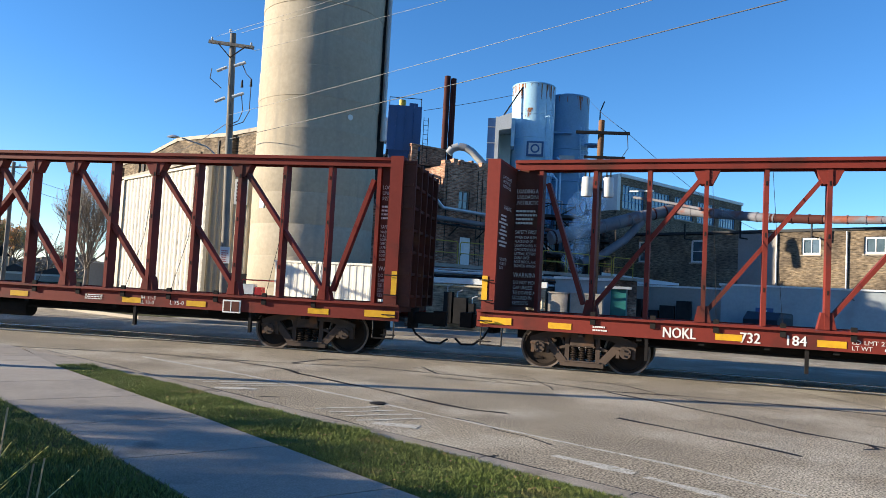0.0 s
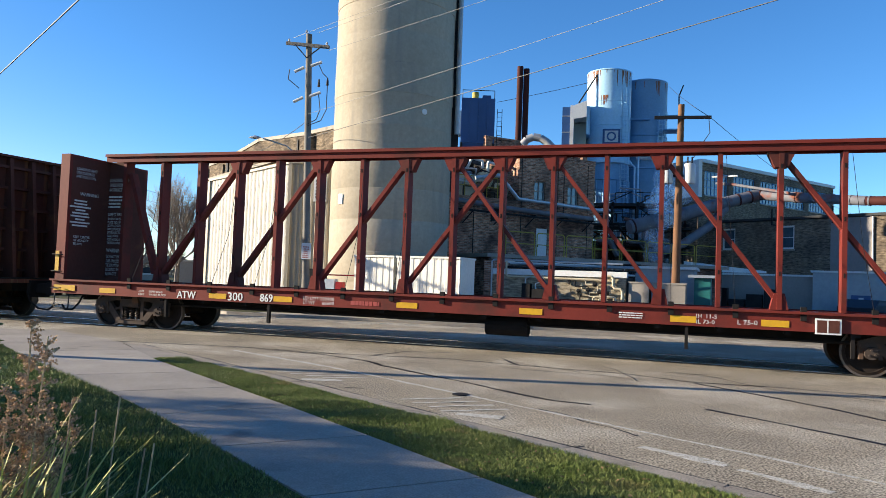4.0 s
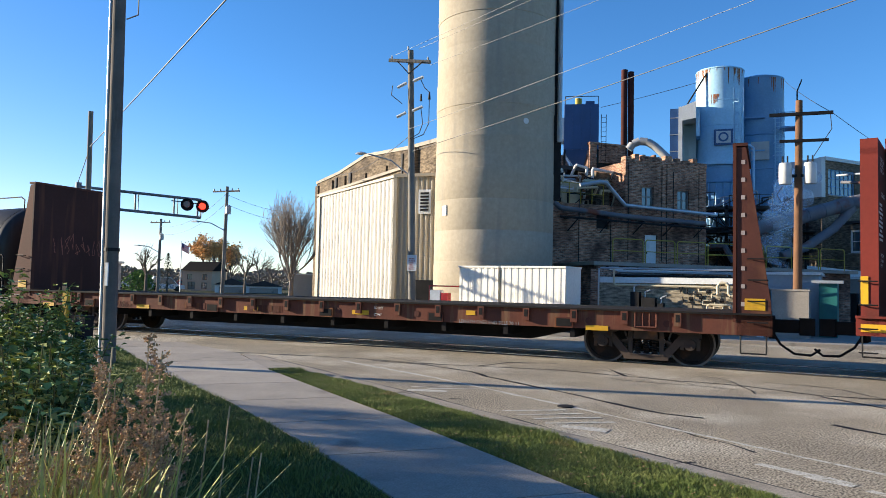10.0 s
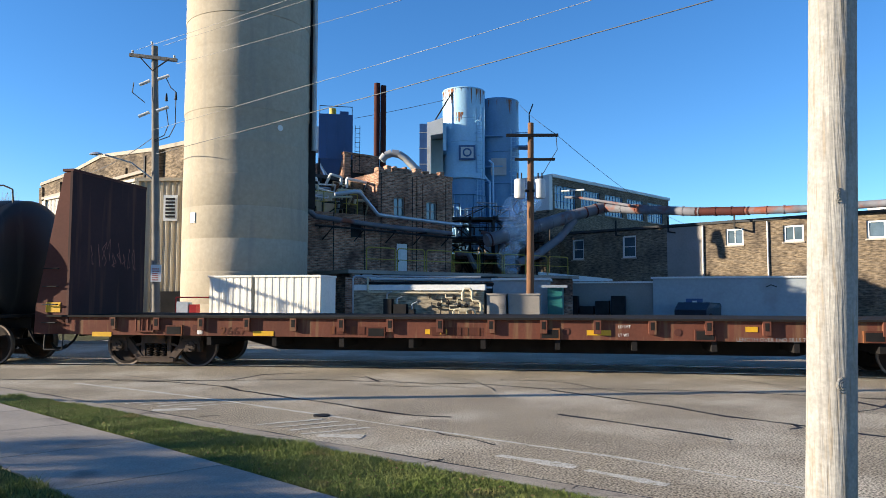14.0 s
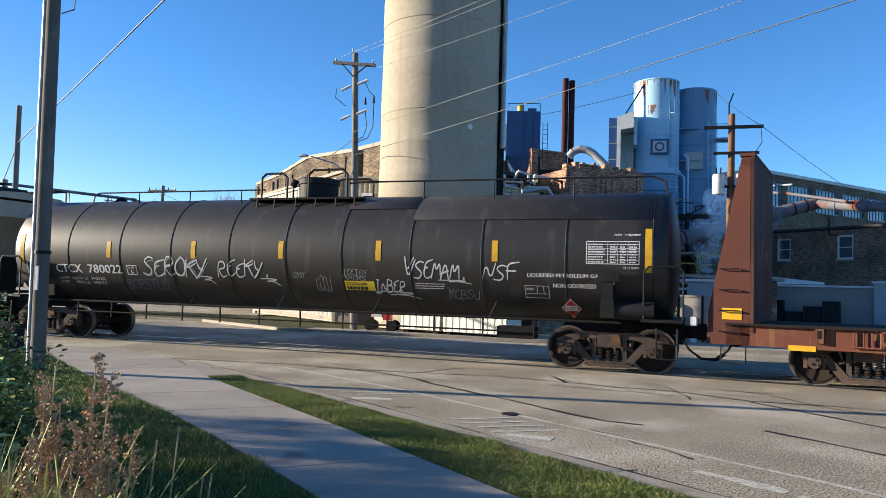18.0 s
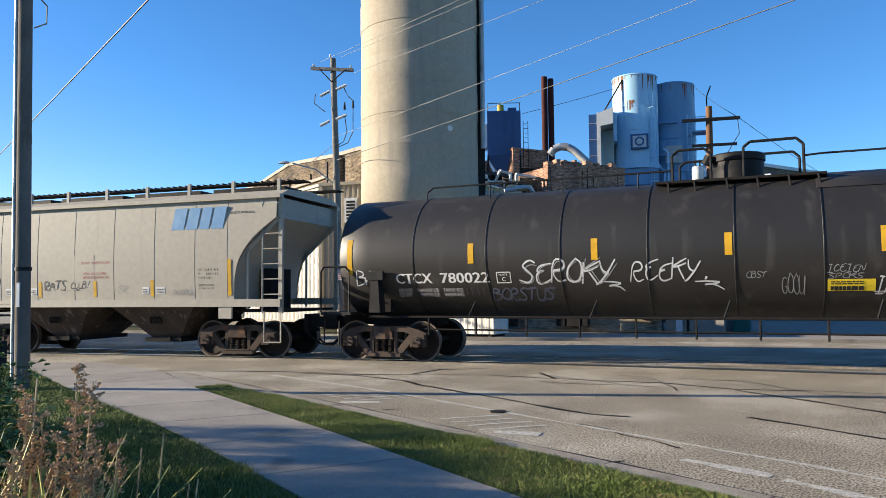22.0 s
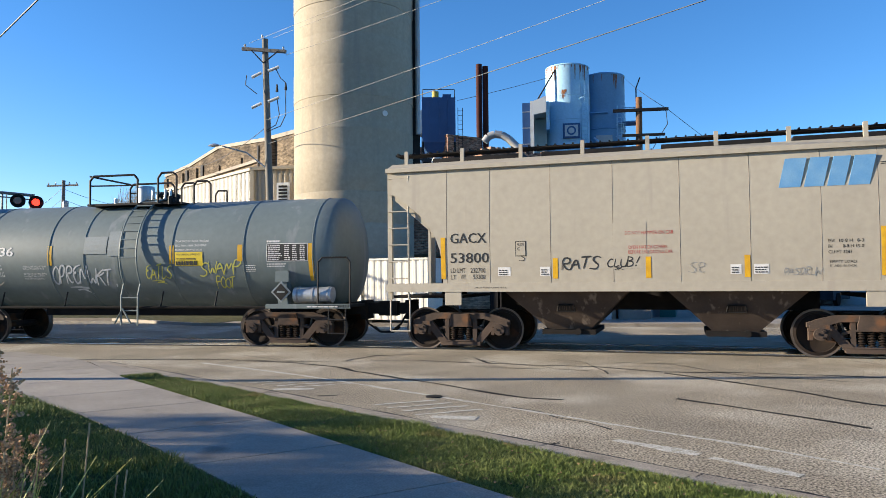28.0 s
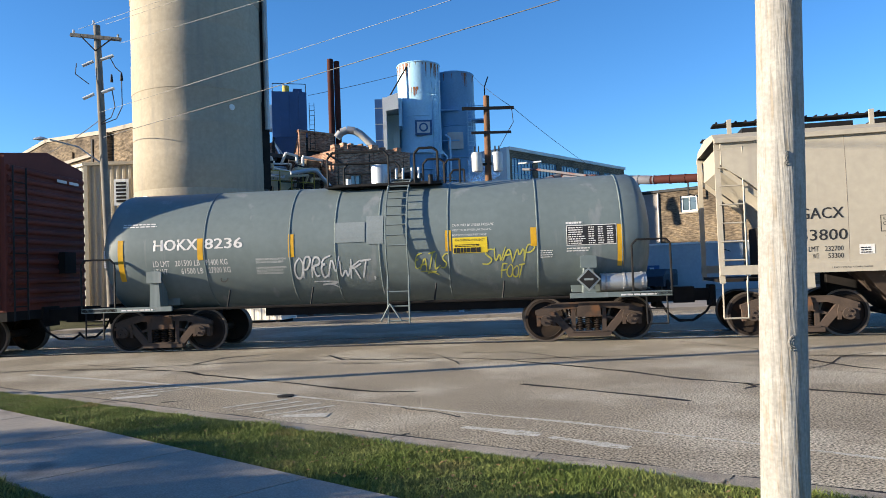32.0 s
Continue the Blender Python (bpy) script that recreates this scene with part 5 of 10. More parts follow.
Geo().bar((-0.95, 7), (1.1, 10), 0.08, -0.03, 0.03).bar((1.1, 7), (-0.95, 10), 0.08, -0.03, 0.03).ob("brace", GALV, bag)
lad = Geo()
for u in (1.3, 1.6):
    lad.tube([(u, -0.1, 9.5), (u, -0.1, 12.5)], 0.02, 5)
for i in range(10):
    lad.tube([(1.3, -0.1, 9.6 + i * 0.3), (1.6, -0.1, 9.6 + i * 0.3)], 0.015, 5)
lad.ob("ladder", DARKSTEEL, bag)
Geo().box(-1.4, 1.5, -0.1, 2.3, 0, 6.2).ob("machine_room", BRICK, bag)
for i in range(7):
    rn = random.Random(i)
    Geo().tube([(-1.5 + rn.uniform(0, 3.4), -0.6, 7.2 + rn.uniform(0, 1)), (-1.2 + rn.uniform(0, 3.4), -0.7, 7.5 + rn.uniform(-0.3, 1.0)), (0.2 + rn.uniform(0, 2.4), -0.8, 6.9 + rn.uniform(0, 0.6))], 0.09, 7).ob("tangled_pipe", WHITEPAINT if i % 2 else GALV, bag)

# twin rusty stack
st = thing("chimney_stack", "twin rusty red-brown steel chimney stack", "chimney", m=Matrix.Translation((-5.35, 51.8, 0)))
Geo().cyl((-0.17, 0, 0), (-0.17, 0, 16.9), 0.22, n=18).ob("flue", STACKRED, st, smooth=True)
Geo().cyl((0.27, 0.1, 0), (0.27, 0.1, 16.75), 0.21, n=18).ob("flue", STACKRED, st, smooth=True)
for z_ in (8.5, 11.4, 14.3):
    Geo().cyl((-0.17, 0, z_), (-0.17, 0, z_ + 0.06), 0.235, n=18).ob("flange", STACKRED, st)
gn = thing("roof_duct", "grey gooseneck roof duct", "duct", m=Matrix.Translation((-3.2, 45.5, 0)))
Geo().tube([(-1.35, 0, 10.1), (-1.1, 0, 10.42), (-0.7, 0, 10.56), (-0.25, 0, 10.5), (0.15, 0, 10.25), (0.95, 0, 9.45), (1.5, 0, 8.6)], 0.24, 12).ob("gooseneck", PIPE, gn, smooth=True)
Geo().bar((-1.0, 9.2), (0.6, 9.5), 0.05, -0.35, -0.3).ob("stay", GALV, gn)

# light-blue twin tanks with ladder cage
def ladder_cage(parent, x, y, z0, z1, material):
    g = Geo()
    for u in (-0.22, 0.22):
        g.tube([(x + u, y, z0), (x + u, y, z1)], 0.035, 5)
    for i in range(int((z1 - z0) / 0.3)):
        g.tube([(x - 0.22, y, z0 + i * 0.3), (x + 0.22, y, z0 + i * 0.3)], 0.022, 4)
    for i in range(int((z1 - z0) / 0.9)):
        zz_ = z0 + 0.6 + i * 0.9
        g.tube([(x + 0.38 * math.cos(t), y - 0.05 - 0.6 * math.sin(t), zz_) for t in (0, 0.8, 1.57, 2.35, 3.14)], 0.018, 4)
    for t in (0.5, 1.57, 2.6):
        g.tube([(x + 0.38 * math.cos(t), y - 0.05 - 0.6 * math.sin(t), z0 + 0.6), (x + 0.38 * math.cos(t), y - 0.05 - 0.6 * math.sin(t), z1)], 0.015, 4)
    return g.ob("ladder_cage", material, parent)


T1 = Vector((0.79, 56.6, 0))
tk = thing("storage_tank", "tall light blue steel tank with rust streaks at the rim", "tank", "twin tanks", m=Matrix.Translation(T1))
Geo().lathe([(0.01, 17.75), (1.2, 17.72), (1.66, 17.6), (1.7, 17.52), (1.66, 17.48), (1.66, 11.0), (1.85, 10.75), (1.85, 10.55), (1.55, 10.5)], 40).ob("shell", BLUEPAINT, tk, smooth=True)
Geo().lathe([(1.62, 10.5), (1.62, 7.0), (1.2, 5.6), (0.5, 3.2)], 32).ob("lower_shell", BLUEDARK, tk, smooth=True)
for i in range(8):
    a = i * math.pi / 4 + 0.3
    Geo().box(-0.08, 0.08, -0.08, 0.08, 0, 8.2, Matrix.Translation((1.6 * math.cos(a), 1.6 * math.sin(a), 0))).ob("leg", BLUEDARK, tk)
for i in range(4):
    a0, a1 = math.pi * (1.0 + i / 4), math.pi * (1.0 + (i + 1) / 4)
    Geo().tube([(1.62 * math.cos(a0), 1.62 * math.sin(a0), 4.6), (1.62 * math.cos(a1), 1.62 * math.sin(a1), 7.4)], 0.05, 5).tube([(1.62 * math.cos(a1), 1.62 * math.sin(a1), 4.6), (1.62 * math.cos(a0), 1.62 * math.sin(a0), 7.4)], 0.05, 5).ob("brace", BLUEDARK, tk)
sg = Geo().box(-0.4, 0.86, -1.86, -1.7, 11.88, 13.0).ob("sign_board", NAVY, tk)
Geo().box(-0.25, 0.71, -1.9, -1.87, 12.02, 12.86).ob("sign_face", GALV, sg)
Geo().lathe([(0.22, 0), (0.34, 0.0)], 20, Matrix.Translation((0.23, -1.91, 12.44)) @ Matrix.Rotation(radians(90), 4, "X")).ob("round_emblem", NAVY, sg)
RUST = mat("rust_stain", (0.3, 0.12, 0.045), (0.22, 0.09, 0.04), 0.9, scale=2)


def rust_runs(parent, r, ztop, a0, a1, n, seed):
    rn = random.Random(seed)
    for i in range(n):
        a, w, L = rn.uniform(a0, a1), rn.uniform(0.008, 0.03), rn.uniform(0.2, 1.3)
        g, rows = Geo(), 6
        for k in range(rows + 1):
            f = k / rows
            ww = w * (1 - f) ** 0.6 + 0.004
            aa = a + rn.uniform(-0.008, 0.008)
            for s_ in (-1, 1):
                g.v.append(((r + 0.006) * math.cos(aa + s_ * ww), (r + 0.006) * math.sin(aa + s_ * ww), ztop - L * f))
        g.f = [(2 * k, 2 * k + 1, 2 * k + 3, 2 * k + 2) for k in range(rows)]
        g.ob("rust_streak", RUST, parent)


for i in range(12):
    a = math.pi * (0.95 + 1.1 * i / 11)
    Geo().tube([(1.66 * math.cos(a), 1.66 * math.sin(a), 7.0), (1.66 * math.cos(a), 1.66 * math.sin(a), 9.25)], 0.055, 5).ob("stiffener", BLUEDARK, tk)
for z_ in (9.3, 8.1, 7.0):
    Geo().lathe([(1.6, z_ - 0.07), (1.74, z_), (1.6, z_ + 0.07)], 32).ob("hoop", BLUEDARK, tk)
for x_, z0, z1 in ((1.95, 5.0, 10.2), (2.2, 5.2, 11.6), (-1.85, 5.0, 8.4), (-0.6, 5.0, 6.6), (0.55, 5.0, 6.4)):
    Geo().tube([(x_, -1.75, z0), (x_, -1.75, z1), (x_ - 0.3, -1.5, z1 + 0.3)], 0.07, 7).ob("riser_pipe", BLUEPAINT, tk)
for z_ in (13.4, 15.2):
    Geo().lathe([(1.655, z_ - 0.03), (1.68, z_), (1.655, z_ + 0.03)], 36).ob("seam_ring", BLUEPAINT, tk)
rust_runs(tk, 1.66, 17.5, 3.3, 5.9, 26, 1)
rust_runs(tk, 1.66, 15.6, 4.35, 4.65, 6, 2)
ladder_cage(tk, 1.22, -1.38, 8.0, 16.0, BLUEPAINT)
Geo().tube([(-0.9, -1.4, 17.2), (-2.2, -1.6, 15.0)], 0.06, 6).ob("stay_pipe", DARKSTEEL, tk)
T2 = Vector((3.6, 58.2, 0))
tk2 = thing("storage_tank", "mid blue steel tank with a rusty rim behind the first", "tank", "twin tanks", m=Matrix.Translation(T2))
Geo().lathe([(0.01, 17.35), (1.2, 17.33), (1.62, 17.2), (1.66, 17.13), (1.62, 17.07), (1.62, 7.0), (1.2, 5.6), (0.5, 3.2)], 40).ob("shell", BLUEDARK, tk2, smooth=True)
rust_runs(tk2, 1.62, 17.05, 3.6, 6.0, 12, 3)
for z_ in (12.9, 10.4):
    Geo().lathe([(1.62, z_ - 0.05), (1.69, z_), (1.62, z_ + 0.05)], 32).ob("hoop", BLUEDARK, tk2)
for i in range(8):
    a = i * math.pi / 4 + 0.3
    Geo().box(-0.08, 0.08, -0.08, 0.08, 0, 8.2, Matrix.Translation((1.6 * math.cos(a), 1.6 * math.sin(a), 0))).ob("leg", BLUEDARK, tk2)
Geo().box(-0.7, 0.5, -1.9, -1.62, 11.0, 12.3).ob("control_box", PIPE, tk2)
ladder_cage(tk2, 1.15, -1.5, 8.0, 14.6, BLUEPAINT)
Geo().box(1.2, 2.4, -2.0, -0.6, 13.2, 13.3).ob("landing", BLUEDARK, tk2)
Geo().tube([(1.2, -2.0, 13.3), (1.2, -2.0, 14.3), (2.4, -2.0, 14.3), (2.4, -2.0, 13.3)], 0.03, 5).tube([(2.4, -2, 14.3), (2.4, -0.6, 14.3)], 0.03, 5).ob("landing_rail", BLUEDARK, tk2)
Geo().tube([(2.3, -1.8, 3), (2.3, -1.8, 15.8), (2.6, -1.8, 16.6)], 0.05, 5).ob("vent_mast", DARKSTEEL, tk2)
for z_ in (14.0, 11.6):
    Geo().box(-1.3, 0.2, -2.0, -1.6, z_, z_ + 0.1).ob("cross_walk", BLUEDARK, tk2)
# dark steelwork, decks and vessels round the feet of the tanks
GRIMESTEEL = mat("grimy_process_steel", (0.06, 0.055, 0.052), (0.035, 0.033, 0.034), 0.7, 0.2, scale=2, c3=(0.12, 0.06, 0.04), c3at=0.64, c3scale=0.9, spec=0.12)
sw = thing("process_steelwork", "dark steel frame with decks and pipes under the tanks", "steel frame", m=Matrix.Translation((2.1, 53.6, 0)))
rn = random.Random(41)
for x_ in (-2.6, -0.9, 0.8, 2.5, 4.0):
    for y_ in (-0.9, 0.9):
        Geo().box(x_ - 0.08, x_ + 0.08, y_ - 0.08, y_ + 0.08, 0, 7.4 if x_ < 3 else 6.2).ob("column", GRIMESTEEL, sw)
for z_, x0_, x1_ in ((4.4, -2.9, 4.3), (5.7, -2.9, 4.3), (7.1, -2.9, 2.8)):
    for y_ in (-0.98, 0.82):
        Geo().box(x0_, x1_, y_, y_ + 0.14, z_, z_ + 0.2).ob("girder", GRIMESTEEL, sw)
    Geo().box(x0_ + 0.1, x1_ - 0.1, -0.83, 0.81, z_ + 0.1, z_ + 0.14).ob("deck", GRIMESTEEL, sw)
for x0_, x1_, z0_, z1_ in ((-2.6, -0.9, 4.5, 5.8), (-0.9, 0.8, 5.8, 4.5), (0.8, 2.5, 4.5, 5.8), (-2.6, -0.9, 7.1, 5.8), (0.8, 2.5, 7.1, 5.8), (2.5, 4.0, 5.8, 4.5), (-0.9, 0.8, 2.4, 4.4), (2.5, 0.8, 2.4, 4.4)):
    Geo().tube([(x0_, -0.92, z0_), (x1_, -0.92, z1_)], 0.05, 5).ob("brace", GRIMESTEEL, sw)
for i in range(26):
    x_, y_, z_ = rn.uniform(-2.7, 3.8), rn.uniform(-1.15, 0.5), rn.choice((4.6, 5.9, 7.3)) + rn.uniform(0, 0.25)
    k = rn.random()
    if k < 0.4:
        L_ = rn.uniform(0.5, 1.5)
        Geo().tube([(x_, y_, z_), (x_, y_, z_ + L_ * 0.6), (x_ + rn.choice((-1, 1)) * L_, y_, z_ + L_ * 0.6 + 0.1), (x_ + rn.choice((-1, 1)) * L_, y_ - 0.1, z_ - 0.3)], rn.uniform(0.035, 0.08), 7).ob("process_pipe", GRIMESTEEL if rn.random() < 0.6 else PIPE, sw)
    elif k < 0.7:
        r_, L_ = rn.uniform(0.14, 0.3), rn.uniform(0.4, 0.9)
        Geo().lathe([(0.01, 0), (r_, 0.08), (r_, L_), (r_ * 0.5, L_ + 0.15), (0.06, L_ + 0.2), (0.06, L_ + 0.45)], 12, Matrix.Translation((x_, y_, z_ - 0.1))).ob("vessel", GRIMESTEEL if rn.random() < 0.5 else BLUEDARK, sw, smooth=True)
    else:
        Geo().tube([(x_ - 0.6, -0.95, z_ - 0.1), (x_ - 0.6, -0.95, z_ + 0.75), (x_ + 0.6, -0.95, z_ + 0.75), (x_ + 0.6, -0.95, z_ - 0.1)], 0.022, 5).ob("deck_rail", GRIMESTEEL, sw)
# louvred housing beside the tanks
lh = thing("louvre_tower", "pale louvred box tower with a dark side", "cooling tower", m=Matrix.Translation((-2.56, 54.0, 0)))
Geo().box(0, 0.57, 0.1, 2.4, 9.0, 14.5).ob("dark_side", NAVY, lh)
for z_ in (10.2, 11.4, 12.6, 13.8):
    Geo().box(-0.02, 0.57, 0.07, 0.1, z_, z_ + 0.06).ob("seam", PIPE, lh)
Geo().box(0.58, 0.84, 0.0, 2.4, 9.0, 14.6).ob("white_panel", WHITEPAINT, lh)
Geo().prism([(0.841, 13.6), (1.75, 13.75), (1.75, 14.95), (0.841, 14.62)], 0.0, 2.4).ob("head_panel", WHITEPAINT, lh)
Geo().box(0.841, 1.75, 1.5, 2.4, 9.0, 13.59).ob("recess_panel", PALEGREEN, lh)
Geo().box(1.2, 1.26, 1.4, 1.499, 9.0, 13.6).ob("recess_rib", PALEGREEN, lh)
Geo().prism([(0.841, 9.0), (1.75, 9.0), (1.75, 10.6), (0.841, 10.3)], 0.0, 1.4).ob("foot_panel", WHITEPAINT, lh)
Geo().box(1.751, 2.0, 0.3, 2.0, 12.5, 14.6).ob("duct_link", BLUEPAINT, lh)
# process steelwork under and between the tanks
ps = thing("process_steelwork", "tangle of dark process pipes and platforms", "pipework", m=Matrix.Translation((2.0, 51.5, 0)))
for i in range(9):
    Geo().box(-2.2 + i * 0.75, -2.12 + i * 0.75, -0.06, 0.06, 0, 6.2 if i % 2 else 5.0).ob("column", DARKSTEEL, ps)
for z_ in (2.9, 4.2, 5.4):
    Geo().box(-2.4, 4.4, -0.4, 1.6, z_, z_ + 0.1).ob("floor_grating", DARKSTEEL, ps)
    Geo().tube([(-2.4, -0.4, z_ + 1.0), (4.4, -0.4, z_ + 1.0)], 0.03, 5).ob("hand_rail", YELLOWRAIL if z_ < 3 else DARKSTEEL, ps)
rn = random.Random(11)
for i in range(16):
    x0 = rn.uniform(-2.4, 3.6)
    z0 = rn.uniform(2.2, 6.2)
    Geo().tube([(x0, -0.5, z0), (x0 + rn.uniform(0.5, 2), -0.5, z0 + rn.uniform(-0.2, 0.2)), (x0 + rn.uniform(1, 2.2), -0.5, z0 - rn.uniform(0.4, 1.8))], rn.uniform(0.05, 0.2), 8).ob("process_pipe", rn.choice((DARKSTEEL, DARKSTEEL, BLUEDARK, DUCT)), ps)
for i in range(14):
    x0, z0 = rn.uniform(-2.4, 4.0), rn.choice((2.9, 4.2, 5.4))
    Geo().tube([(x0, 0.2, z0), (x0 + rn.choice((-0.8, 0.8)), 0.2, z0 + 1.25)], 0.035, 5).ob("lattice_brace", DARKSTEEL, ps)
Geo().box(-2.4, 4.4, 1.7, 1.9, 0, 4.6).ob("back_wall", BRICK, ps)

# upper works with steel-framed windows (recedes along the grid)
SF = frame_at((7.6, 56.0), 47)
saw = thing("upper_works", "long brick upper storey with blue steel-framed windows", "building", m=SF)
SH = [(0.3 + i * 3.65, 3.2 + i * 3.65, 8.4, 10.2) for i in range(5)]
wall_holes(0, 19, 0, 10.75, 0.4, SH).ob("upper_wall", MIXBRICK, saw)
Geo().box(-0.1, 19.1, -0.12, 0.5, 10.751, 11.0).ob("roof_edge", WHITEPAINT, saw)
Geo().box(0, 19, 0.41, 9, 10.4, 10.5).ob("upper_roof", ROOFING, saw)
Geo().box(-0.42, -0.01, -0.02, 9, 8.2, 10.9).ob("white_gable", WHITEPAINT, saw)
Geo().box(-0.42, -0.01, -0.02, 9, 0, 8.19).ob("gable_base", MIXBRICK, saw)
for h in SH:
    window(saw, *h, 6, 3, BLUEDARK, bar=0.045, frame_w=0.06)

# street-front brick building on the right
BF = frame_at((11.2, 54.0), -43)
rb = thing("brick_building", "two-storey weathered brick building along the street", "building", m=BF)
RH = [(-2.9, -1.85, 4.36, 5.9), (1.4, 2.5, 4.36, 5.95), (9.0, 10.15, 4.9, 5.98), (12.6, 13.8, 4.95, 5.97), (17.2, 18.2, 4.9, 5.95), (22.6, 23.5, 4.85, 5.9), (26.4, 27.35, 4.85, 5.87), (29.6, 30.5, 4.9, 5.92), (33.0, 34.0, 4.9, 5.92),
      (26.0, 27.3, 1.1, 2.5), (32.0, 33.3, 1.1, 2.5), (37, 38, 4.9, 5.92)]
wall_holes(-5, 7.2, 0, 6.3, 0.4, RH[:2]).ob("brick_wall", MIXBRICK, rb)
wall_holes(7.25, 46, 0, 6.35, 0.4, RH[2:]).ob("tan_brick_wall", TANBRICK, rb)
Geo().box(4.9, 7.45, -0.03, -0.005, 2.6, 6.3).ob("painted_panel", BROWNGREY, rb)
Geo().box(-5.1, 46, -0.12, 0.5, 6.351, 6.52).ob("parapet_cap", ROOFING, rb)
Geo().box(-5, 46, 0.41, 12, 5.9, 6.0).ob("brick_roof", ROOFING, rb)
for i, h in enumerate(RH):
    window(rb, *h, 2 if i in (2, 3, 6, 7) else 1, 2 if i < 2 or i in (9, 10) else 1, WHITEPAINT, frame_w=0.12)
for u in (7.5, 11.7, 24.2, 31.4):
    Geo().tube([(u, -0.1, 2.5), (u, -0.1, 6.3)], 0.06, 6).ob("downpipe", PIPE, rb)
Geo().box(28.8, 30.1, -0.06, -0.01, 0, 2.3).ob("white_door", WHITEPAINT, rb)
Geo().cyl((17.5, 3.0, 6.0), (17.5, 3.0, 7.2), 0.9, n=20).ob("roof_vent", WHITEPAINT, rb)
# low white shed in front, with a pale door recess, and the parked dark car
low = thing("low_shed", "low pale shed with a flat roof before the brick building", "shed", m=frame_at((6.3, 44.5), -18))
Geo().box(-1.6, 5.6, 0, 5, 0, 2.35).ob("grey_wall", BROWNGREY, low)
Geo().prism([(-1.3, 2.5), (3.2, 2.5), (3.2, 2.62), (-1.3, 3.1)], 0.6, 0.8).ob("sloped_fascia", WHITEPAINT, low)
Geo().box(-1.7, 5.7, -0.1, 5, 2.351, 2.45).ob("low_roof", WHITEPAINT, low)
Geo().box(5.61, 14.2, -0.35, 4.6, 0, 2.6).ob("white_wall", BLUEGREYWALL, low)
Geo().box(5.5, 14.3, -0.45, 4.7, 2.601, 2.7).ob("white_roof", WHITEPAINT, low)
Geo().box(7.4, 8.3, -0.38, -0.36, 0.85, 1.45).ob("dark_window", NAVY, low)
Geo().box(7.75, 7.98, -0.4, -0.385, 1.05, 1.33).ob("sign", WHITEPAINT, low)
Geo().tube([(11.6, -0.42, 2.1), (11.85, -0.42, 2.22), (12.15, -0.42, 2.1)], 0.025, 5).ob("lamp_arm", DARKSTEEL, low)
for i in range(6):
    Geo().box(-1.2 + i * 0.9, -0.4 + i * 0.9, -1.2, -0.5, 0, 1.0 + 0.3 * (i % 3)).ob("stored_crate", DARKSTEEL, low)
# big roof duct crossing
du = thing("overhead_duct", "long grey overhead duct with rusty bands", "duct")
pts = [(0.5, -1, 8.03), (4.1, -1, 7.55), (7.5, -1, 7.16), (10.7, -1, 6.95), (13.9, -1, 6.8), (30, -1, 6.65)]
pts = [Vector((2.2, 49.0, 5.3)), Vector((5.62, 50.5, 6.36)), Vector((8.4, 52.0, 7.3))] + [BF @ Vector(p) for p in pts]
RAD = (0.46, 0.44, 0.4, 0.34, 0.3, 0.28, 0.24, 0.22)
for i, (a, b) in enumerate(zip(pts[:-1], pts[1:])):
    Geo().cyl(a, b, RAD[i], n=16).ob("duct_run", STACKRED if i == 5 else DUCT, du, smooth=True)
    m_ = Vector(a).lerp(Vector(b), 0.05)
    for k in (0.05, 0.4, 0.72):
        m_ = Vector(a).lerp(Vector(b), k)
        Geo().cyl(m_, m_ + (Vector(b) - Vector(a)).normalized() * 0.1, RAD[i] + 0.03, n=16).ob("flange", STACKRED if (i + int(k * 10)) % 3 == 0 else DUCT, du)
for u in (1.5, 5.5, 10):
    Geo().box(u - 0.04, u + 0.04, -1.05, -0.95, 5.9, 7.0, BF).box(u - 0.04, u + 0.04, -0.95, 0.0, 5.9, 5.98, BF).ob("support", DARKSTEEL, du)
Geo().tube([(4.31, 49.5, 3.8), (5.75, 50.2, 4.42), (7.46, 51.3, 5.66), (8.6, 52.0, 7.0)], 0.28, 12).ob("branch_duct", DUCT, du, smooth=True)
Geo().tube([BF @ Vector(p) for p in ((-2.4, -1.6, 9.0), (-1.0, -1.6, 8.8), (3.0, -1.6, 7.9))], 0.1, 8).ob("thin_pipe", DUCT, du)
Geo().tube([BF @ Vector(p) for p in ((-2.6, -1.8, 9.45), (-0.6, -1.8, 9.35))], 0.07, 8).ob("thin_pipe", GALV, du)


# ---- the train ----
CACHE = {}


def shared(key, build, material, smooth=False):
    if key not in CACHE:
        g = Geo()
        build(g)
        CACHE[key] = g.mesh(key, material, smooth)
    return CACHE[key]


def put(name, key, build, material, parent, m=None, smooth=False, label=""):
    o = new(name, shared(key, build, material, smooth))
    o.parent = parent
    if m:
        o.matrix_local = m
    if label:
        o["label"] = label
    return o


WR, AX, GA = 0.445, 0.866, 0.72
ROLLERS = []


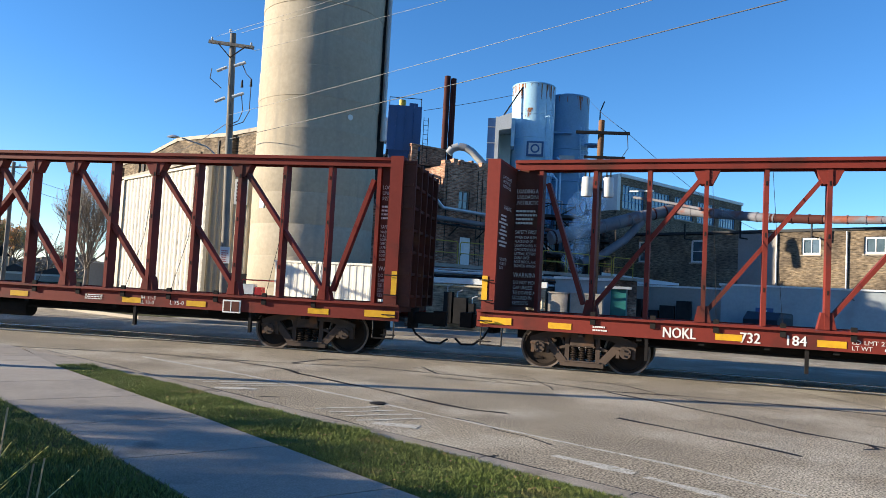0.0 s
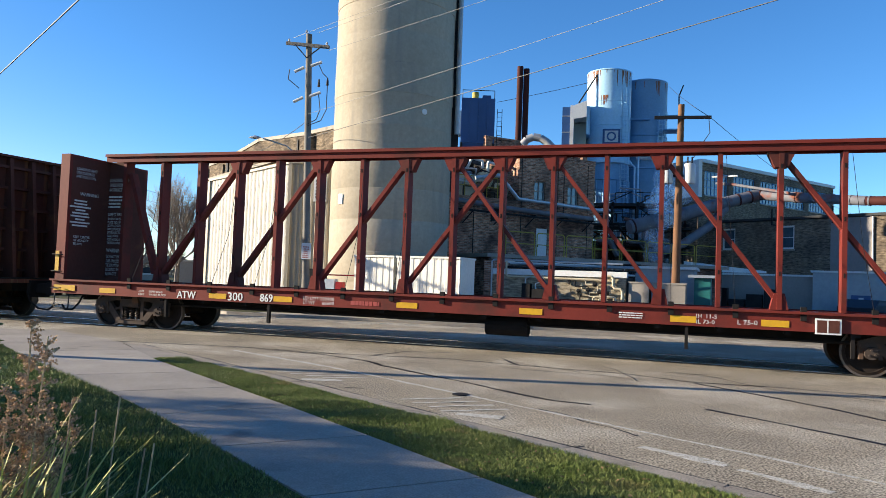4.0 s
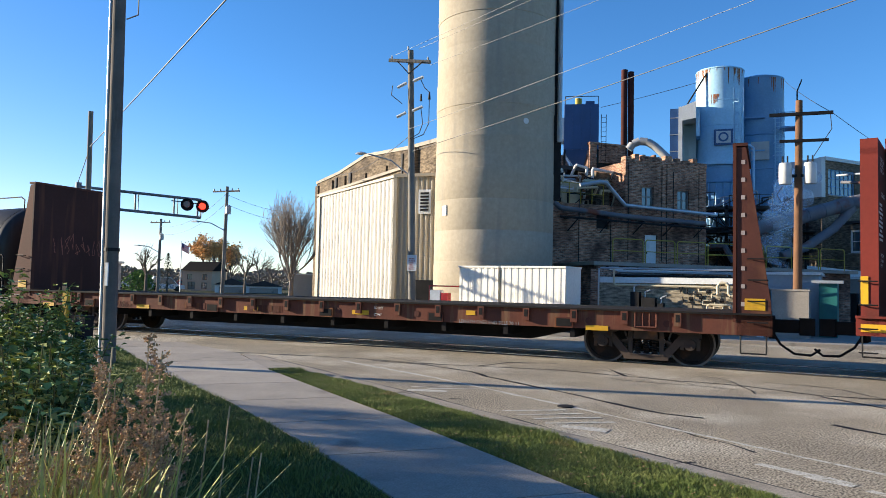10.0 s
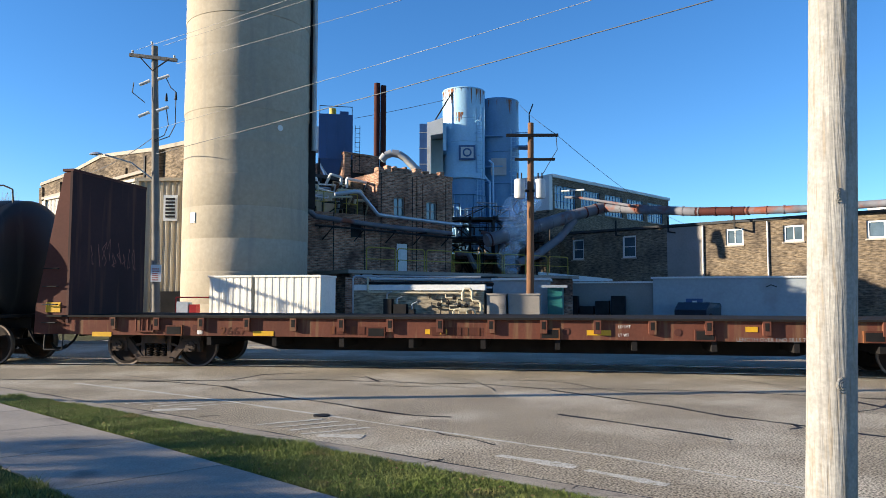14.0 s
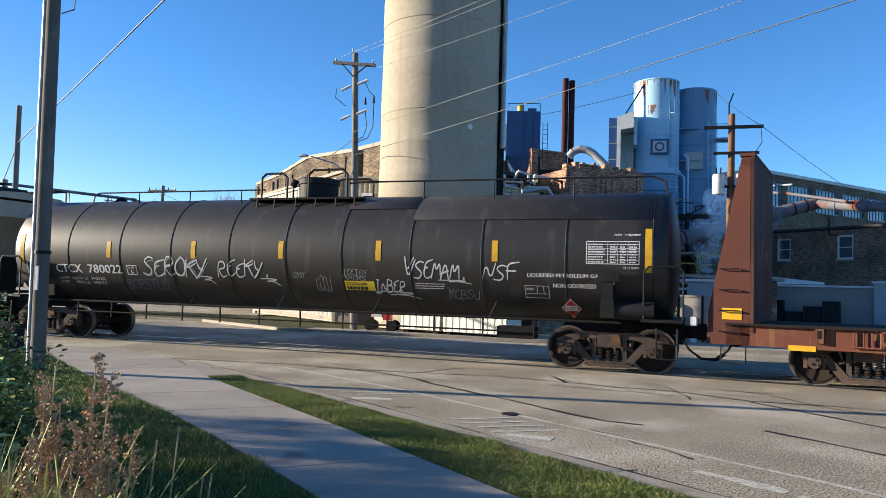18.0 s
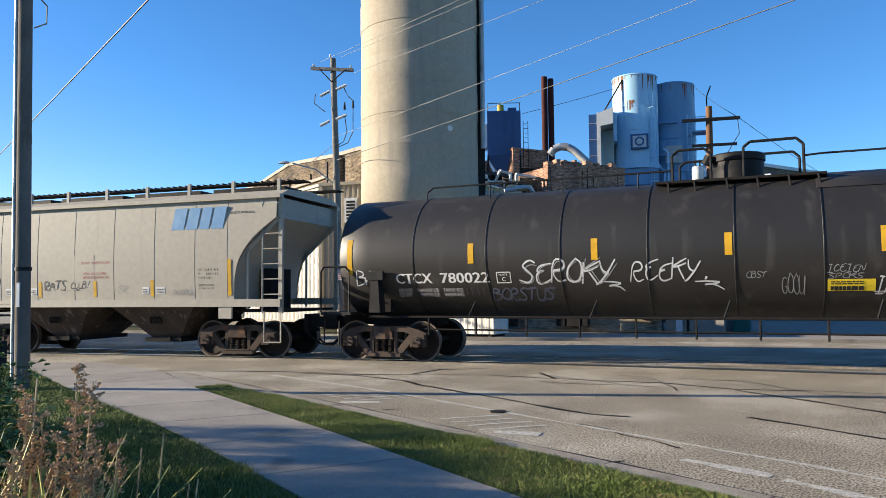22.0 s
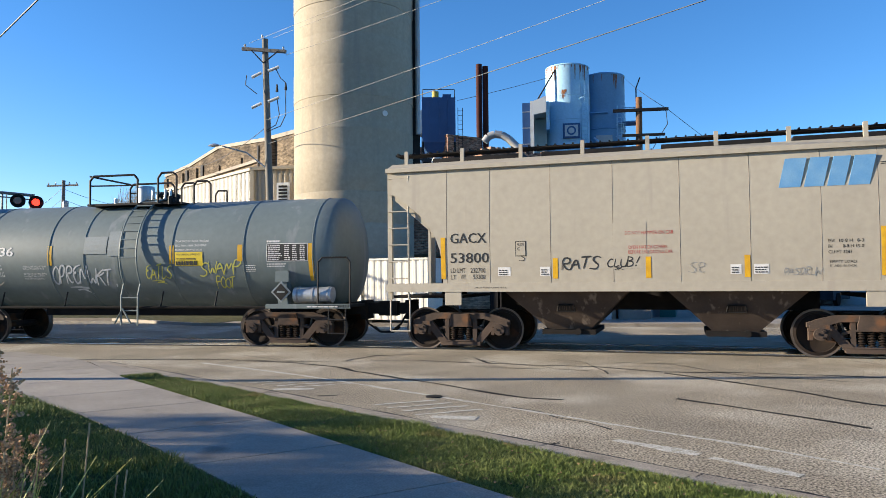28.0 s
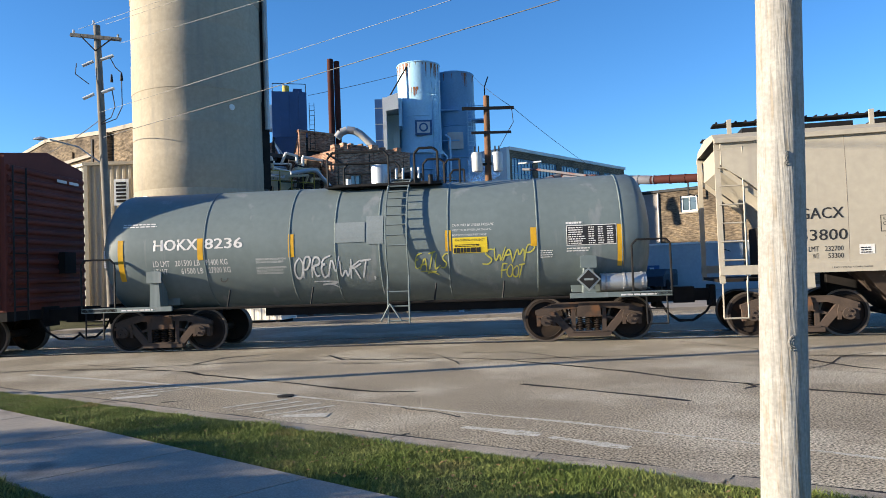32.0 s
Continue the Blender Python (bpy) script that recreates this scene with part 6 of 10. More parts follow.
def b_frame(g):
    """One side frame: arched top member that falls to the pedestals, sloping legs, columns, spring seat and bearing boxes."""
    a, b = -0.07, 0.06
    g.prism([(-1.08, 0.57), (-0.74, 0.6), (-0.52, 0.67), (0.52, 0.67), (0.74, 0.6), (1.08, 0.57), (1.08, 0.65), (0.86, 0.73), (0.6, 0.8), (-0.6, 0.8), (-0.86, 0.73), (-1.08, 0.65)], a, b)
    for s in (-1, 1):
        g.bar((s * 0.76, 0.62), (s * 0.36, 0.16), 0.15, a + 0.008, b - 0.008)
        g.bar((s * 0.31, 0.18), (s * 0.31, 0.68), 0.09, a + 0.02, b - 0.02)
        g.bar((s * 0.5, 0.45), (s * 0.31, 0.5), 0.05, a + 0.03, b - 0.03)
        g.box(s * AX - 0.17, s * AX + 0.17, a - 0.02, b, 0.53, 0.62)
        g.box(s * AX - 0.19, s * AX - 0.12, a - 0.01, b, 0.33, 0.56)
        g.box(s * AX + 0.12, s * AX + 0.19, a - 0.01, b, 0.33, 0.56)
        g.box(s * AX - 0.2, s * AX + 0.2, a - 0.05, a - 0.02, 0.5, 0.55)
    g.box(-0.44, 0.44, a - 0.015, b + 0.005, 0.1, 0.19)
    g.box(-0.36, 0.36, a - 0.03, a - 0.002, 0.19, 0.215)
    g.box(-0.27, 0.27, a - 0.04, a - 0.01, 0.5, 0.53)
    g.box(-0.03, 0.03, a - 0.035, a - 0.012, 0.535, 0.66)


def b_bolster(g):
    g.prism([(-0.24, 0.5), (0.24, 0.5), (0.24, 0.62), (0.2, 0.78), (-0.2, 0.78), (-0.24, 0.62)], -1.08, 1.08)


def b_beam(g):
    g.box(-0.05, 0.05, -0.85, 0.85, 0.36, 0.5)


def b_spring(g):
    p = []
    for i in range(29):
        z = 0.22 + 0.28 * i / 28
        p.append((0.062 + 0.02 * math.sin(i / 28 * 2 * math.pi * 6), z))
    g.lathe([(0.02, 0.22)] + p + [(0.02, 0.5)], 10)


def b_wheel(g):
    m = Matrix.Rotation(radians(90), 4, "X")
    for s in (-1, 1):
        prof = [(0.09, -0.1), (0.13, -0.1), (0.14, -0.05), (0.36, -0.015), (0.375, -0.06), (WR - 0.02, -0.065)]
        prof = [(r, s * z) for r, z in prof]
        g.lathe(prof, 40, Matrix.Translation((0, s * -GA, 0)) @ m)
        prof = [(WR - 0.02, 0.06), (0.37, 0.07), (0.36, 0.03), (0.14, -0.01), (0.09, 0.03)]
        g.lathe([(r, s * z) for r, z in prof], 40, Matrix.Translation((0, s * -GA, 0)) @ m)
    g.cyl((0, -1.06, 0), (0, 1.06, 0), 0.085, n=14)


def b_tread(g):
    m = Matrix.Rotation(radians(90), 4, "X")
    for s in (-1, 1):
        g.lathe([(r, s * z) for r, z in [(WR - 0.02, -0.066), (WR - 0.002, -0.06), (WR, 0.0), (WR + 0.004, 0.03), (WR + 0.02, 0.045), (WR + 0.02, 0.065), (WR - 0.02, 0.061)]], 40, Matrix.Translation((0, s * -GA, 0)) @ m)


def b_cap(g):
    g.cyl((0, -1.13, 0), (0, -1.03, 0), 0.115, n=16)
    g.cyl((0, 1.03, 0), (0, 1.13, 0), 0.115, n=16)
    for i in range(3):
        a = i * 2.094
        for y0, y1 in ((-1.16, -1.13), (1.13, 1.16)):
            g.cyl((0.06 * math.cos(a), y0, 0.06 * math.sin(a)), (0.06 * math.cos(a), y1, 0.06 * math.sin(a)), 0.022, n=6)


def bogie(car, x):
    b = put("bogie", "bolster", b_bolster, TRUCKSTEEL, car, Matrix.Translation((x, 0, 0)), label="grimy cast steel three-piece bogie")
    for y in (-0.97, 0.97):
        put("side_frame", "side_frame", b_frame, TRUCKSTEEL, b, Matrix.Translation((0, y, 0)))
        for u in (-0.17, 0.0, 0.17):
            put("spring", "spring", b_spring, WHEELSTEEL, b, Matrix.Translation((u, y, 0)), True)
    for u in (-0.42, 0.42):
        put("brake_beam", "brake_beam", b_beam, TRUCKSTEEL, b, Matrix.Translation((u, 0, 0)))
    for s in (-1, 1):
        w = new("wheelset", WHEELMESH)
        w.parent = b
        w.matrix_local = Matrix.Translation((s * AX, 0, WR))
        ROLLERS.append((w, s * AX))
    return b


def wheel_mesh():
    """One mesh: plate, polished tread and bearing caps, each with its own material."""
    me = bpy.data.meshes.new("wheelset")
    v, f, mi = [], [], []
    for k, bl in enumerate((b_wheel, b_tread, b_cap)):
        g = Geo()
        bl(g)
        n = len(v)
        v += g.v
        f += [tuple(i + n for i in q) for q in g.f]
        mi += [k] * len(g.f)
    me.from_pydata(v, [], f)
    for m_ in (WHEELSTEEL, TREAD, TRUCKSTEEL):
        me.materials.append(m_)
    me.polygons.foreach_set("material_index", mi)
    me.shade_smooth()
    me.set_sharp_from_angle(angle=radians(40))
    return me


WHEELMESH = wheel_mesh()


def coupler(car, x, s):
    """Draft gear at an end (s: +1 to the right) with knuckle and hanging air hose."""
    g = Geo().box(min(x, x + s * 0.5), max(x, x + s * 0.5), -0.12, 0.12, 0.72, 0.98)
    g.box(min(x + s * 0.5, x + s * 0.78), max(x + s * 0.5, x + s * 0.78), -0.17, 0.1, 0.68, 1.02)
    g.box(x - 0.06, x + 0.06, -0.3, 0.3, 0.6, 1.05)
    g.ob("coupler", UNDER, car)
    pts = [(x, -0.35, 0.75), (x + s * 0.15, -0.35, 0.5), (x + s * 0.4, -0.3, 0.32), (x + s * 0.7, -0.25, 0.3), (x + s * 0.86, -0.2, 0.42)]
    Geo().tube(pts, 0.025, 6).ob("air_hose", UNDER, car)


CARS = []


def car(name, centre, half_span, label, category="freight car"):
    c = thing(name, label, category, "cars of the train")
    CARS.append((c, centre, half_span))
    for s in (-1, 1):
        bogie(c, s * half_span)
    return c


def flat(y):
    return lambda x, z: y


def centerbeam(centre, half_span, L, paint, marks_fn, label):
    c = car("centerbeam_car", centre, half_span, label)
    h = L / 2
    zt, zd = 4.5, 1.1
    # deck and side sill
    Geo().box(-h, h, -1.4, 1.4, zd - 0.12, zd).ob("deck", OXIDE, c)
    Geo().prism([(-1.42, 0.79), (-1.37, 0.79), (-1.37, zd + 0.001), (-1.42, zd + 0.001)], -h, h, Matrix.Rotation(radians(90), 4, "Z") @ Matrix.Diagonal((1, -1, 1, 1))).ob("side_sill", paint, c)
    Geo().box(-h, h, -1.5, -1.36, zd + 0.002, zd + 0.045).ob("sill_cap", paint, c)
    Geo().box(-h, h, 1.36, 1.42, 0.79, zd + 0.03).ob("side_sill", paint, c)
    Geo().box(-h + 0.6, h - 0.6, -0.25, 0.25, 0.55, zd - 0.13).ob("centre_sill", UNDER, c)
    xs = [-8.55 + 1.14 * i for i in range(16)]
    for x in xs:
        Geo().box(x - 0.05, x + 0.05, -1.35, 1.35, 0.72, zd - 0.121).ob("cross_bearer", UNDER, c)
    # centre beam: top chord, posts, diagonals, gussets
    ends = Matrix.Rotation(radians(90), 4, "Z")
    Geo().prism([(-0.26, zt), (-0.26, zt - 0.07), (-0.2, zt - 0.07), (-0.2, zt - 0.21), (-0.17, zt - 0.21), (-0.17, zt - 0.071), (0.17, zt - 0.071), (0.17, zt - 0.21), (0.2, zt - 0.21), (0.2, zt - 0.07), (0.26, zt - 0.07), (0.26, zt)], -h + 0.37, h - 0.37, ends).ob("top_chord", paint, c)
    Geo().box(-h + 0.37, h - 0.37, -0.12, 0.12, zd + 0.001, zd + 0.03).ob("bottom_chord", paint, c)
    for i, x in enumerate(xs):
        p = Geo().box(x - 0.045, x + 0.045, -0.16, 0.16, zd + 0.03, zt - 0.21).ob("post", paint, c)
        for z in (1.8, 2.9, 3.95):
            Geo().box(x - 0.014, x + 0.014, -0.166, -0.161, z, z + 0.09).ob("lash_slot", UNDER, p)
        if i % 3 != 1:
            Geo().tube([(x + 0.1, -0.22, zt - 0.25), (x + 0.2, -0.7, 2.4), (x + 0.25, -1.38, zd + 0.05)], 0.006, 4).ob("tie_cable", DARKSTEEL, c)
        Geo().box(x + 0.2, x + 0.3, -1.46, -1.4, zd - 0.12, zd + 0.13).ob("winch", UNDER, c)

    def diag(i, j):
        a, b = (xs[i], zd + 0.16), (xs[j], zt - 0.25)
        w = (Vector(b) - Vector(a)).normalized()
        Geo().bar((a[0] + w.x * 0.1, a[1] + w.y * 0.1), (b[0] - w.x * 0.1, b[1] - w.y * 0.1), 0.085, -0.11, 0.11).ob("diagonal", paint, c)
        Geo().prism([(a[0] - 0.17, zd + 0.031), (a[0] + 0.17, zd + 0.031), (a[0] + 0.1, zd + 0.36), (a[0] - 0.1, zd + 0.36)], -0.14, 0.14).ob("gusset", paint, c)
        Geo().prism([(b[0] - 0.26, zt - 0.215), (b[0] - 0.12, zt - 0.52), (b[0] + 0.12, zt - 0.52), (b[0] + 0.26, zt - 0.215)], -0.141, 0.141).ob("gusset", paint, c)
    for i, j in ((0, 2), (2, 4), (4, 6), (6, 8), (15, 13), (13, 11), (11, 9), (9, 7)):
        diag(i, j)
    for s in (-1, 1):
        Geo().bar((s * 9.6, zt - 0.5), (s * 8.72, zd + 0.25), 0.1, -0.11, 0.11).ob("diagonal", paint, c)
        Geo().box(*sorted((s * 9.7, s * 9.79)), -0.16, 0.16, zd + 0.03, zt - 0.21).ob("post", paint, c)
    # end bulkheads: deep ribbed plates
    zb = 4.27
    for s in (-1, 1):
        x = s * h
        i0 = s * (h - 0.02)
        bx = sorted((x - s * 0.08, x - s * 0.36))
        bk = Geo().box(bx[0], bx[1], -1.42, -1.33, zd - 0.3, zb).ob("bulkhead", paint, c)
        Geo().box(bx[0], bx[1], 1.33, 1.42, zd - 0.3, zb).ob("far_post", paint, bk)
        p0 = sorted((x - s * 0.34, x - s * 0.36))
        Geo().box(p0[0], p0[1], -1.33, 1.33, zd, zb).ob("end_plate", OXIDE, bk)
        Geo().box(bx[0], bx[1], -1.42, 1.42, zb, zb + 0.05).ob("cap", paint, bk)
        for k in range(7):
            z = zd + 0.2 + k * 0.48
            q = sorted((x - s * 0.33, x + s * (0.14 if s > 0 else -0.1)))
            Geo().box(q[0], q[1], -1.32, 1.32, z, z + 0.06).ob("rib", OXIDE, bk)
        for y in (-1.24, -0.62, 0.0, 0.62, 1.24):
            q = sorted((x - s * 0.33, x + s * (0.18 if s > 0 else -0.09)))
            Geo().box(q[0], q[1], y - 0.04, y + 0.04, zd, zb - 0.02).ob("stiffener", OXIDE, bk)
        # the inner face carries lettering too
        if s < 0:
            for body, y0, z0, sz in (("LOADING AND\nUNLOADING\nINSTRUCTION", -1.2, 3.95, 0.1), ("WARNING", -1.05, 3.3, 0.13), ("KEEP CENTER\nOF GRAVITY\nBELOW", -1.2, 2.2, 0.09)):
                vs, fs = letters(body, sz, "LEFT", 1.0)
                Geo().add([(x + 0.372, y0 + a, z0 + b) for a, b in vs], fs).ob("lettering", LETTER, bk)
            for k in range(9):
                w_ = 0.5 + 0.2 * math.sin(k * 2.3)
                Geo().box(x + 0.361, x + 0.366, -1.0 - w_ / 2, -1.0 + w_ / 2, 2.5 + 0.08 * k, 2.54 + 0.08 * k).ob("print_bar", LETTER, bk)
        # centre web next to the bulkhead carries the instructions
        q = sorted((x - s * 0.37, x - s * 0.9))
        Geo().box(q[0], q[1], -0.06, 0.06, zd + 0.12, zt - 0.2).ob("web_plate", OXIDE, c)
        sd = flat(-0.062)
        tx = q[0] + 0.02
        write(c, "lettering", "LOADING AND\nUNLOADING\nINSTRUCTION", tx, 3.78, 0.13, LETTER, sd, wide=0.7)
        bars(c, "small_print", tx, 3.08, 0.5, 0.36, 4, LETTER, sd, 5)
        write(c, "lettering", "SAFETY FIRST", tx, 2.86, 0.12, LETTER, sd, wide=0.7)
        write(c, "lettering", "WHEN CAR IS EMPTY\nPLACE END OF\nDOWN CHAIN IN\nOPPOSITE FLOOR\nLATERAL KEYSLOT,\nCABLE OVER\nPOST HOOK, AND\nTIGHTEN WINCH", tx, 2.75, 0.092, LETTER, sd, wide=0.68)
        write(c, "lettering", "WARNING", tx, 1.88, 0.155, LETTER, sd, wide=0.74)
        write(c, "lettering", "DO NOT MOVE\nCAR UNLESS\nTIE DOWNS ARE\nSECURED IN\nKEYSLOTS", tx, 1.73, 0.115, LETTER, sd, wide=0.7)
        xs_ = flat(-1.43)
        plate(c, "reflector", *sorted((x - s * 0.08, x - s * 0.2)), 1.35, 1.85, REFLECT, xs_)
        plate(c, "reflector", *sorted((x - s * 0.08, x - s * 0.75)), 0.86, 1.0, REFLECT, xs_)
        for k in range(4):
            z = 0.5 + 0.42 * k
            u = x - s * 0.06
            Geo().tube([(u, -1.46, z), (u, -1.52, z), (u - s * 0.28, -1.52, z), (u - s * 0.28, -1.46, z)], 0.014, 5).ob("grab_iron", DARKSTEEL, c)
        Geo().tube([(x - s * 0.1, -1.4, 0.8), (x - s * 0.1, -1.42, 0.42), (x - s * 0.55, -1.42, 0.42), (x - s * 0.55, -1.4, 0.8)], 0.016, 5).ob("sill_step", DARKSTEEL, c)
        coupler(c, x, s)
    for x in (-9.19, -6.03, -4.32, -1.34, 1.32, 4.23, 5.82, 8.68):
        plate(c, "reflector", x, x + 0.47, 0.85, 0.97, REFLECT, flat(-1.423))
    for x in (-h + 3.4, h - 3.4, -h + 6.2, h - 6.2):
        Geo().box(x, x + 0.06, -1.38, -1.3, 0.35, 0.79).ob("post_stub", UNDER, c)
    g = Geo()
    g.tube([(-h + 3, -0.9, 0.62), (h - 3, -0.9, 0.6)], 0.03, 6)
    g.ob("brake_pipe", UNDER, c)
    Geo().cyl((0.5, -0.8, 0.55), (1.4, -0.8, 0.55), 0.2, n=14).ob("air_reservoir", UNDER, c)
    marks_fn(c, h)
    return c


def marks_a(c, h):
    sd = flat(-1.424)
    sign(c, "reporting_mark", "NOKL", -6.97, -6.37, 0.83, 1.03, LETTER, sd, 0.012)
    sign(c, "car_number", "732", -5.6, -5.25, 0.83, 1.02, LETTER, sd, 0.012)
    sign(c, "car_number", "184", -4.81, -4.48, 0.84, 1.02, LETTER, sd, 0.012)
    sign(c, "load_limit", "LD LMT 220400\nLT WT   62300", -3.76, -2.95, 0.83, 1.01, LETTER, sd)
    bars(c, "small_print", -8.3, 0.86, 0.3, 0.13, 2, LETTER, sd, 4)
    sign(c, "lettering", "EMPTY LOAD\n3/8 ADJ. BLOCK", 2.4, 3.0, 0.84, 1.0, LETTER, sd)


def marks_b(c, h):
    sd = flat(-1.424)
    sign(c, "lettering", "JACK\nHERE", -8.02, -7.86, 0.84, 0.96, LETTER, sd)
    sign(c, "lettering", "EMPTY LOAD\n3/8 ADJ. BLOCK", -7.72, -7.22, 0.83, 0.96, LETTER, sd)
    sign(c, "reporting_mark", "ATW", -6.92, -6.39, 0.82, 0.99, LETTER, sd, 0.012)
    sign(c, "car_number", "300", -5.52, -5.12, 0.82, 1.01, LETTER, sd, 0.012)
    sign(c, "car_number", "869", -4.67, -4.34, 0.83, 1.01, LETTER, sd, 0.012)
    sign(c, "load_limit", "LD LMT 225400\nLT WT   60600", -3.57, -2.81, 0.83, 1.0, LETTER, sd)
    bars(c, "small_print", -2.41, 0.86, 0.7, 0.1, 1, REDLETTER, sd, 6, 0.9)
    bars(c, "small_print", 3.28, 0.88, 0.55, 0.13, 3, LETTER, sd, 3, 0.5)
    sign(c, "lettering", "IH  11-5\nIL 73-0", 4.7, 5.06, 0.84, 1.02, LETTER, sd)
    sign(c, "lettering", "L 75-0", 5.42, 5.76, 0.86, 0.95, LETTER, sd)
    fr = Geo().box(6.71, 7.13, -1.46, -1.43, 0.76, 1.04).ob("label_frame", WHITEPAINT, c)
    Geo().box(6.74, 7.1, -1.466, -1.461, 0.79, 1.01).ob("label_face", OXIDE, fr)
    Geo().box(6.9, 6.92, -1.47, -1.467, 0.79, 1.01).ob("label_rule", WHITEPAINT, fr)


def bulkhead_flat(centre, half_span, L):
    c = car("bulkhead_flatcar", centre, half_span, "empty rusty brown bulkhead flatcar with tall end walls")
    h = L / 2
    zd = 1.08
    Geo().box(-h, h, -1.4, 1.4, zd - 0.1, zd).ob("deck", FLATBROWN, c)
    Geo().box(-h, h, -1.5, 1.5, zd + 0.001, zd + 0.04).ob("deck_edge", UNDER, c)
    Geo().box(-h, h, -1.42, -1.38, 0.7, zd - 0.001).ob("side_sill", FLATBROWN, c)
    Geo().box(-h, h, 1.38, 1.42, 0.7, zd - 0.001).ob("side_sill", FLATBROWN, c)
    # fish-belly centre sill
    Geo().prism([(-h + 0.5, 0.75), (-h + 3.6, 0.7), (-h + 5.0, 0.36), (h - 5.0, 0.36), (h - 3.6, 0.7), (h - 0.5, 0.75), (h - 0.5, zd - 0.11), (-h + 0.5, zd - 0.11)], -0.4, 0.4).ob("centre_sill", UNDER, c)
    for i in range(18):
        x = -8.8 + 1.03 * i
        pk = Geo().prism([(x - 0.07, 0.82), (x + 0.07, 0.82), (x + 0.07, zd), (x - 0.07, zd)], -1.5, -1.42).ob("stake_pocket", FLATBROWN, c)
        Geo().box(x - 0.035, x + 0.035, -1.504, -1.5, 0.9, zd - 0.03).ob("pocket_mouth", UNDER, pk)
    for x, z in ((-9.32, 0.66), (-5.59, 0.71), (-1.9, 0.78), (1.3, 0.79), (4.22, 0.88), (6.89, 0.67)):
        plate(c, "reflector", x, x + (0.22 if x == 4.22 else 0.46), z, z + 0.1, REFLECT, flat(-1.423))
    for x in (-7.56, -3.1, 0.4, 3.3, 6.25):
        rb_ = Geo().box(x, x + 0.38, -1.47, -1.42, 0.7, 0.92).ob("ratchet_box", OXIDERUST, c)
        Geo().box(x + 0.03, x + 0.35, -1.474, -1.47, 0.73, 0.89).ob("ratchet_recess", UNDER, rb_)
    for x in (-8.26, 7.89):
        Geo().tube([(x, -1.46, 1.05), (x, -1.46, 0.78), (x + 0.42, -1.46, 0.78), (x + 0.42, -1.46, 1.05)], 0.02, 5).tube([(x + 0.15, -1.46, 1.05), (x + 0.15, -1.46, 0.78)], 0.015, 5).tube([(x + 0.28, -1.46, 1.05), (x + 0.28, -1.46, 0.78)], 0.015, 5).ob("lading_bracket", FLATBROWN, c)
    for x in (-7.9, -6.9, 0.9, 3.0, 6.95, 8.5):
        Geo().cyl((x, -1.43, 0.86), (x, -1.42, 0.86), 0.07, n=14).ob("round_plate", OXIDE, c)
    for i in range(10):
        x = -h + 3.8 + i * (L - 7.6) / 9
        Geo().prism([(x - 0.05, 0.5), (x + 0.05, 0.5), (x + 0.05, zd - 0.1), (x - 0.05, zd - 0.1)], -1.38, 1.38).ob("cross_bearer", UNDER, c)
    sd = flat(-1.424)
    bars(c, "small_print", -6.85, 0.73, 0.12, 0.16, 1, LETTER, sd, 2, 0.9)
    sign(c, "car_number", "2667", -6.33, -5.75, 0.72, 0.89, OXIDERUST, sd, 0.01)
    bars(c, "faded_name", -h + 6.5, 0.76, 1.5, 0.17, 1, OXIDERUST, sd, 4, 0.95)
    bars(c, "faded_name", -h + 8.6, 0.76, 1.3, 0.17, 1, OXIDERUST, sd, 8, 0.95)
    sign(c, "load_limit", "LD LMT\n\nLT WT", 1.9, 2.13, 0.77, 0.99, LETTER, sd)
    sign(c, "load_instruction", "LENGTH OVER END SILLS 70-11", 4.06, 5.44, 0.7, 0.775, SPRAYGREY, sd)
    for s in (-1, 1):
        x = s * h - (0.2 if s < 0 else 0.0)
        zt = 4.3
        # side posts taper outward to the foot
        for y0, y1 in ((-1.42, -1.3), (1.3, 1.42)):
            o_ = 0.16 if s < 0 else 0.0
            pr = [(x - s * 0.62, 0.7), (x + s * o_, 0.7), (x + s * (o_ - 0.02), 1.3), (x - s * 0.46, zt), (x - s * 0.62, zt)]
            Geo().prism(pr if s > 0 else pr[::-1], y0, y1).ob("end_post", OXIDE, c)
        # the left wall's darker plate colour stands for shade on its inner face
        bk = Geo().box(*sorted((x - s * 0.63, x - s * 0.69)), -1.44, 1.44, 0.95, zt + 0.02).ob("bulkhead", OXIDERUST if s > 0 else SHADEPLATE, c, "rusty steel end wall with tally marks" if s > 0 else "steel end wall coloured dark for its shaded face, with faded tags")
        Geo().box(*sorted((x - s * 0.43, x - s * 0.7)), -1.44, 1.44, zt + 0.021, zt + 0.08).ob("cap", OXIDE, bk)
        for k in range(6):
            z = zd + 0.2 + k * 0.55
            Geo().box(*sorted((x - s * 0.62, x - s * 0.5)), -1.29, 1.29, z, z + 0.07).ob("rib", OXIDE, bk)
        for y in (-0.65, 0.0, 0.65):
            Geo().prism([(x - s * 0.62, zd), (x - s * 0.1, zd), (x - s * 0.48, zt), (x - s * 0.62, zt)][::s], y - 0.05, y + 0.05).ob("stiffener", OXIDE, bk)
        for k in range(9 if s > 0 else 0):
            z = 1.25 + k * 0.34
            Geo().box(*sorted((x - s * 0.545, x - s * 0.475)), -1.427, -1.421, z, z + 0.08).ob("post_slot", SLOTGREY, c)
        plate(c, "reflector", *sorted((x - s * 0.12, x - s * 0.48)), 1.18, 1.4, REFLECT, sd)
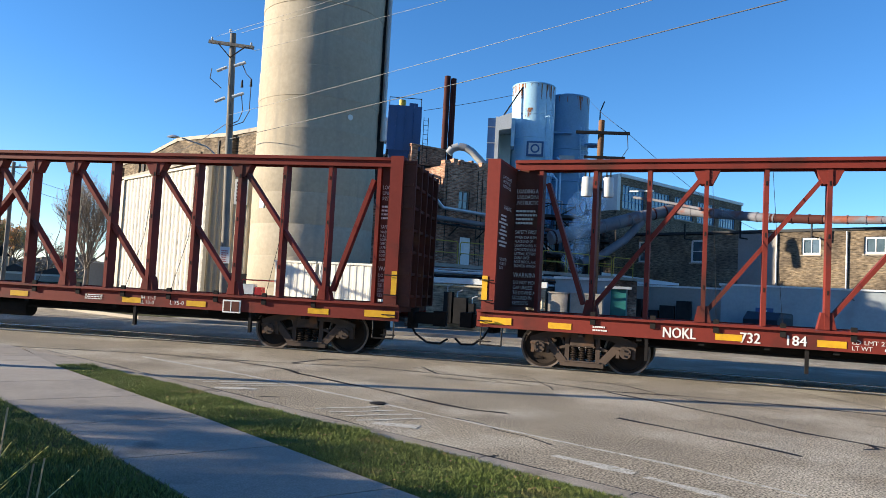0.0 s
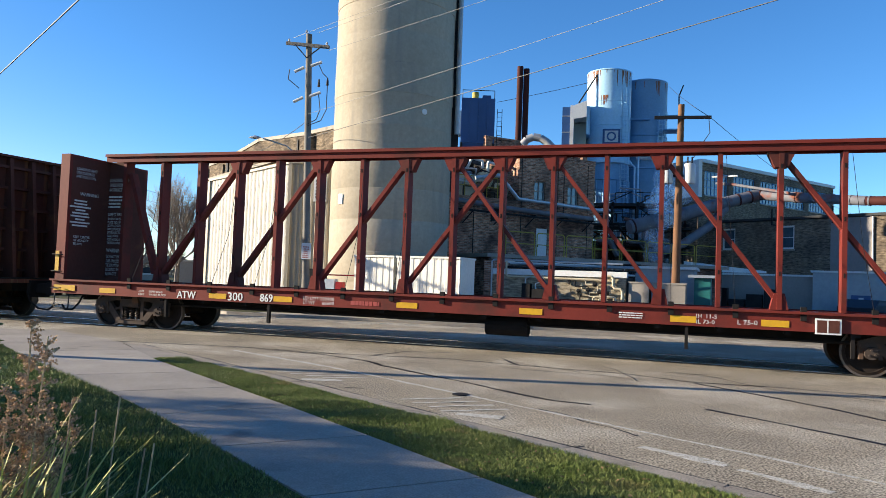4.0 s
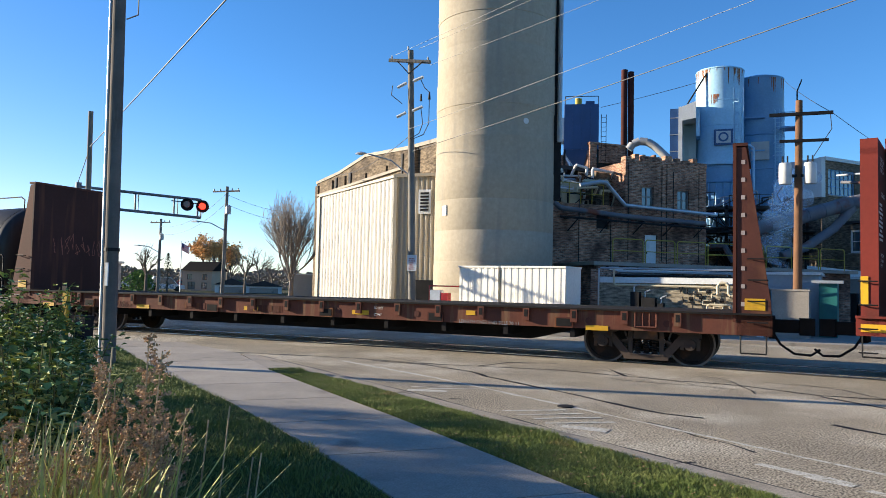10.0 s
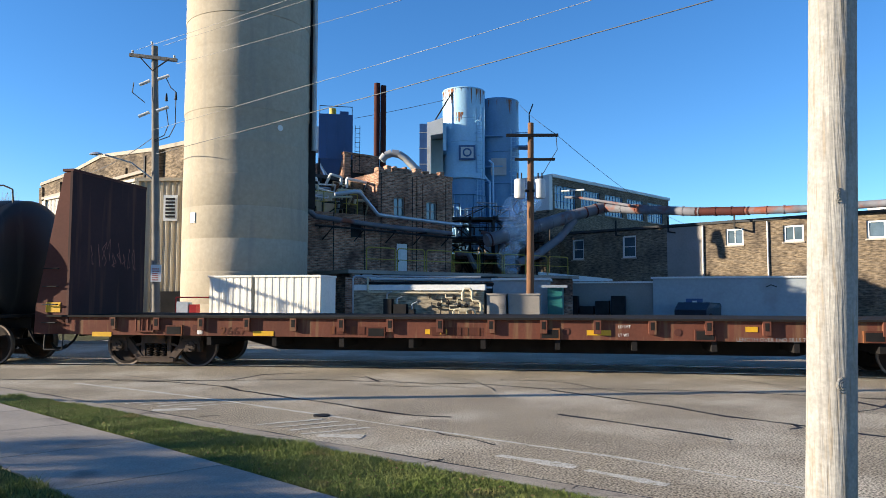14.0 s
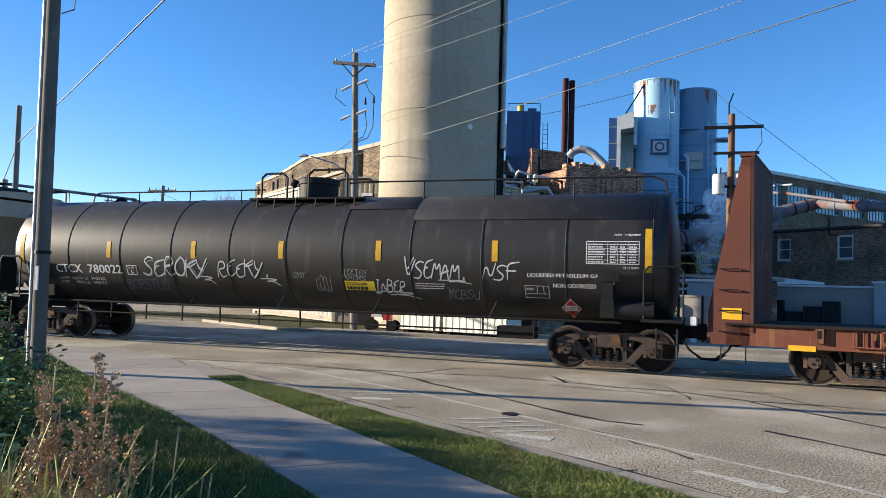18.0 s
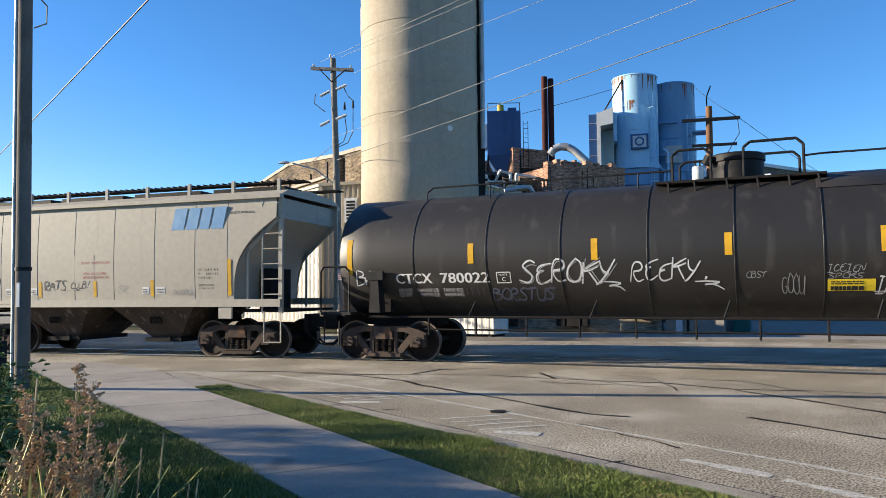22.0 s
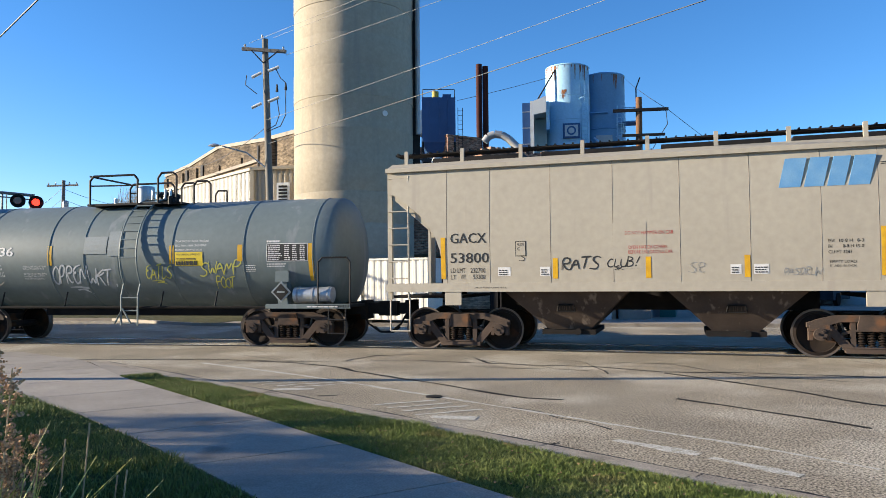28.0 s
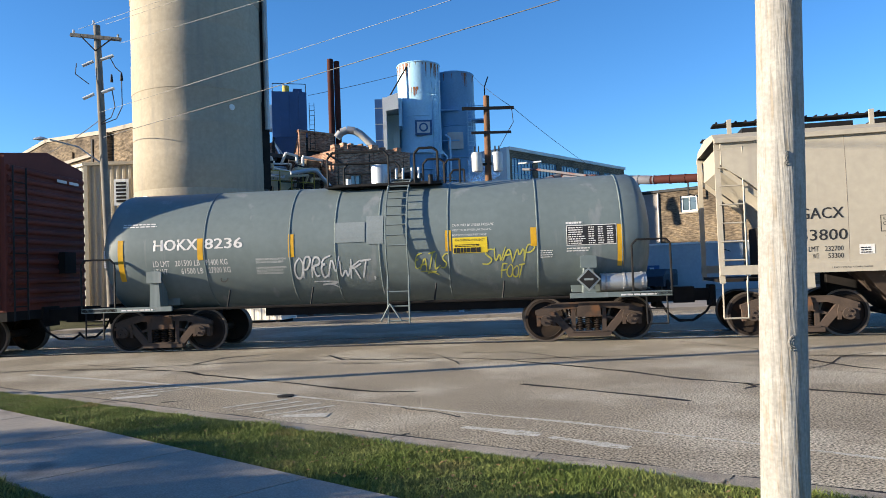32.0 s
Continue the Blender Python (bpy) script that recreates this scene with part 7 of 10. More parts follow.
        for k in range(4):
            z = 0.95 + 0.4 * k
            u = x - s * 0.08
            Geo().tube([(u, -1.44, z), (u, -1.5, z), (u - s * 0.34, -1.5, z), (u - s * 0.34, -1.44, z)], 0.014, 5).ob("grab_iron", DARKSTEEL, c)
        Geo().tube([(x - s * 0.1, -1.4, 0.7), (x - s * 0.1, -1.42, 0.36), (x - s * 0.55, -1.42, 0.36), (x - s * 0.55, -1.4, 0.7)], 0.016, 5).ob("sill_step", DARKSTEEL, c)
        coupler(c, s * h, s)
    # tags on the inner faces
    for s, mt, seed in ((1, SPRAYORANGE, 5), (-1, SPRAYRUST, 9)):
        x = s * (h - 0.69) - s * 0.004 - (0.2 if s < 0 else 0.0)
        rn = random.Random(seed)
        g = Geo()
        for k in range(9):
            y0 = -1.0 + k * 0.2 if s > 0 else 0.9 - k * 0.2
            z0 = 2.3 + rn.uniform(-0.1, 0.2)
            pts = [(y0 + rn.uniform(-0.05, 0.15), z0 + rn.uniform(-0.15, 0.45)) for _ in range(5)]
            for a, b in zip(pts[:-1], pts[1:]):
                d = Vector((b[0] - a[0], b[1] - a[1]))
                if d.length < 1e-3:
                    continue
                q = Vector((-d.y, d.x)).normalized() * (0.016 if s > 0 else 0.008)
                g.add([(x, a[0] + q.x, a[1] + q.y), (x, a[0] - q.x, a[1] - q.y), (x, b[0] - q.x, b[1] - q.y), (x, b[0] + q.x, b[1] + q.y)], [(0, 1, 2, 3)])
        g.ob("graffiti", mt, c, "sprayed graffiti tag")
    return c


def tank_shell(L, r, zc, n=40, dish=0.42, slope=0.0, segs=24):
    """A tank lying along x with dished heads; slope: fall of the axis from the middle to each end."""
    g = Geo()
    prof = []
    for i in range(7):
        t = i / 6 * math.pi / 2
        prof.append((-L / 2 - dish * math.cos(t) + 0, r * math.sin(t)))
    body = [(-L / 2 + L * i / segs, r) for i in range(1, segs)]
    prof = prof + body + [(-x, q) for x, q in prof[::-1]]
    vs = []
    for x, q in prof:
        for j in range(n):
            a = 2 * math.pi * j / n
            vs.append((x, q * math.cos(a), zc - slope * abs(x) / (L / 2) + q * math.sin(a)))
    k = len(prof)
    fs = [(i * n + j, i * n + (j + 1) % n, (i + 1) * n + (j + 1) % n, (i + 1) * n + j) for i in range(k - 1) for j in range(n)]
    return g.add(vs, [q[::-1] for q in fs])


def tank_side(r, zc, slope=0.0, half=5.0):
    def f(x, z):
        d = z - (zc - slope * abs(x) / half)
        return -math.sqrt(max(0.0, r * r - d * d))
    return f


def hoop(x, r, zc, w=0.03, out=0.012):
    m = Matrix.Translation((x, 0, zc)) @ Matrix.Rotation(radians(90), 4, "Y")
    return Geo().lathe([(r, -w), (r + out, -w * 0.5), (r + out, w * 0.5), (r, w)], 48, m)


def end_stairs(c, x, s, z0, material):
    """Stirrup, ladder and platform rail at a tank car's end."""
    Geo().tube([(x - s * 0.5, -1.4, 0.95), (x - s * 0.5, -1.42, 0.35), (x - s * 0.1, -1.42, 0.35), (x - s * 0.1, -1.4, 0.95)], 0.018, 5).tube([(x - s * 0.5, -1.42, 0.65), (x - s * 0.1, -1.42, 0.65)], 0.016, 5).ob("sill_step", material, c)
    Geo().tube([(x - s * 0.75, -1.4, z0), (x - s * 0.75, -1.4, z0 + 0.95), (x - s * 0.65, -1.4, z0 + 1.05), (x - s * 0.08, -1.4, z0 + 1.05), (x, -1.4, z0 + 0.95), (x, -1.4, z0)], 0.02, 6).ob("end_rail", material, c)
    Geo().box(*sorted((x, x - s * 0.8)), -1.42, 1.42, z0 - 0.06, z0).ob("end_platform", material, c)


def black_tank(centre, half_span):
    L, r, zc = 16.8, 1.42, 2.38
    c = car("tank_car", centre, half_span, "long black pressure tank car with white lettering and graffiti")
    sd = tank_side(r, zc)
    tank_shell(L + 0.3, r, zc, 56, 0.26).ob("tank", TANKBLACK, c, smooth=True).location.x = 0.1
    for x in (-6.61, -4.89, -3.28, -1.55, 0.03, 1.51, 3.22, 4.87, 6.68, 8.42):
        hoop(x, r, zc, 0.018, 0.011).ob("weld_seam", TANKSEAM, c)
    # jacket patches along the top
    for x0, x1, lo in ((1.45, 3.19, 223.5), (3.2, 8.4, 238)):
        Geo().lathe([(r + 0.004, x0), (r + 0.016, x0 + 0.02), (r + 0.016, x1 - 0.02), (r + 0.004, x1)], 20, Matrix.Translation((0, 0, zc)) @ Matrix.Rotation(radians(90), 4, "Y"), (140, lo)).ob("jacket_patch", TANKBLACK, c, smooth=True)
    h = L / 2 + 0.6
    for s in (-1, 1):
        x = s * h
        Geo().box(*sorted((x, x - s * 2.5)), -0.35, 0.35, 0.8, 1.1).ob("stub_sill", UNDER, c)
        b = s * half_span
        Geo().prism([(b - 0.2, 1.12), (b + 0.2, 1.12), (b + 0.2, 1.7), (b - 0.2, 1.7)], -1.05, 1.05).ob("saddle", UNDER, c)
        Geo().prism([(b - 0.14, 1.12), (b + 0.14, 1.12), (b + 0.09, 1.9), (b - 0.09, 1.9)], -1.46, -1.2).ob("bolster_end", DARKSTEEL, c)
        end_stairs(c, x, s, 1.12, DARKSTEEL)
        coupler(c, x - s * 0.05, s)
        Geo().box(b - 0.2, b + 0.22, -1.48, -1.42, 1.85, 2.05).ob("jack_plate", DARKSTEEL, c)
    # side running pipes, skids and brake gear
    Geo().tube([(-h + 1.2, -1.25, 1.02), (h - 1.2, -1.25, 1.02)], 0.028, 6).ob("running_pipe", UNDER, c)
    for i in range(12):
        x = -6.3 + i * 1.12
        Geo().tube([(x, -1.25, 1.02), (x, -1.25, 0.62)], 0.022, 5).ob("hanger", UNDER, c)
    Geo().tube([(-6.4, -1.25, 0.75), (6.2, -1.25, 0.75)], 0.02, 5).ob("lower_pipe", UNDER, c)
    for x in (-5.35, -2.72, -0.2, 2.3, 5.05):
        Geo().tube([(x, -1.26, 1.02), (x + 0.12, -1.12, 1.36)], 0.02, 5).ob("bracket", DARKSTEEL, c)
    Geo().box(5.2, 6.0, -1.2, -0.7, 0.6, 0.85).ob("brake_valve", UNDER, c)
    Geo().cyl((half_span + 0.1, -1.25, 1.28), (half_span + 0.9, -1.25, 1.28), 0.19, n=16).ob("air_reservoir", DARKSTEEL, c, smooth=True)
    # manway, valve bonnet and top platform
    zt = zc + r
    Geo().lathe([(0.5, -0.1), (0.5, 0.36), (0.53, 0.38), (0.53, 0.5), (0.5, 0.53), (0.3, 0.56), (0.01, 0.57)], 28, Matrix.Translation((0.09, 0, zt - 0.03))).ob("valve_bonnet", DARKSTEEL, c, smooth=True)
    Geo().cyl((-0.5, -0.3, zt + 0.3), (-0.42, -0.3, zt + 0.46), 0.1, n=10).ob("bonnet_hinge", DARKSTEEL, c)
    Geo().box(-1.45, 1.65, -0.78, 0.78, zt - 0.1, zt - 0.05).ob("top_platform", UNDER, c)
    for y in (-0.75, 0.75):
        for x0, x1, zr_ in ((-1.11, -0.4, 0.56), (0.22, 1.25, 0.62)):
            Geo().tube([(x0, y, zt - 0.1), (x0, y, zt + zr_ - 0.1), (x0 + 0.12, y, zt + zr_), (x1 - 0.1, y, zt + zr_), (x1 + 0.02, y, zt + zr_ - 0.12), (x1 + 0.02, y, zt - 0.1)], 0.028, 6).ob("platform_rail", DARKSTEEL, c)
    for x in (-1.2, -0.7, -0.1, 0.45, 1.0, 1.5):
        Geo().tube([(x, -0.78, zt - 0.08), (x + 0.03, -0.86, zt - 0.32)], 0.022, 5).ob("platform_strut", DARKSTEEL, c)
    Geo().tube([(-6.62, -0.62, zt - 0.1), (-6.6, -0.6, zt + 0.08), (-6.45, -0.6, zt + 0.18), (-1.1, -0.6, zt + 0.18)], 0.02, 6).ob("top_handrail", DARKSTEEL, c)
    Geo().tube([(1.25, -0.6, zt + 0.3), (1.6, -0.6, zt + 0.32), (8.35, -0.6, zt + 0.3), (8.6, -0.62, zt + 0.2), (8.66, -0.66, zt - 0.12)], 0.02, 6).ob("top_handrail", DARKSTEEL, c)
    for x, zh in ((-5.06, 0.18), (-3.4, 0.18), (-1.81, 0.18), (3.2, 0.32), (4.9, 0.32), (6.7, 0.32)):
        Geo().tube([(x, -0.6, zt - 0.14), (x, -0.6, zt + zh)], 0.016, 5).ob("handrail_post", DARKSTEEL, c)
    # marks
    near = lambda x, z: sd(x, z) - 0.005
    sign(c, "reporting_mark", "CTCX", -7.07, -6.18, 1.76, 1.98, LETTER, sd, 0.02)
    sign(c, "car_number", "780022", -5.98, -4.84, 1.76, 1.98, LETTER, sd, 0.02)
    pb = plate(c, "plate_box", -4.68, -4.36, 1.74, 1.98, LETTER, sd, 0.004)
    plate(pb, "plate_face", -4.66, -4.38, 1.76, 1.96, TANKBLACK, sd, 0.006)
    sign(pb, "lettering", "PLATE", -4.62, -4.43, 1.9, 1.94, LETTER, near)
    sign(pb, "lettering", "C", -4.56, -4.48, 1.78, 1.87, LETTER, near, 0.006)
    sign(c, "load_limit", "LD LMT  164100 LB  74450 KG\nLT WT    98900 LB  44850 KG", -7.05, -5.5, 1.47, 1.65, LETTER, sd)
    for x in (-5.42, -5.3, -5.15, -5.03):
        plate(c, "tally_mark", x, x + 0.012, 1.5, 1.65, SPRAYDIM, sd, 0.004)
    sign(c, "lettering", "LIQUEFIED PETROLEUM GAS", 5.87, 7.41, 1.9, 1.99, LETTER, sd, 0.006)
    sign(c, "lettering", "NON-ODORIZED", 6.41, 7.3, 1.7, 1.785, LETTER, sd, 0.006)
    for x, z0, z1 in ((-8.22, 1.98, 2.78), (-5.23, 2.17, 2.6), (-2.58, 2.18, 2.61), (-0.08, 2.21, 2.63), (2.45, 2.2, 2.65), (5.17, 2.22, 2.67), (8.33, 2.04, 2.93)):
        plate(c, "reflector", x - 0.065, x + 0.065, z0, z1, REFLECT, sd)
    tb = plate(c, "data_panel", 7.1, 8.16, 2.2, 2.67, LETTER, sd, 0.004)
    plate(tb, "data_face", 7.115, 8.145, 2.215, 2.655, TANKBLACK, sd, 0.006)
    for u, w in ((7.14, 0.36), (7.58, 0.14), (7.78, 0.12), (7.96, 0.16)):
        bars(tb, "data_rows", u, 2.23, w, 0.41, 8, LETTER, near, int(u * 10))
    for z_ in (2.28, 2.4, 2.46, 2.52, 2.6):
        plate(tb, "data_rule", 7.12, 8.14, z_, z_ + 0.008, LETTER, sd, 0.008)
    for u in (7.53, 7.73, 7.93):
        plate(tb, "data_rule", u, u + 0.008, 2.22, 2.65, LETTER, sd, 0.008)
    sign(c, "lettering", "DOT 112J340W", 7.66, 8.18, 2.77, 2.82, LETTER, sd, 0.005)
    sign(c, "lettering", "CTCX 780022", 7.84, 8.15, 2.11, 2.15, LETTER, sd)
    fr = plate(c, "stencil_box", 5.8, 6.32, 1.47, 1.73, LETTER, sd, 0.004)
    plate(fr, "stencil_face", 5.812, 6.308, 1.48, 1.72, TANKBLACK, sd, 0.006)
    for u in (6.06, 6.2):
        plate(fr, "stencil_rule", u, u + 0.01, 1.56, 1.72, LETTER, sd, 0.008)
    plate(fr, "stencil_rule", 5.81, 6.31, 1.555, 1.565, LETTER, sd, 0.008)
    bars(fr, "stencil_print", 5.84, 1.63, 0.18, 0.07, 2, LETTER, near, 7)
    ic = plate(c, "maker_box", 7.47, 7.66, 1.79, 1.97, LETTER, sd, 0.004)
    plate(ic, "maker_face", 7.482, 7.648, 1.802, 1.958, TANKBLACK, sd, 0.006)
    sign(ic, "maker_mark", "X", 7.5, 7.63, 1.82, 1.94, LETTER, near, 0.008)
    # placard, turned on its point
    g = Geo()
    cx, cz, q = 6.75, 1.27, 0.21
    g.add([(cx, sd(cx, cz - q) - 0.03, cz - q), (cx + q, sd(cx, cz) - 0.03, cz), (cx, sd(cx, cz + q) - 0.03, cz + q), (cx - q, sd(cx, cz) - 0.03, cz)], [(0, 1, 2, 3)])
    pc = g.ob("placard", LETTER, c)
    q = 0.18
    Geo().add([(cx, sd(cx, cz - q) - 0.036, cz - q), (cx + q, sd(cx, cz) - 0.036, cz), (cx, sd(cx, cz + q) - 0.036, cz + q), (cx - q, sd(cx, cz) - 0.036, cz)], [(0, 1, 2, 3)]).ob("placard_face", PLACARD, pc)
    plate(pc, "number_strip", cx - 0.13, cx + 0.13, cz - 0.05, cz + 0.06, LETTER, sd, 0.055)
    write(pc, "number", "1075", cx - 0.115, cz - 0.035, 0.1, BLACKLETTER, lambda x, z: sd(x, z) - 0.055)
    yl = plate(c, "yellow_label", 1.55, 2.3, 1.52, 1.73, YELLOWLABEL, sd, 0.006)
    bars(yl, "label_print", 1.6, 1.64, 0.64, 0.07, 2, BLACKLETTER, near, 3)
    bars(yl, "label_number", 1.6, 1.53, 0.64, 0.1, 1, BLACKLETTER, near, 4, 0.75)
    bars(c, "small_print", 3.3, 1.6, 0.7, 0.15, 3, LETTER, sd, 15, 0.35)
    # tags
    tag(c, "SEROKY", -4.2, 1.7, 1.95, 0.44, SPRAYWHITE, sd, 2, 0.042)
    tag(c, "SEROKY", -4.17, 1.72, 1.95, 0.42, SPRAYGREY, sd, 41, 0.022)
    tag(c, "~", -2.55, 1.56, 0.5, 0.24, SPRAYWHITE, sd, 5, 0.03)
    tag(c, "REEKY.", -1.93, 1.74, 1.55, 0.38, SPRAYWHITE, sd, 3, 0.036)
    tag(c, "~", -0.72, 1.56, 0.5, 0.22, SPRAYWHITE, sd, 6, 0.03)
    tag(c, "BA", -8.12, 1.74, 0.5, 0.36, SPRAYWHITE, sd, 4, 0.036)
    tag(c, "~", -7.7, 1.98, 0.28, 0.1, SPRAYWHITE, sd, 44, 0.026)
    tag(c, "VSEMAM.", 3.06, 1.82, 1.5, 0.4, SPRAYWHITE, sd, 8, 0.038)
    tag(c, "V", 3.05, 1.95, 0.2, 0.36, SPRAYWHITE, sd, 9, 0.034)
    tag(c, "NSF", 4.87, 1.83, 0.76, 0.34, SPRAYWHITE, sd, 11, 0.036)
    tag(c, "~", 3.85, 1.73, 0.7, 0.1, SPRAYWHITE, sd, 10, 0.022)
    tag(c, "INBER", 2.28, 1.48, 0.75, 0.28, SPRAYWHITE, sd, 13, 0.03)
    tag(c, "~", 2.25, 1.36, 1.1, 0.2, SPRAYWHITE, sd, 19, 0.022)
    tag(c, "ICEIEN", 1.53, 1.86, 0.6, 0.13, SPRAYGREY, sd, 14, 0.016)
    tag(c, "SPOKS", 1.55, 1.74, 0.55, 0.1, SPRAYGREY, sd, 45, 0.014)
    tag(c, "GOOU", 0.8, 1.46, 0.38, 0.34, SPRAYGREY, sd, 15, 0.018, 0.0)
    tag(c, "OBST", 0.2, 1.78, 0.34, 0.12, SPRAYGREY, sd, 18, 0.014)
    tag(c, "BORSTUS", -4.85, 1.38, 1.35, 0.26, SPRAYDIM, sd, 16, 0.045)
    tag(c, "KOBSU", 4.05, 1.4, 0.7, 0.2, SPRAYGREY, sd, 17, 0.016)
    return c


def grey_tank(centre, half_span):
    L, r, zc = 11.1, 1.33, 2.17
    c = car("tank_car", centre, half_span, "blue-grey tank car with a side ladder, yellow label and graffiti")
    sl = 0.0
    sd = tank_side(r, zc, sl, L / 2)
    tank_shell(L, r, zc, 48, 0.4, sl).ob("tank", TANKGREY, c, smooth=True)
    for x in (-3.45, -1.6, -0.63, 0.3, 1.73, 3.55, 5.24):
        hoop(x, r, zc - sl * abs(x) / 5, 0.016, 0.012).ob("weld_seam", TANKGREY, c)
    h = L / 2 + 0.6
    for s in (-1, 1):
        x = s * h
        Geo().box(*sorted((x, x - s * 2.4)), -0.35, 0.35, 0.72, 1.0).ob("stub_sill", UNDER, c)
        b = s * half_span
        Geo().prism([(b - 0.3, 1.0), (b + 0.3, 1.0), (b + 0.4, 1.5), (b - 0.4, 1.5)], -0.85, 0.85).ob("saddle", TANKGREY, c)
        Geo().prism([(b - 0.12, 1.0), (b + 0.12, 1.0), (b + 0.08, 1.75), (b - 0.08, 1.75)], -1.36, -1.0).ob("bolster_end", TANKGREY, c)
        Geo().box(b - 0.16, b + 0.16, -1.4, -1.36, 1.5, 1.74).ob("bolster_plate", TANKGREY, c)
        end_stairs(c, x, s, 0.98, DARKSTEEL)
        coupler(c, x - s * 0.05, s)
        Geo().box(*sorted((x, x - s * 2.0)), -1.42, -1.36, 0.9, 1.0).ob("side_beam", TANKGREY, c)
        bars(c, "small_print", min(x, x - s * 1.9) + 0.9, 0.925, 0.8, 0.06, 1, LETTER, flat(-1.423), 5)
    Geo().tube([(-h + 1.2, -1.25, 0.92), (h - 1.2, -1.25, 0.92)], 0.028, 6).ob("running_pipe", UNDER, c)
    for x in (-3, -1.2, 1.4, 2.8):
        Geo().tube([(x, -1.25, 0.92), (x + 0.05, -1.2, 1.3)], 0.02, 5).ob("bracket", DARKSTEEL, c)
    Geo().cyl((4.78, -1.2, 1.2), (5.68, -1.2, 1.2), 0.18, n=18).ob("air_reservoir", GALV, c, smooth=True)
    for x in (4.86, 5.22, 5.58):
        Geo().cyl((x, -1.2, 1.2), (x + 0.04, -1.2, 1.2), 0.19, n=18).ob("strap", PIPE, c)
    Geo().box(-2.5, 3.4, -0.3, 0.3, 0.68, 0.9).ob("bottom_gear", UNDER, c)
    # side ladder with dark stringers
    lad = Geo()
    n = 14
    for u in (0.45, 0.89):
        pts = []
        for i in range(n + 1):
            a = radians(90 + 118 * i / n)
            rr_ = r + 0.13
            pts.append((u, rr_ * math.cos(a), zc + rr_ * math.sin(a)))
        pts.append((u, -1.38, 1.2))
        pts.append((u, -1.38, 0.5))
        lad.tube(pts, 0.022, 5)
    for i in range(2, 12):
        a = radians(90 + 118 * i / n)
        lad.tube([(0.45, (r + 0.13) * math.cos(a), zc + (r + 0.13) * math.sin(a)), (0.89, (r + 0.13) * math.cos(a), zc + (r + 0.13) * math.sin(a))], 0.018, 5)
    for z in (0.55, 0.85, 1.15):
        lad.tube([(0.45, -1.38, z), (0.89, -1.38, z)], 0.018, 5)
    lad.ob("side_ladder", TANKGREY, c)
    Geo().tube([(0.3, -1.4, 0.55), (0.5, -1.4, 0.9), (0.72, -1.4, 0.55)], 0.02, 5).ob("ladder_foot", TANKGREY, c)
    zt = zc + r
    Geo().box(-0.95, 1.58, -0.8, 0.8, zt - 0.08, zt - 0.03).ob("top_platform", DARKSTEEL, c)
    for y in (-0.8, 0.8):
        Geo().tube([(-0.87, y, zt - 0.05), (-0.87, y, zt + 0.55), (-0.77, y, zt + 0.66), (0.36, y, zt + 0.66), (0.46, y, zt + 0.55), (0.46, y, zt - 0.05)], 0.027, 6).tube([(-0.87, y, zt + 0.42), (0.46, y, zt + 0.4)], 0.02, 5).ob("platform_rail", DARKSTEEL, c)
        Geo().tube([(1.02, y, zt - 0.05), (1.02, y, zt + 0.56), (1.12, y, zt + 0.68), (1.42, y, zt + 0.68), (1.52, y, zt + 0.6), (1.52, y, zt - 0.05)], 0.027, 6).ob("platform_rail", DARKSTEEL, c)
        Geo().tube([(1.66, y, zt - 0.1), (1.66, y, zt + 0.3), (1.74, y, zt + 0.4), (1.99, y, zt + 0.4), (1.99, y, zt - 0.1)], 0.024, 6).ob("platform_rail", DARKSTEEL, c)
    Geo().tube([(-0.87, -0.8, zt + 0.66), (-0.87, 0.8, zt + 0.66)], 0.025, 6).ob("cross_rail", DARKSTEEL, c)
    Geo().lathe([(0.22, -0.02), (0.22, 0.4), (0.2, 0.47), (0.01, 0.48)], 20, Matrix.Translation((0.15, 0, zt))).ob("dome_valve", GALV, c, smooth=True)
    Geo().lathe([(0.26, 0), (0.26, 0.14), (0.3, 0.16), (0.3, 0.24), (0.01, 0.3)], 20, Matrix.Translation((0.8, 0, zt))).ob("manway", DARKSTEEL, c, smooth=True)
    for x in (0.55, 0.7, 0.9, 1.05):
        Geo().cyl((x, -0.32, zt + 0.1), (x, -0.3, zt + 0.34), 0.03, n=8).ob("manway_bolt", GALV, c)
    Geo().cyl((-0.55, -0.2, zt), (-0.55, -0.2, zt + 0.16), 0.06, n=10).ob("vent", GALV, c)
    Geo().tube([(1.36, -0.82, zt - 0.1), (1.36, -0.82, zt + 0.1)], 0.05, 8).ob("sample_valve", DARKSTEEL, c)
    sign(c, "reporting_mark", "HOKX", -4.57, -3.59, 2.17, 2.41, LETTER, sd, 0.02)
    sign(c, "car_number", "8236", -3.45, -2.61, 2.18, 2.4, LETTER, sd, 0.02)
    sign(c, "load_limit", "LD LMT  201500 LB  91400 KG\nLT WT     61500 LB  27900 KG", -4.59, -2.91, 1.67, 1.96, LETTER, sd)
    sign(c, "lettering", "FIBERGLASS INSULATION\nDO NOT EXCEED 350 F\n\nEXTERIOR HEATER PIPES\nNO INLET OR OUTLET\nPIPE CAPS REQUIRED", -2.34, -1.7, 1.6, 1.94, LETTER, sd)
    bars(c, "small_print", -5.28, 2.7, 0.95, 0.1, 2, LETTER, sd, 31, 0.5)
    Geo().lathe([(0.06, 0), (0.085, 0)], 16, Matrix.Translation((-3.08, sd(-3.08, 1.54) - 0.012, 1.54)) @ Matrix.Rotation(radians(62), 4, "X")).ob("round_stencil", BLACKLETTER, c)
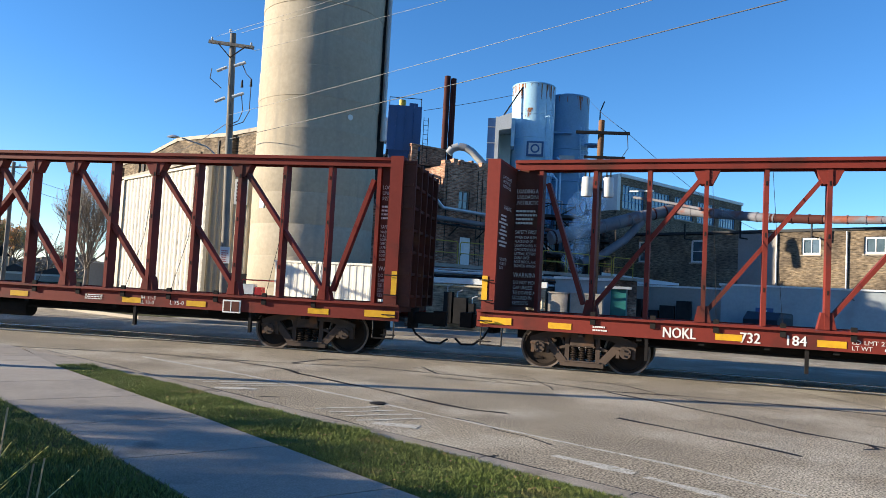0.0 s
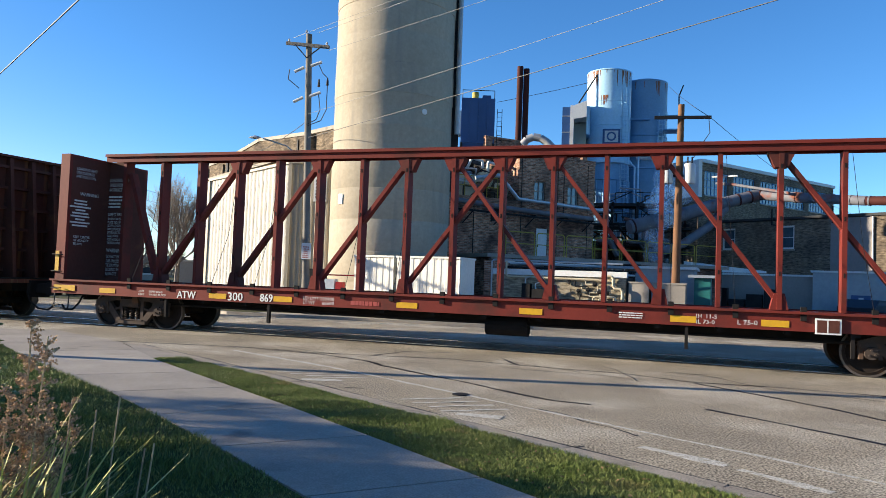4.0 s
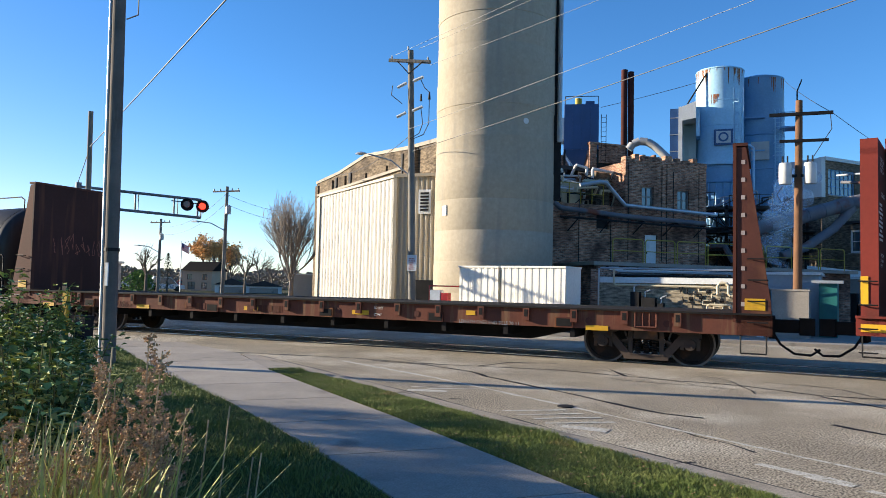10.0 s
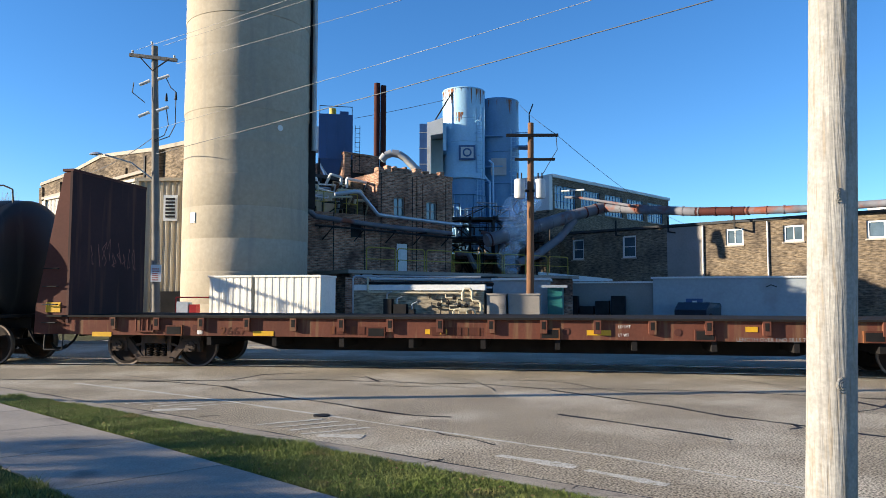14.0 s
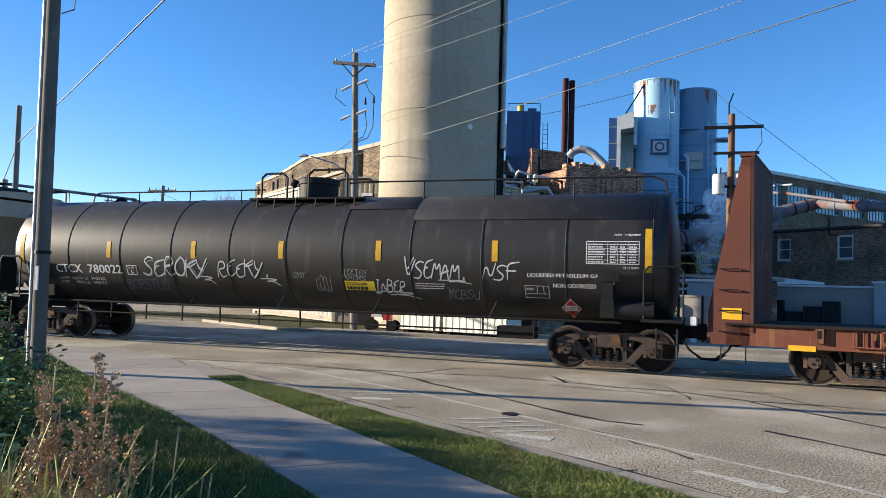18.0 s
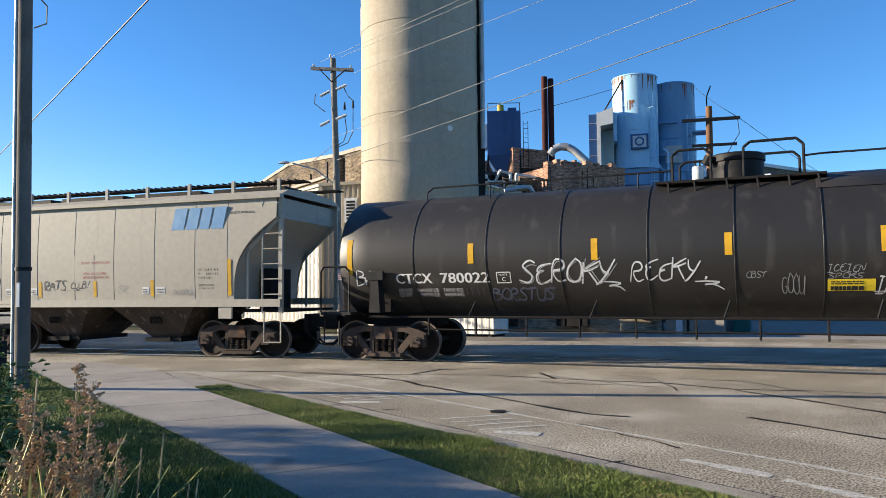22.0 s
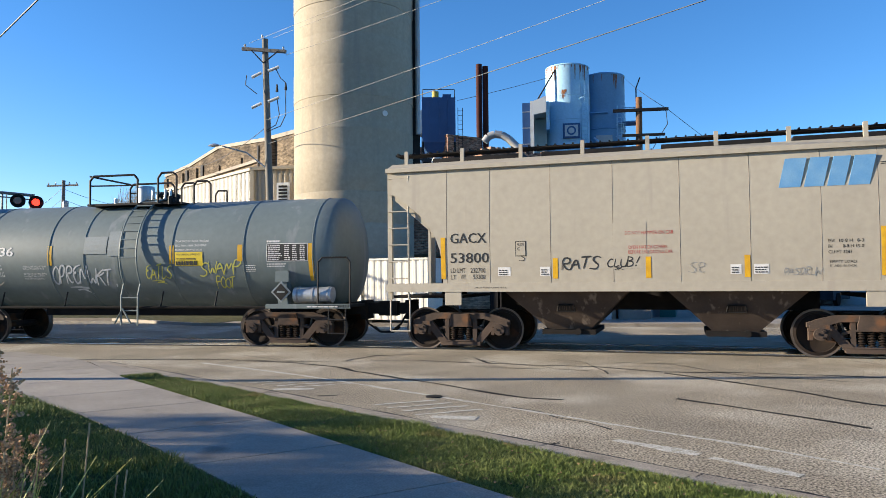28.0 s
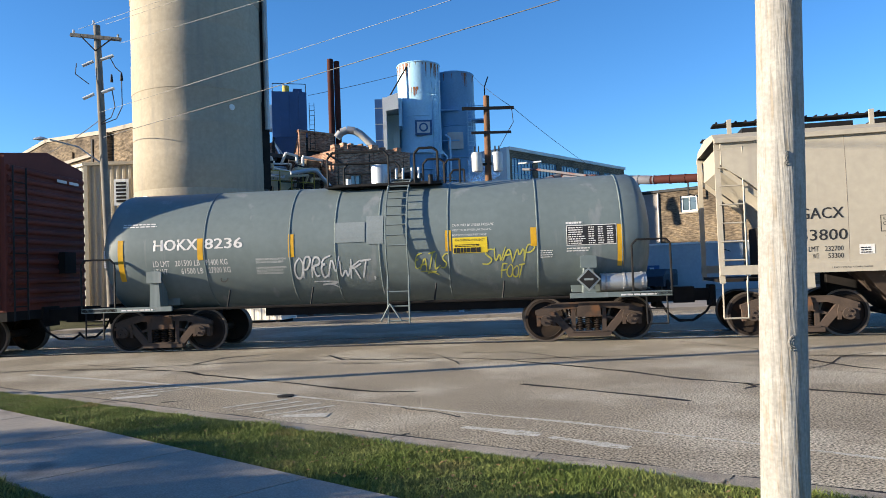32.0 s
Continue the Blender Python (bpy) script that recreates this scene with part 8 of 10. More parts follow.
    for x, z0, z1 in ((-5.3, 1.55, 2.43), (-3.54, 1.95, 2.41), (-1.57, 1.94, 2.42), (1.73, 1.94, 2.37), (3.47, 1.98, 2.36), (5.2, 1.52, 2.36)):
        plate(c, "reflector", x - 0.06, x + 0.06, z0, z1, REFLECT, sd)
    plate(c, "yellow_label", 1.82, 2.53, 1.89, 2.21, YELLOWLABEL, sd, 0.006)
    sign(c, "label_text", "FOR CHEMICAL EMERGENCY", 1.87, 2.48, 2.13, 2.175, BLACKLETTER, lambda x, z: sd(x, z) - 0.004)
    bars(c, "label_print", 1.86, 2.02, 0.62, 0.06, 2, BLACKLETTER, lambda x, z: sd(x, z) - 0.004, 3, 0.5)
    bars(c, "label_number", 1.84, 1.9, 0.68, 0.13, 1, BLACKLETTER, lambda x, z: sd(x, z) - 0.004, 4, 0.75)
    sign(c, "lettering", "TANK MAY BE UNDER PRESSURE", 1.82, 2.67, 2.44, 2.49, LETTER, sd)
    sign(c, "lettering", "VENT TANK WHEN UNLOADING", 1.82, 2.62, 2.34, 2.385, LETTER, sd)
    sign(c, "lettering", "BOTTOM OPERATED VALVE", 1.82, 2.52, 2.24, 2.28, LETTER, sd)
    bars(c, "small_print", 3.6, 1.74, 0.3, 0.17, 4, LETTER, sd, 13, 0.4)
    dp = plate(c, "data_panel", 4.13, 5.13, 1.96, 2.37, LETTER, sd, 0.003)
    plate(dp, "data_face", 4.145, 5.115, 1.975, 2.355, BLACKLETTER, sd, 0.005)
    for u, w in ((4.17, 0.34), (4.57, 0.14), (4.76, 0.12), (4.94, 0.14)):
        bars(dp, "data_rows", u, 1.99, w, 0.36, 8, LETTER, lambda x, z: sd(x, z) - 0.003, int(u * 10))
    bars(c, "small_print", 4.13, 1.84, 0.5, 0.1, 2, LETTER, sd, 37, 0.5)
    bars(c, "small_print", 4.13, 2.4, 0.36, 0.05, 1, LETTER, sd, 38, 0.8)
    plate(c, "worn_patch", -0.62, 0.0, 2.2, 2.62, PALEGREY, sd, 0.014, "pale repainted patch")
    plate(c, "worn_patch", 0.03, 0.39, 2.15, 2.74, PALEGREY, sd, 0.014, "pale repainted patch")
    tag(c, "OPREN", -1.58, 1.5, 0.95, 0.42, SPRAYWHITE, sd, 21, 0.045)
    tag(c, "WKT.", -0.6, 1.42, 0.85, 0.38, SPRAYWHITE, sd, 22, 0.04)
    tag(c, "~", -1.2, 1.24, 0.6, 0.22, SPRAYWHITE, sd, 23, 0.034)
    tag(c, "SWAMP", 2.4, 1.62, 1.06, 0.3, SPRAYYELLOW, sd, 24, 0.034, 0.2, 0.12)
    tag(c, "FOOT", 2.76, 1.36, 0.48, 0.26, SPRAYYELLOW, sd, 25, 0.03)
    tag(c, "EATLS", 0.98, 1.58, 0.7, 0.34, SPRAYYELLOW, sd, 26, 0.03)
    tag(c, "~", 1.1, 1.46, 0.4, 0.12, SPRAYYELLOW, sd, 27, 0.02)
    dh = Geo().prism([(4.53, 1.03), (4.77, 1.27), (4.53, 1.51), (4.29, 1.27)], -1.43, -1.41).ob("diamond_holder", PALEGREY, c)
    Geo().prism([(4.53, 1.08), (4.72, 1.27), (4.53, 1.46), (4.34, 1.27)], -1.436, -1.431).ob("holder_face", DARKSTEEL, dh)
    Geo().box(4.44, 4.62, -1.442, -1.437, 1.25, 1.29).ob("holder_clip", PALEGREY, dh)
    return c


def hopper(centre, half_span):
    c = car("hopper_car", centre, half_span, "warm grey covered hopper car with ribbed hatch roof and graffiti")
    h, zs, zr, yw = 5.42, 1.42, 3.86, 1.52
    # curved side sheets between slope ends, seen as a trapezium that is cut away at the ends
    cut = 1.15

    def side_y(x, z):
        t = (z - zs) / (zr - zs)
        return -yw + 0.05 * (1 - 4 * (t - 0.5) ** 2) * -1
    g = Geo()
    rows, cols = 10, 30
    for sgn in (-1, 1):
        vs = []
        for i in range(rows + 1):
            z = zs + (zr - zs) * i / rows
            # lower corners curve inwards
            w = h - 0.12 if z > 3.35 else h - 0.12 - (1 - max(0.0, (z - zs) / (3.35 - zs)) ** 3) * cut
            for j in range(cols + 1):
                x = -w + 2 * w * j / cols
                vs.append((x, sgn * -side_y(x, z), z))
        fs = [(i * (cols + 1) + j, i * (cols + 1) + j + 1, (i + 1) * (cols + 1) + j + 1, (i + 1) * (cols + 1) + j) for i in range(rows) for j in range(cols)]
        g.add(vs, fs if sgn < 0 else [q[::-1] for q in fs])
    g.ob("side_sheet", HOPPERGREY, c, smooth=True)
    # slope sheets at the ends
    for s in (-1, 1):
        sl = Geo()
        prof = []
        for i in range(11):
            z = zs + (zr - zs) * i / 10
            prof.append((s * (h - 0.14 if z > 3.35 else h - 0.14 - (1 - max(0.0, (z - zs) / (3.35 - zs)) ** 3) * cut), z))
        vs = [(x, -yw + 0.02, z) for x, z in prof] + [(x, yw - 0.02, z) for x, z in prof]
        k = len(prof)
        sl.add(vs, [((i, i + 1, k + i + 1, k + i) if s < 0 else (i, k + i, k + i + 1, i + 1)) for i in range(k - 1)])
        sl.ob("slope_sheet", HOPPERGREY, c, smooth=True)
        # end frame: corner post, braces, ladder
        x = s * h
        for y in (-1.48, 1.4):
            Geo().box(*sorted((x, x - s * 0.1)), y, y + 0.08, 1.1, zr).ob("corner_post", HOPPERGREY, c)
            Geo().bar((x - s * 0.05, 3.4), (x - s * 1.1, 2.5), 0.1, y + 0.02, y + 0.06).ob("end_brace", HOPPERGREY, c)
            Geo().bar((x - s * 0.95, 1.2), (x - s * 0.95, 2.7), 0.05, y + 0.02, y + 0.06).ob("inner_post", HOPPERGREY, c)
        g = Geo()
        for k in range(7):
            z = 1.55 + 0.36 * k
            g.tube([(x - s * 0.05, -1.52, z), (x - s * 0.5, -1.52, z)], 0.015, 5)
        g.tube([(x - s * 0.5, -1.52, 1.1), (x - s * 0.5, -1.52, 3.75 if s < 0 else 3.8)], 0.02, 5)
        g.ob("end_ladder", HOPPERGREY, c)
        Geo().box(*sorted((x, x - s * 1.6)), -1.2, 1.2, 1.12, 1.18).ob("end_deck", UNDER, c)
        Geo().box(*sorted((x - s * 0.9, x - s * 1.2)), -0.5, 0.5, 1.18, 2.2).ob("end_gear", UNDER, c)
        Geo().tube([(x - s * 0.05, -1.45, 1.15), (x - s * 0.05, -1.45, 0.42), (x - s * 0.5, -1.45, 0.42), (x - s * 0.5, -1.45, 1.15)], 0.018, 5).ob("sill_step", HOPPERGREY, c)
        coupler(c, x, s)
        Geo().box(*sorted((s * half_span - 0.18, s * half_span + 0.18)), -1.56, -1.5, 0.98, 1.3).ob("jack_plate", HOPPERGREY, c)
        plate(c, "reflector", *((-4.18, -4.08) if s < 0 else (3.99, 4.09)), 1.53, 2.4, REFLECT, lambda x, z: side_y(x, z) - 0.004)
    # side sill
    for y in (-1, 1):
        Geo().box(-h, h, *sorted((y * 1.44, y * 1.58)), 1.26, zs + 0.02).ob("side_sill", HOPPERGREY, c)
        Geo().box(-h, h, *sorted((y * 1.42, y * 1.6)), zr - 0.03, zr + 0.06).ob("roof_rim", HOPPERGREY, c)
    g = Geo()
    pr = [(-1.52, zr + 0.06), (-1.2, zr + 0.2), (0, zr + 0.28), (1.2, zr + 0.2), (1.52, zr + 0.06)]
    vs = [(x, y, z) for x in (-h, h) for y, z in pr]
    g.add(vs, [(i, 5 + i, 6 + i, i + 1) for i in range(4)] + [(0, 1, 2, 3, 4), (9, 8, 7, 6, 5)])
    g.ob("roof", HOPPERGREY, c)
    # hatch covers with ribs, and the running boards
    wk = Geo().box(-h + 0.05, h + 0.35, -1.12, -0.72, zr + 0.4, zr + 0.43).ob("running_board", UNDER, c)
    for i in range(60):
        x = -h + 0.1 + i * (2 * h + 0.2) / 60
        Geo().box(x, x + 0.03, -1.14, -0.7, zr + 0.431, zr + 0.46).ob("grating_bar", DARKSTEEL, wk)
    Geo().box(-h + 0.05, h + 0.35, 0.72, 1.12, zr + 0.4, zr + 0.43).ob("running_board", UNDER, c)
    for i in range(9):
        x = -h + 0.3 + i * (2 * h - 0.6) / 8
        Geo().box(x, x + 0.08, -1.22, -1.16, zr + 0.12, zr + 0.48).ob("board_bracket", HOPPERGREY, c)
    for i in range(4):
        x = -h + 0.7 + i * 2.5
        Geo().box(x, x + 2.1, -0.45, 0.45, zr + 0.25, zr + 0.42).ob("hatch_cover", DARKSTEEL, c)
    # panel seams
    for x in (-4.05, -3.12, -1.86, -0.63, 0.62, 1.86, 3.05, 3.97):
        Geo().tube([(x, side_y(x, zs + 0.02 + k * 0.24) + 0.002, zs + 0.02 + k * 0.24) for k in range(11)], 0.006, 5).ob("panel_seam", HOPPERSEAM, c)
    # discharge hoppers
    for x in (-1.62, 1.62):
        hp = Geo()
        hp.add([(x - 1.25, -1.35, 1.26), (x + 1.25, -1.35, 1.26), (x + 1.25, 1.35, 1.26), (x - 1.25, 1.35, 1.26), (x - 0.42, -0.75, 0.45), (x + 0.42, -0.75, 0.45), (x + 0.42, 0.75, 0.45), (x - 0.42, 0.75, 0.45)], [(0, 1, 5, 4), (1, 2, 6, 5), (2, 3, 7, 6), (3, 0, 4, 7), (4, 5, 6, 7)])
        o = hp.ob("discharge_hopper", HOPPERDIRTSHADE, c)
        Geo().box(x - 0.55, x + 0.55, -0.9, 0.9, 0.36, 0.46).ob("gate_frame", UNDER, o)
        Geo().cyl((x + 0.2, -0.95, 0.42), (x + 0.2, -0.85, 0.42), 0.07, n=10).ob("gate_capstan", UNDER, o)
        Geo().tube([(x - 0.15, -1.2, 0.98), (x + 0.15, -1.2, 0.98), (x + 0.18, -1.16, 0.85), (x - 0.18, -1.16, 0.85), (x - 0.15, -1.2, 0.98)], 0.02, 5).ob("maker_plate", UNDER, o)
        bars(o, "plate_print", x - 0.13, 0.86, 0.26, 0.11, 1, UNDER, lambda a, b: -1.19 - (b - 0.92) * 0.74 - 0.03, 2, 0.9)
    Geo().box(-3.2, 3.2, -0.25, 0.25, 0.85, 1.25).ob("centre_sill", UNDER, c)
    so = lambda x, z: side_y(x, z) - 0.001
    sign(c, "reporting_mark", "GACX", -3.97, -3.19, 2.27, 2.48, BLACKLETTER, so, 0.006)
    sign(c, "car_number", "53800", -3.97, -3.14, 1.86, 2.07, BLACKLETTER, so, 0.006)
    sign(c, "load_limit", "LD LMT  232700\nLT  WT   53300", -3.97, -3.22, 1.52, 1.75, BLACKLETTER, so)
    sign(c, "lettering", "DO NOT HAMMER ON CAR", -0.4, 0.5, 2.36, 2.43, REDLETTER, so)
    sign(c, "lettering", "OPEN HATCH COVERS\nBEFORE UNLOADING CAR", -0.34, 0.48, 1.99, 2.15, REDLETTER, so)
    sign(c, "lettering", "2 INCH TREAD COMPL SHOES", -3.45, -2.75, 1.33, 1.36, BLACKLETTER, flat(-1.58))
    tag(c, "RATS", -1.66, 1.7, 0.76, 0.26, SPRAYBLACK, so, 31, 0.034, 0.1)
    tag(c, "CLUB!", -0.77, 1.74, 0.64, 0.18, SPRAYBLACK, so, 32, 0.026, 0.15)
    tag(c, "*", -0.62, 1.66, 0.16, 0.1, SPRAYBLACK, so, 33, 0.016)
    # faded blue owner's emblem: four plain blocks in its colours
    for a, b in ((2.4, 2.78), (2.82, 3.16), (3.2, 3.5), (3.54, 3.9)):
        Geo().prism([(a - 0.04, 3.15), (b - 0.06, 3.15), (b + 0.06, 3.68), (a + 0.08, 3.68)], -yw - 0.046, -yw - 0.03).ob("emblem_block", LOGOBLUE, c, "faded blue emblem block")
    for k_, body in enumerate(("EXW  10-8 H  8-3", "EW     8-8 H 15-0", "CU FT 3281")):
        sign(c, "stencil_text", body, 3.15, 3.72 if k_ < 2 else 3.52, 2.13 - 0.1 * k_, 2.19 - 0.1 * k_, BLACKLETTER, so)
    for k_, body in enumerate(("EMPTY LOAD", "5\" ADJ. BLOCK")):
        sign(c, "stencil_text", body, 3.17, 3.6, 1.76 - 0.08 * k_, 1.81 - 0.08 * k_, BLACKLETTER, so)
    bars(c, "small_print", 4.02, 3.5, 0.85, 0.06, 2, BLACKLETTER, so, 18, 0.5)
    for x in (-1.77, 0.03, 1.8):
        plate(c, "reflector", x - 0.05, x + 0.05, 1.52, 1.93, REFLECT, so, 0.004)
    for x, w in ((-1.98, 0.2), (1.6, 0.19), (2.04, 0.26), (-2.82, 0.26)):
        plate(c, "white_stencil", x - w / 2, x + w / 2, 1.58, 1.76, LETTER, so, 0.003)
        bars(c, "stencil_print", x - w / 2 + 0.02, 1.6, w - 0.04, 0.13, 3, BLACKLETTER, lambda a, b: so(a, b) - 0.003, int(x * 7) + 40, 0.5)
    pl_ = plate(c, "plate_box", -2.58, -2.36, 1.98, 2.29, BLACKLETTER, so, 0.003)
    plate(pl_, "plate_face", -2.565, -2.375, 1.995, 2.275, HOPPERGREY, so, 0.006)
    sign(pl_, "lettering", "PLATE\nC", -2.54, -2.4, 2.1, 2.25, BLACKLETTER, so, 0, 0.01)
    tag(c, "S", -2.52, 1.88, 0.14, 0.16, SPRAYBLACK, so, 61, 0.014)
    tag(c, "SR", 0.75, 1.6, 0.3, 0.2, SPRAYGREY, so, 46, 0.012)
    tag(c, "PASDRUN", 2.4, 1.54, 0.62, 0.14, SPRAYGREY, so, 47, 0.014)
    plate(c, "pale_patch", -0.95, 0.0, 1.7, 2.6, HOPPERGREY, so, 0.002)
    return c


def boxcar(centre, half_span):
    c = car("boxcar", centre, half_span, "dull red-brown boxcar with a ribbed end")
    h = 7.6
    Geo().box(-h, h, -1.5, 1.5, 1.0, 4.35).ob("body", BOXBROWN, c)
    for i in range(15):
        x = -h + 0.3 + i * 1.05
        Geo().box(x, x + 0.1, -1.56, -1.5, 1.05, 4.3).ob("side_post", BOXBROWN, c)
    Geo().prism([(-1.55, 4.35), (1.55, 4.35), (0, 4.6)], -h, h, Matrix.Rotation(radians(90), 4, "Z")).ob("roof", BOXBROWN, c)
    for s in (-1, 1):
        x = s * h
        for k in range(14):
            z = 1.2 + k * 0.22
            Geo().cyl((x, -1.42, z), (x, 1.42, z), 0.075, n=10).ob("end_rib", BOXBROWN, c)
        g = Geo()
        for k in range(8):
            z = 1.1 + k * 0.38
            g.tube([(x + s * 0.12, -1.4, z), (x + s * 0.12, -0.95, z)], 0.016, 5)
        g.tube([(x + s * 0.12, -1.4, 0.8), (x + s * 0.12, -1.4, 4.1)], 0.02, 5).tube([(x + s * 0.12, -0.95, 0.8), (x + s * 0.12, -0.95, 4.1)], 0.02, 5)
        g.ob("end_ladder", DARKSTEEL, c)
        Geo().box(*sorted((x + s * 0.05, x + s * 0.22)), 0.3, 0.75, 1.8, 2.3).ob("brake_box", UNDER, c)
        plate(c, "reflector", *sorted((x - s * 0.1, x - s * 0.5)), 1.2, 1.4, REFLECT, flat(-1.565))
        coupler(c, x, s)
        sd_ = lambda a, b: 0
        bars_g = Geo()
        for k in range(2):
            bars_g.add([(x + s * 0.06, 0.3 + 0.5 * k, 3.95), (x + s * 0.06, 0.7 + 0.5 * k, 3.95), (x + s * 0.06, 0.7 + 0.5 * k, 4.1), (x + s * 0.06, 0.3 + 0.5 * k, 4.1)], [(0, 1, 2, 3)])
        bars_g.ob("end_number", LETTER, c)
    Geo().box(-h, h, -1.48, 1.48, 0.8, 0.999).ob("side_sill", UNDER, c)
    for x in (-2, 2):
        Geo().box(x - 1.2, x + 1.2, -1.6, -1.561, 1.1, 4.2).ob("door", BOXBROWN, c)
    return c


centerbeam(10.10, 8.55, 21.4, REDBROWN, marks_a, "empty red-brown centerbeam lumber car with instruction panels")
centerbeam(-13.09, 8.55, 21.4, REDBROWN, marks_b, "empty red-brown centerbeam lumber car with truss and cables")
bulkhead_flat(-35.72, 8.04, 20.8)
black_tank(-56.06, 7.55)
hopper(-71.44, 3.92)
grey_tank(-84.0, 4.54)
boxcar(-99.2, 5.8)


# ---- poles, wires, signals ----
def wire_run(name, a, b, sag, r, material, label):
    g = Geo()
    a, b = Vector(a), Vector(b)
    pts = []
    for i in range(17):
        t = i / 16
        pts.append(a.lerp(b, t) - Vector((0, 0, sag * 4 * t * (1 - t))))
    for p in pts:
        for a_ in range(5):
            t = a_ * 1.2566
            g.v.append((p.x + r * math.cos(t) * 0.7, p.y + r * math.cos(t) * 0.7, p.z + r * math.sin(t)))
    g.f = [(5 * i + k, 5 * i + (k + 1) % 5, 5 * i + 5 + (k + 1) % 5, 5 * i + 5 + k) for i in range(len(pts) - 1) for k in range(5)]
    return tagged(g.ob(name, material), label, "cable")


# utility pole before the silo
UP = Vector((-10.62, 25.85, 0.12))
up = thing("utility_pole", "grey wooden utility pole with crossarm and insulators", "utility pole", m=Matrix.Translation(UP) @ Matrix.Scale(0.92, 4))
Geo().cyl((0.12, 0, -0.14), (-0.25, 0, 11.4), 0.16, 0.12, 14).ob("pole", POLEWOOD, up, smooth=True)
Geo().box(-0.95, 0.95, -0.2, -0.1, -0.065, 0.065, Matrix.Translation((-0.23, 0, 10.9)) @ Matrix.Rotation(radians(7), 4, "Y")).ob("crossarm", POLEWOOD, up)
Geo().bar((-0.75, 10.92), (-0.22, 10.35), 0.04, -0.24, -0.205).bar((-0.22, 10.35), (0.4, 10.8), 0.04, -0.24, -0.205).ob("arm_brace", DARKSTEEL, up)
for x, z in ((-1.05, 11.06), (-0.3, 11.4), (0.6, 10.86)):
    Geo().lathe([(0.02, 0), (0.05, 0.02), (0.03, 0.06), (0.05, 0.08), (0.03, 0.14), (0.0, 0.15)], 10, Matrix.Translation((x, -0.15, z))).ob("insulator", PORCELAIN, up)
for z in (10.0, 8.75):
    Geo().cyl((-0.7, -0.25, z - 0.22), (-0.3, -0.25, z - 0.05), 0.06, n=10).ob("cutout", PORCELAIN, up)
    Geo().cyl((0.0, -0.25, z), (0.45, -0.25, z + 0.15), 0.06, n=10).ob("cutout", PORCELAIN, up)
for pts in ([(-0.95, -0.2, 9.9), (-1.0, -0.2, 9.5), (-0.75, -0.2, 9.3), (-0.5, -0.2, 9.1)], [(0.3, -0.2, 10.1), (0.5, -0.2, 9.7), (0.72, -0.2, 9.5)], [(0.35, -0.2, 8.9), (0.45, -0.2, 8.2), (0.3, -0.2, 7.8), (-0.1, -0.2, 7.6)], [(0.72, -0.2, 9.5), (0.72, -0.2, 8.2), (0.5, -0.2, 7.75), (-0.05, -0.2, 7.55)]):
    Geo().tube(pts, 0.018, 5).ob("jumper", DARKWIRE, up)
for x, z in ((0.35, 9.15), (0.72, 9.2)):
    Geo().cyl((x, -0.2, z), (x, -0.2, z + 0.3), 0.06, 0.03, 8).ob("arrester", DARKSTEEL, up)
sg = Geo().box(-0.06, 0.34, -0.25, -0.22, 2.1, 2.75).ob("notice_sign", WHITEPAINT, up)
bars(sg, "sign_print", 0.0, 2.15, 0.28, 0.5, 6, REDLETTER, flat(-0.25), 5)
Geo().tube([(-0.05, 0, 6.0), (-0.9, -0.3, 6.7), (-1.8, -0.6, 6.95)], 0.03, 6).ob("lamp_arm", GALV, up)
Geo().lathe([(0.02, 0.1), (0.1, 0.05), (0.13, 0.0), (0.0, -0.05)], 12, Matrix.Translation((-2.1, -0.7, 6.95)) @ Matrix.Scale(2.2, 4, (1, 0, 0))).ob("lamp_head", GALV, up)
# transformer pole in the yard
tp = thing("transformer_pole", "brown wooden pole with two grey transformers", "utility pole", m=Matrix.Translation((2.97, 28.3, 0.085)) @ Matrix.Scale(0.943, 4))
Geo().cyl((0, 0, -0.1), (0.08, 0, 8.75), 0.17, 0.12, 14).ob("pole", BROWNPOLE, tp, smooth=True)
Geo().box(-0.95, 1.2, -0.18, -0.08, 8.15, 8.27).ob("crossarm", DARKSTEEL, tp)
Geo().box(-0.6, 1.05, -0.18, -0.08, 7.15, 7.25).ob("crossarm", DARKSTEEL, tp)
for x in (-0.42, 0.42):
    t_ = Geo().lathe([(0.01, 0), (0.2, 0.02), (0.22, 0.08), (0.22, 0.72), (0.2, 0.8), (0.01, 0.84)], 18, Matrix.Translation((x, -0.25, 5.55))).ob("transformer", PORCELAIN, tp, smooth=True)
    Geo().cyl((x - 0.08, -0.25, 6.38), (x - 0.08, -0.25, 6.62), 0.03, n=8).cyl((x + 0.08, -0.25, 6.38), (x + 0.08, -0.25, 6.62), 0.03, n=8).ob("bushing", DARKSTEEL, t_)
Geo().box(-0.4, 0.4, -0.12, 0.0, 5.85, 5.95).ob("bracket", DARKSTEEL, tp)
for pts in ([(1.1, -0.15, 8.2), (1.15, -0.15, 7.6), (0.9, -0.15, 7.2), (0.55, -0.2, 6.6)], [(-0.5, -0.25, 5.5), (-0.7, -0.2, 5.2), (-0.55, -0.2, 4.9), (-0.15, -0.15, 5.1)]):
    Geo().tube(pts, 0.015, 5).ob("jumper", DARKWIRE, tp)
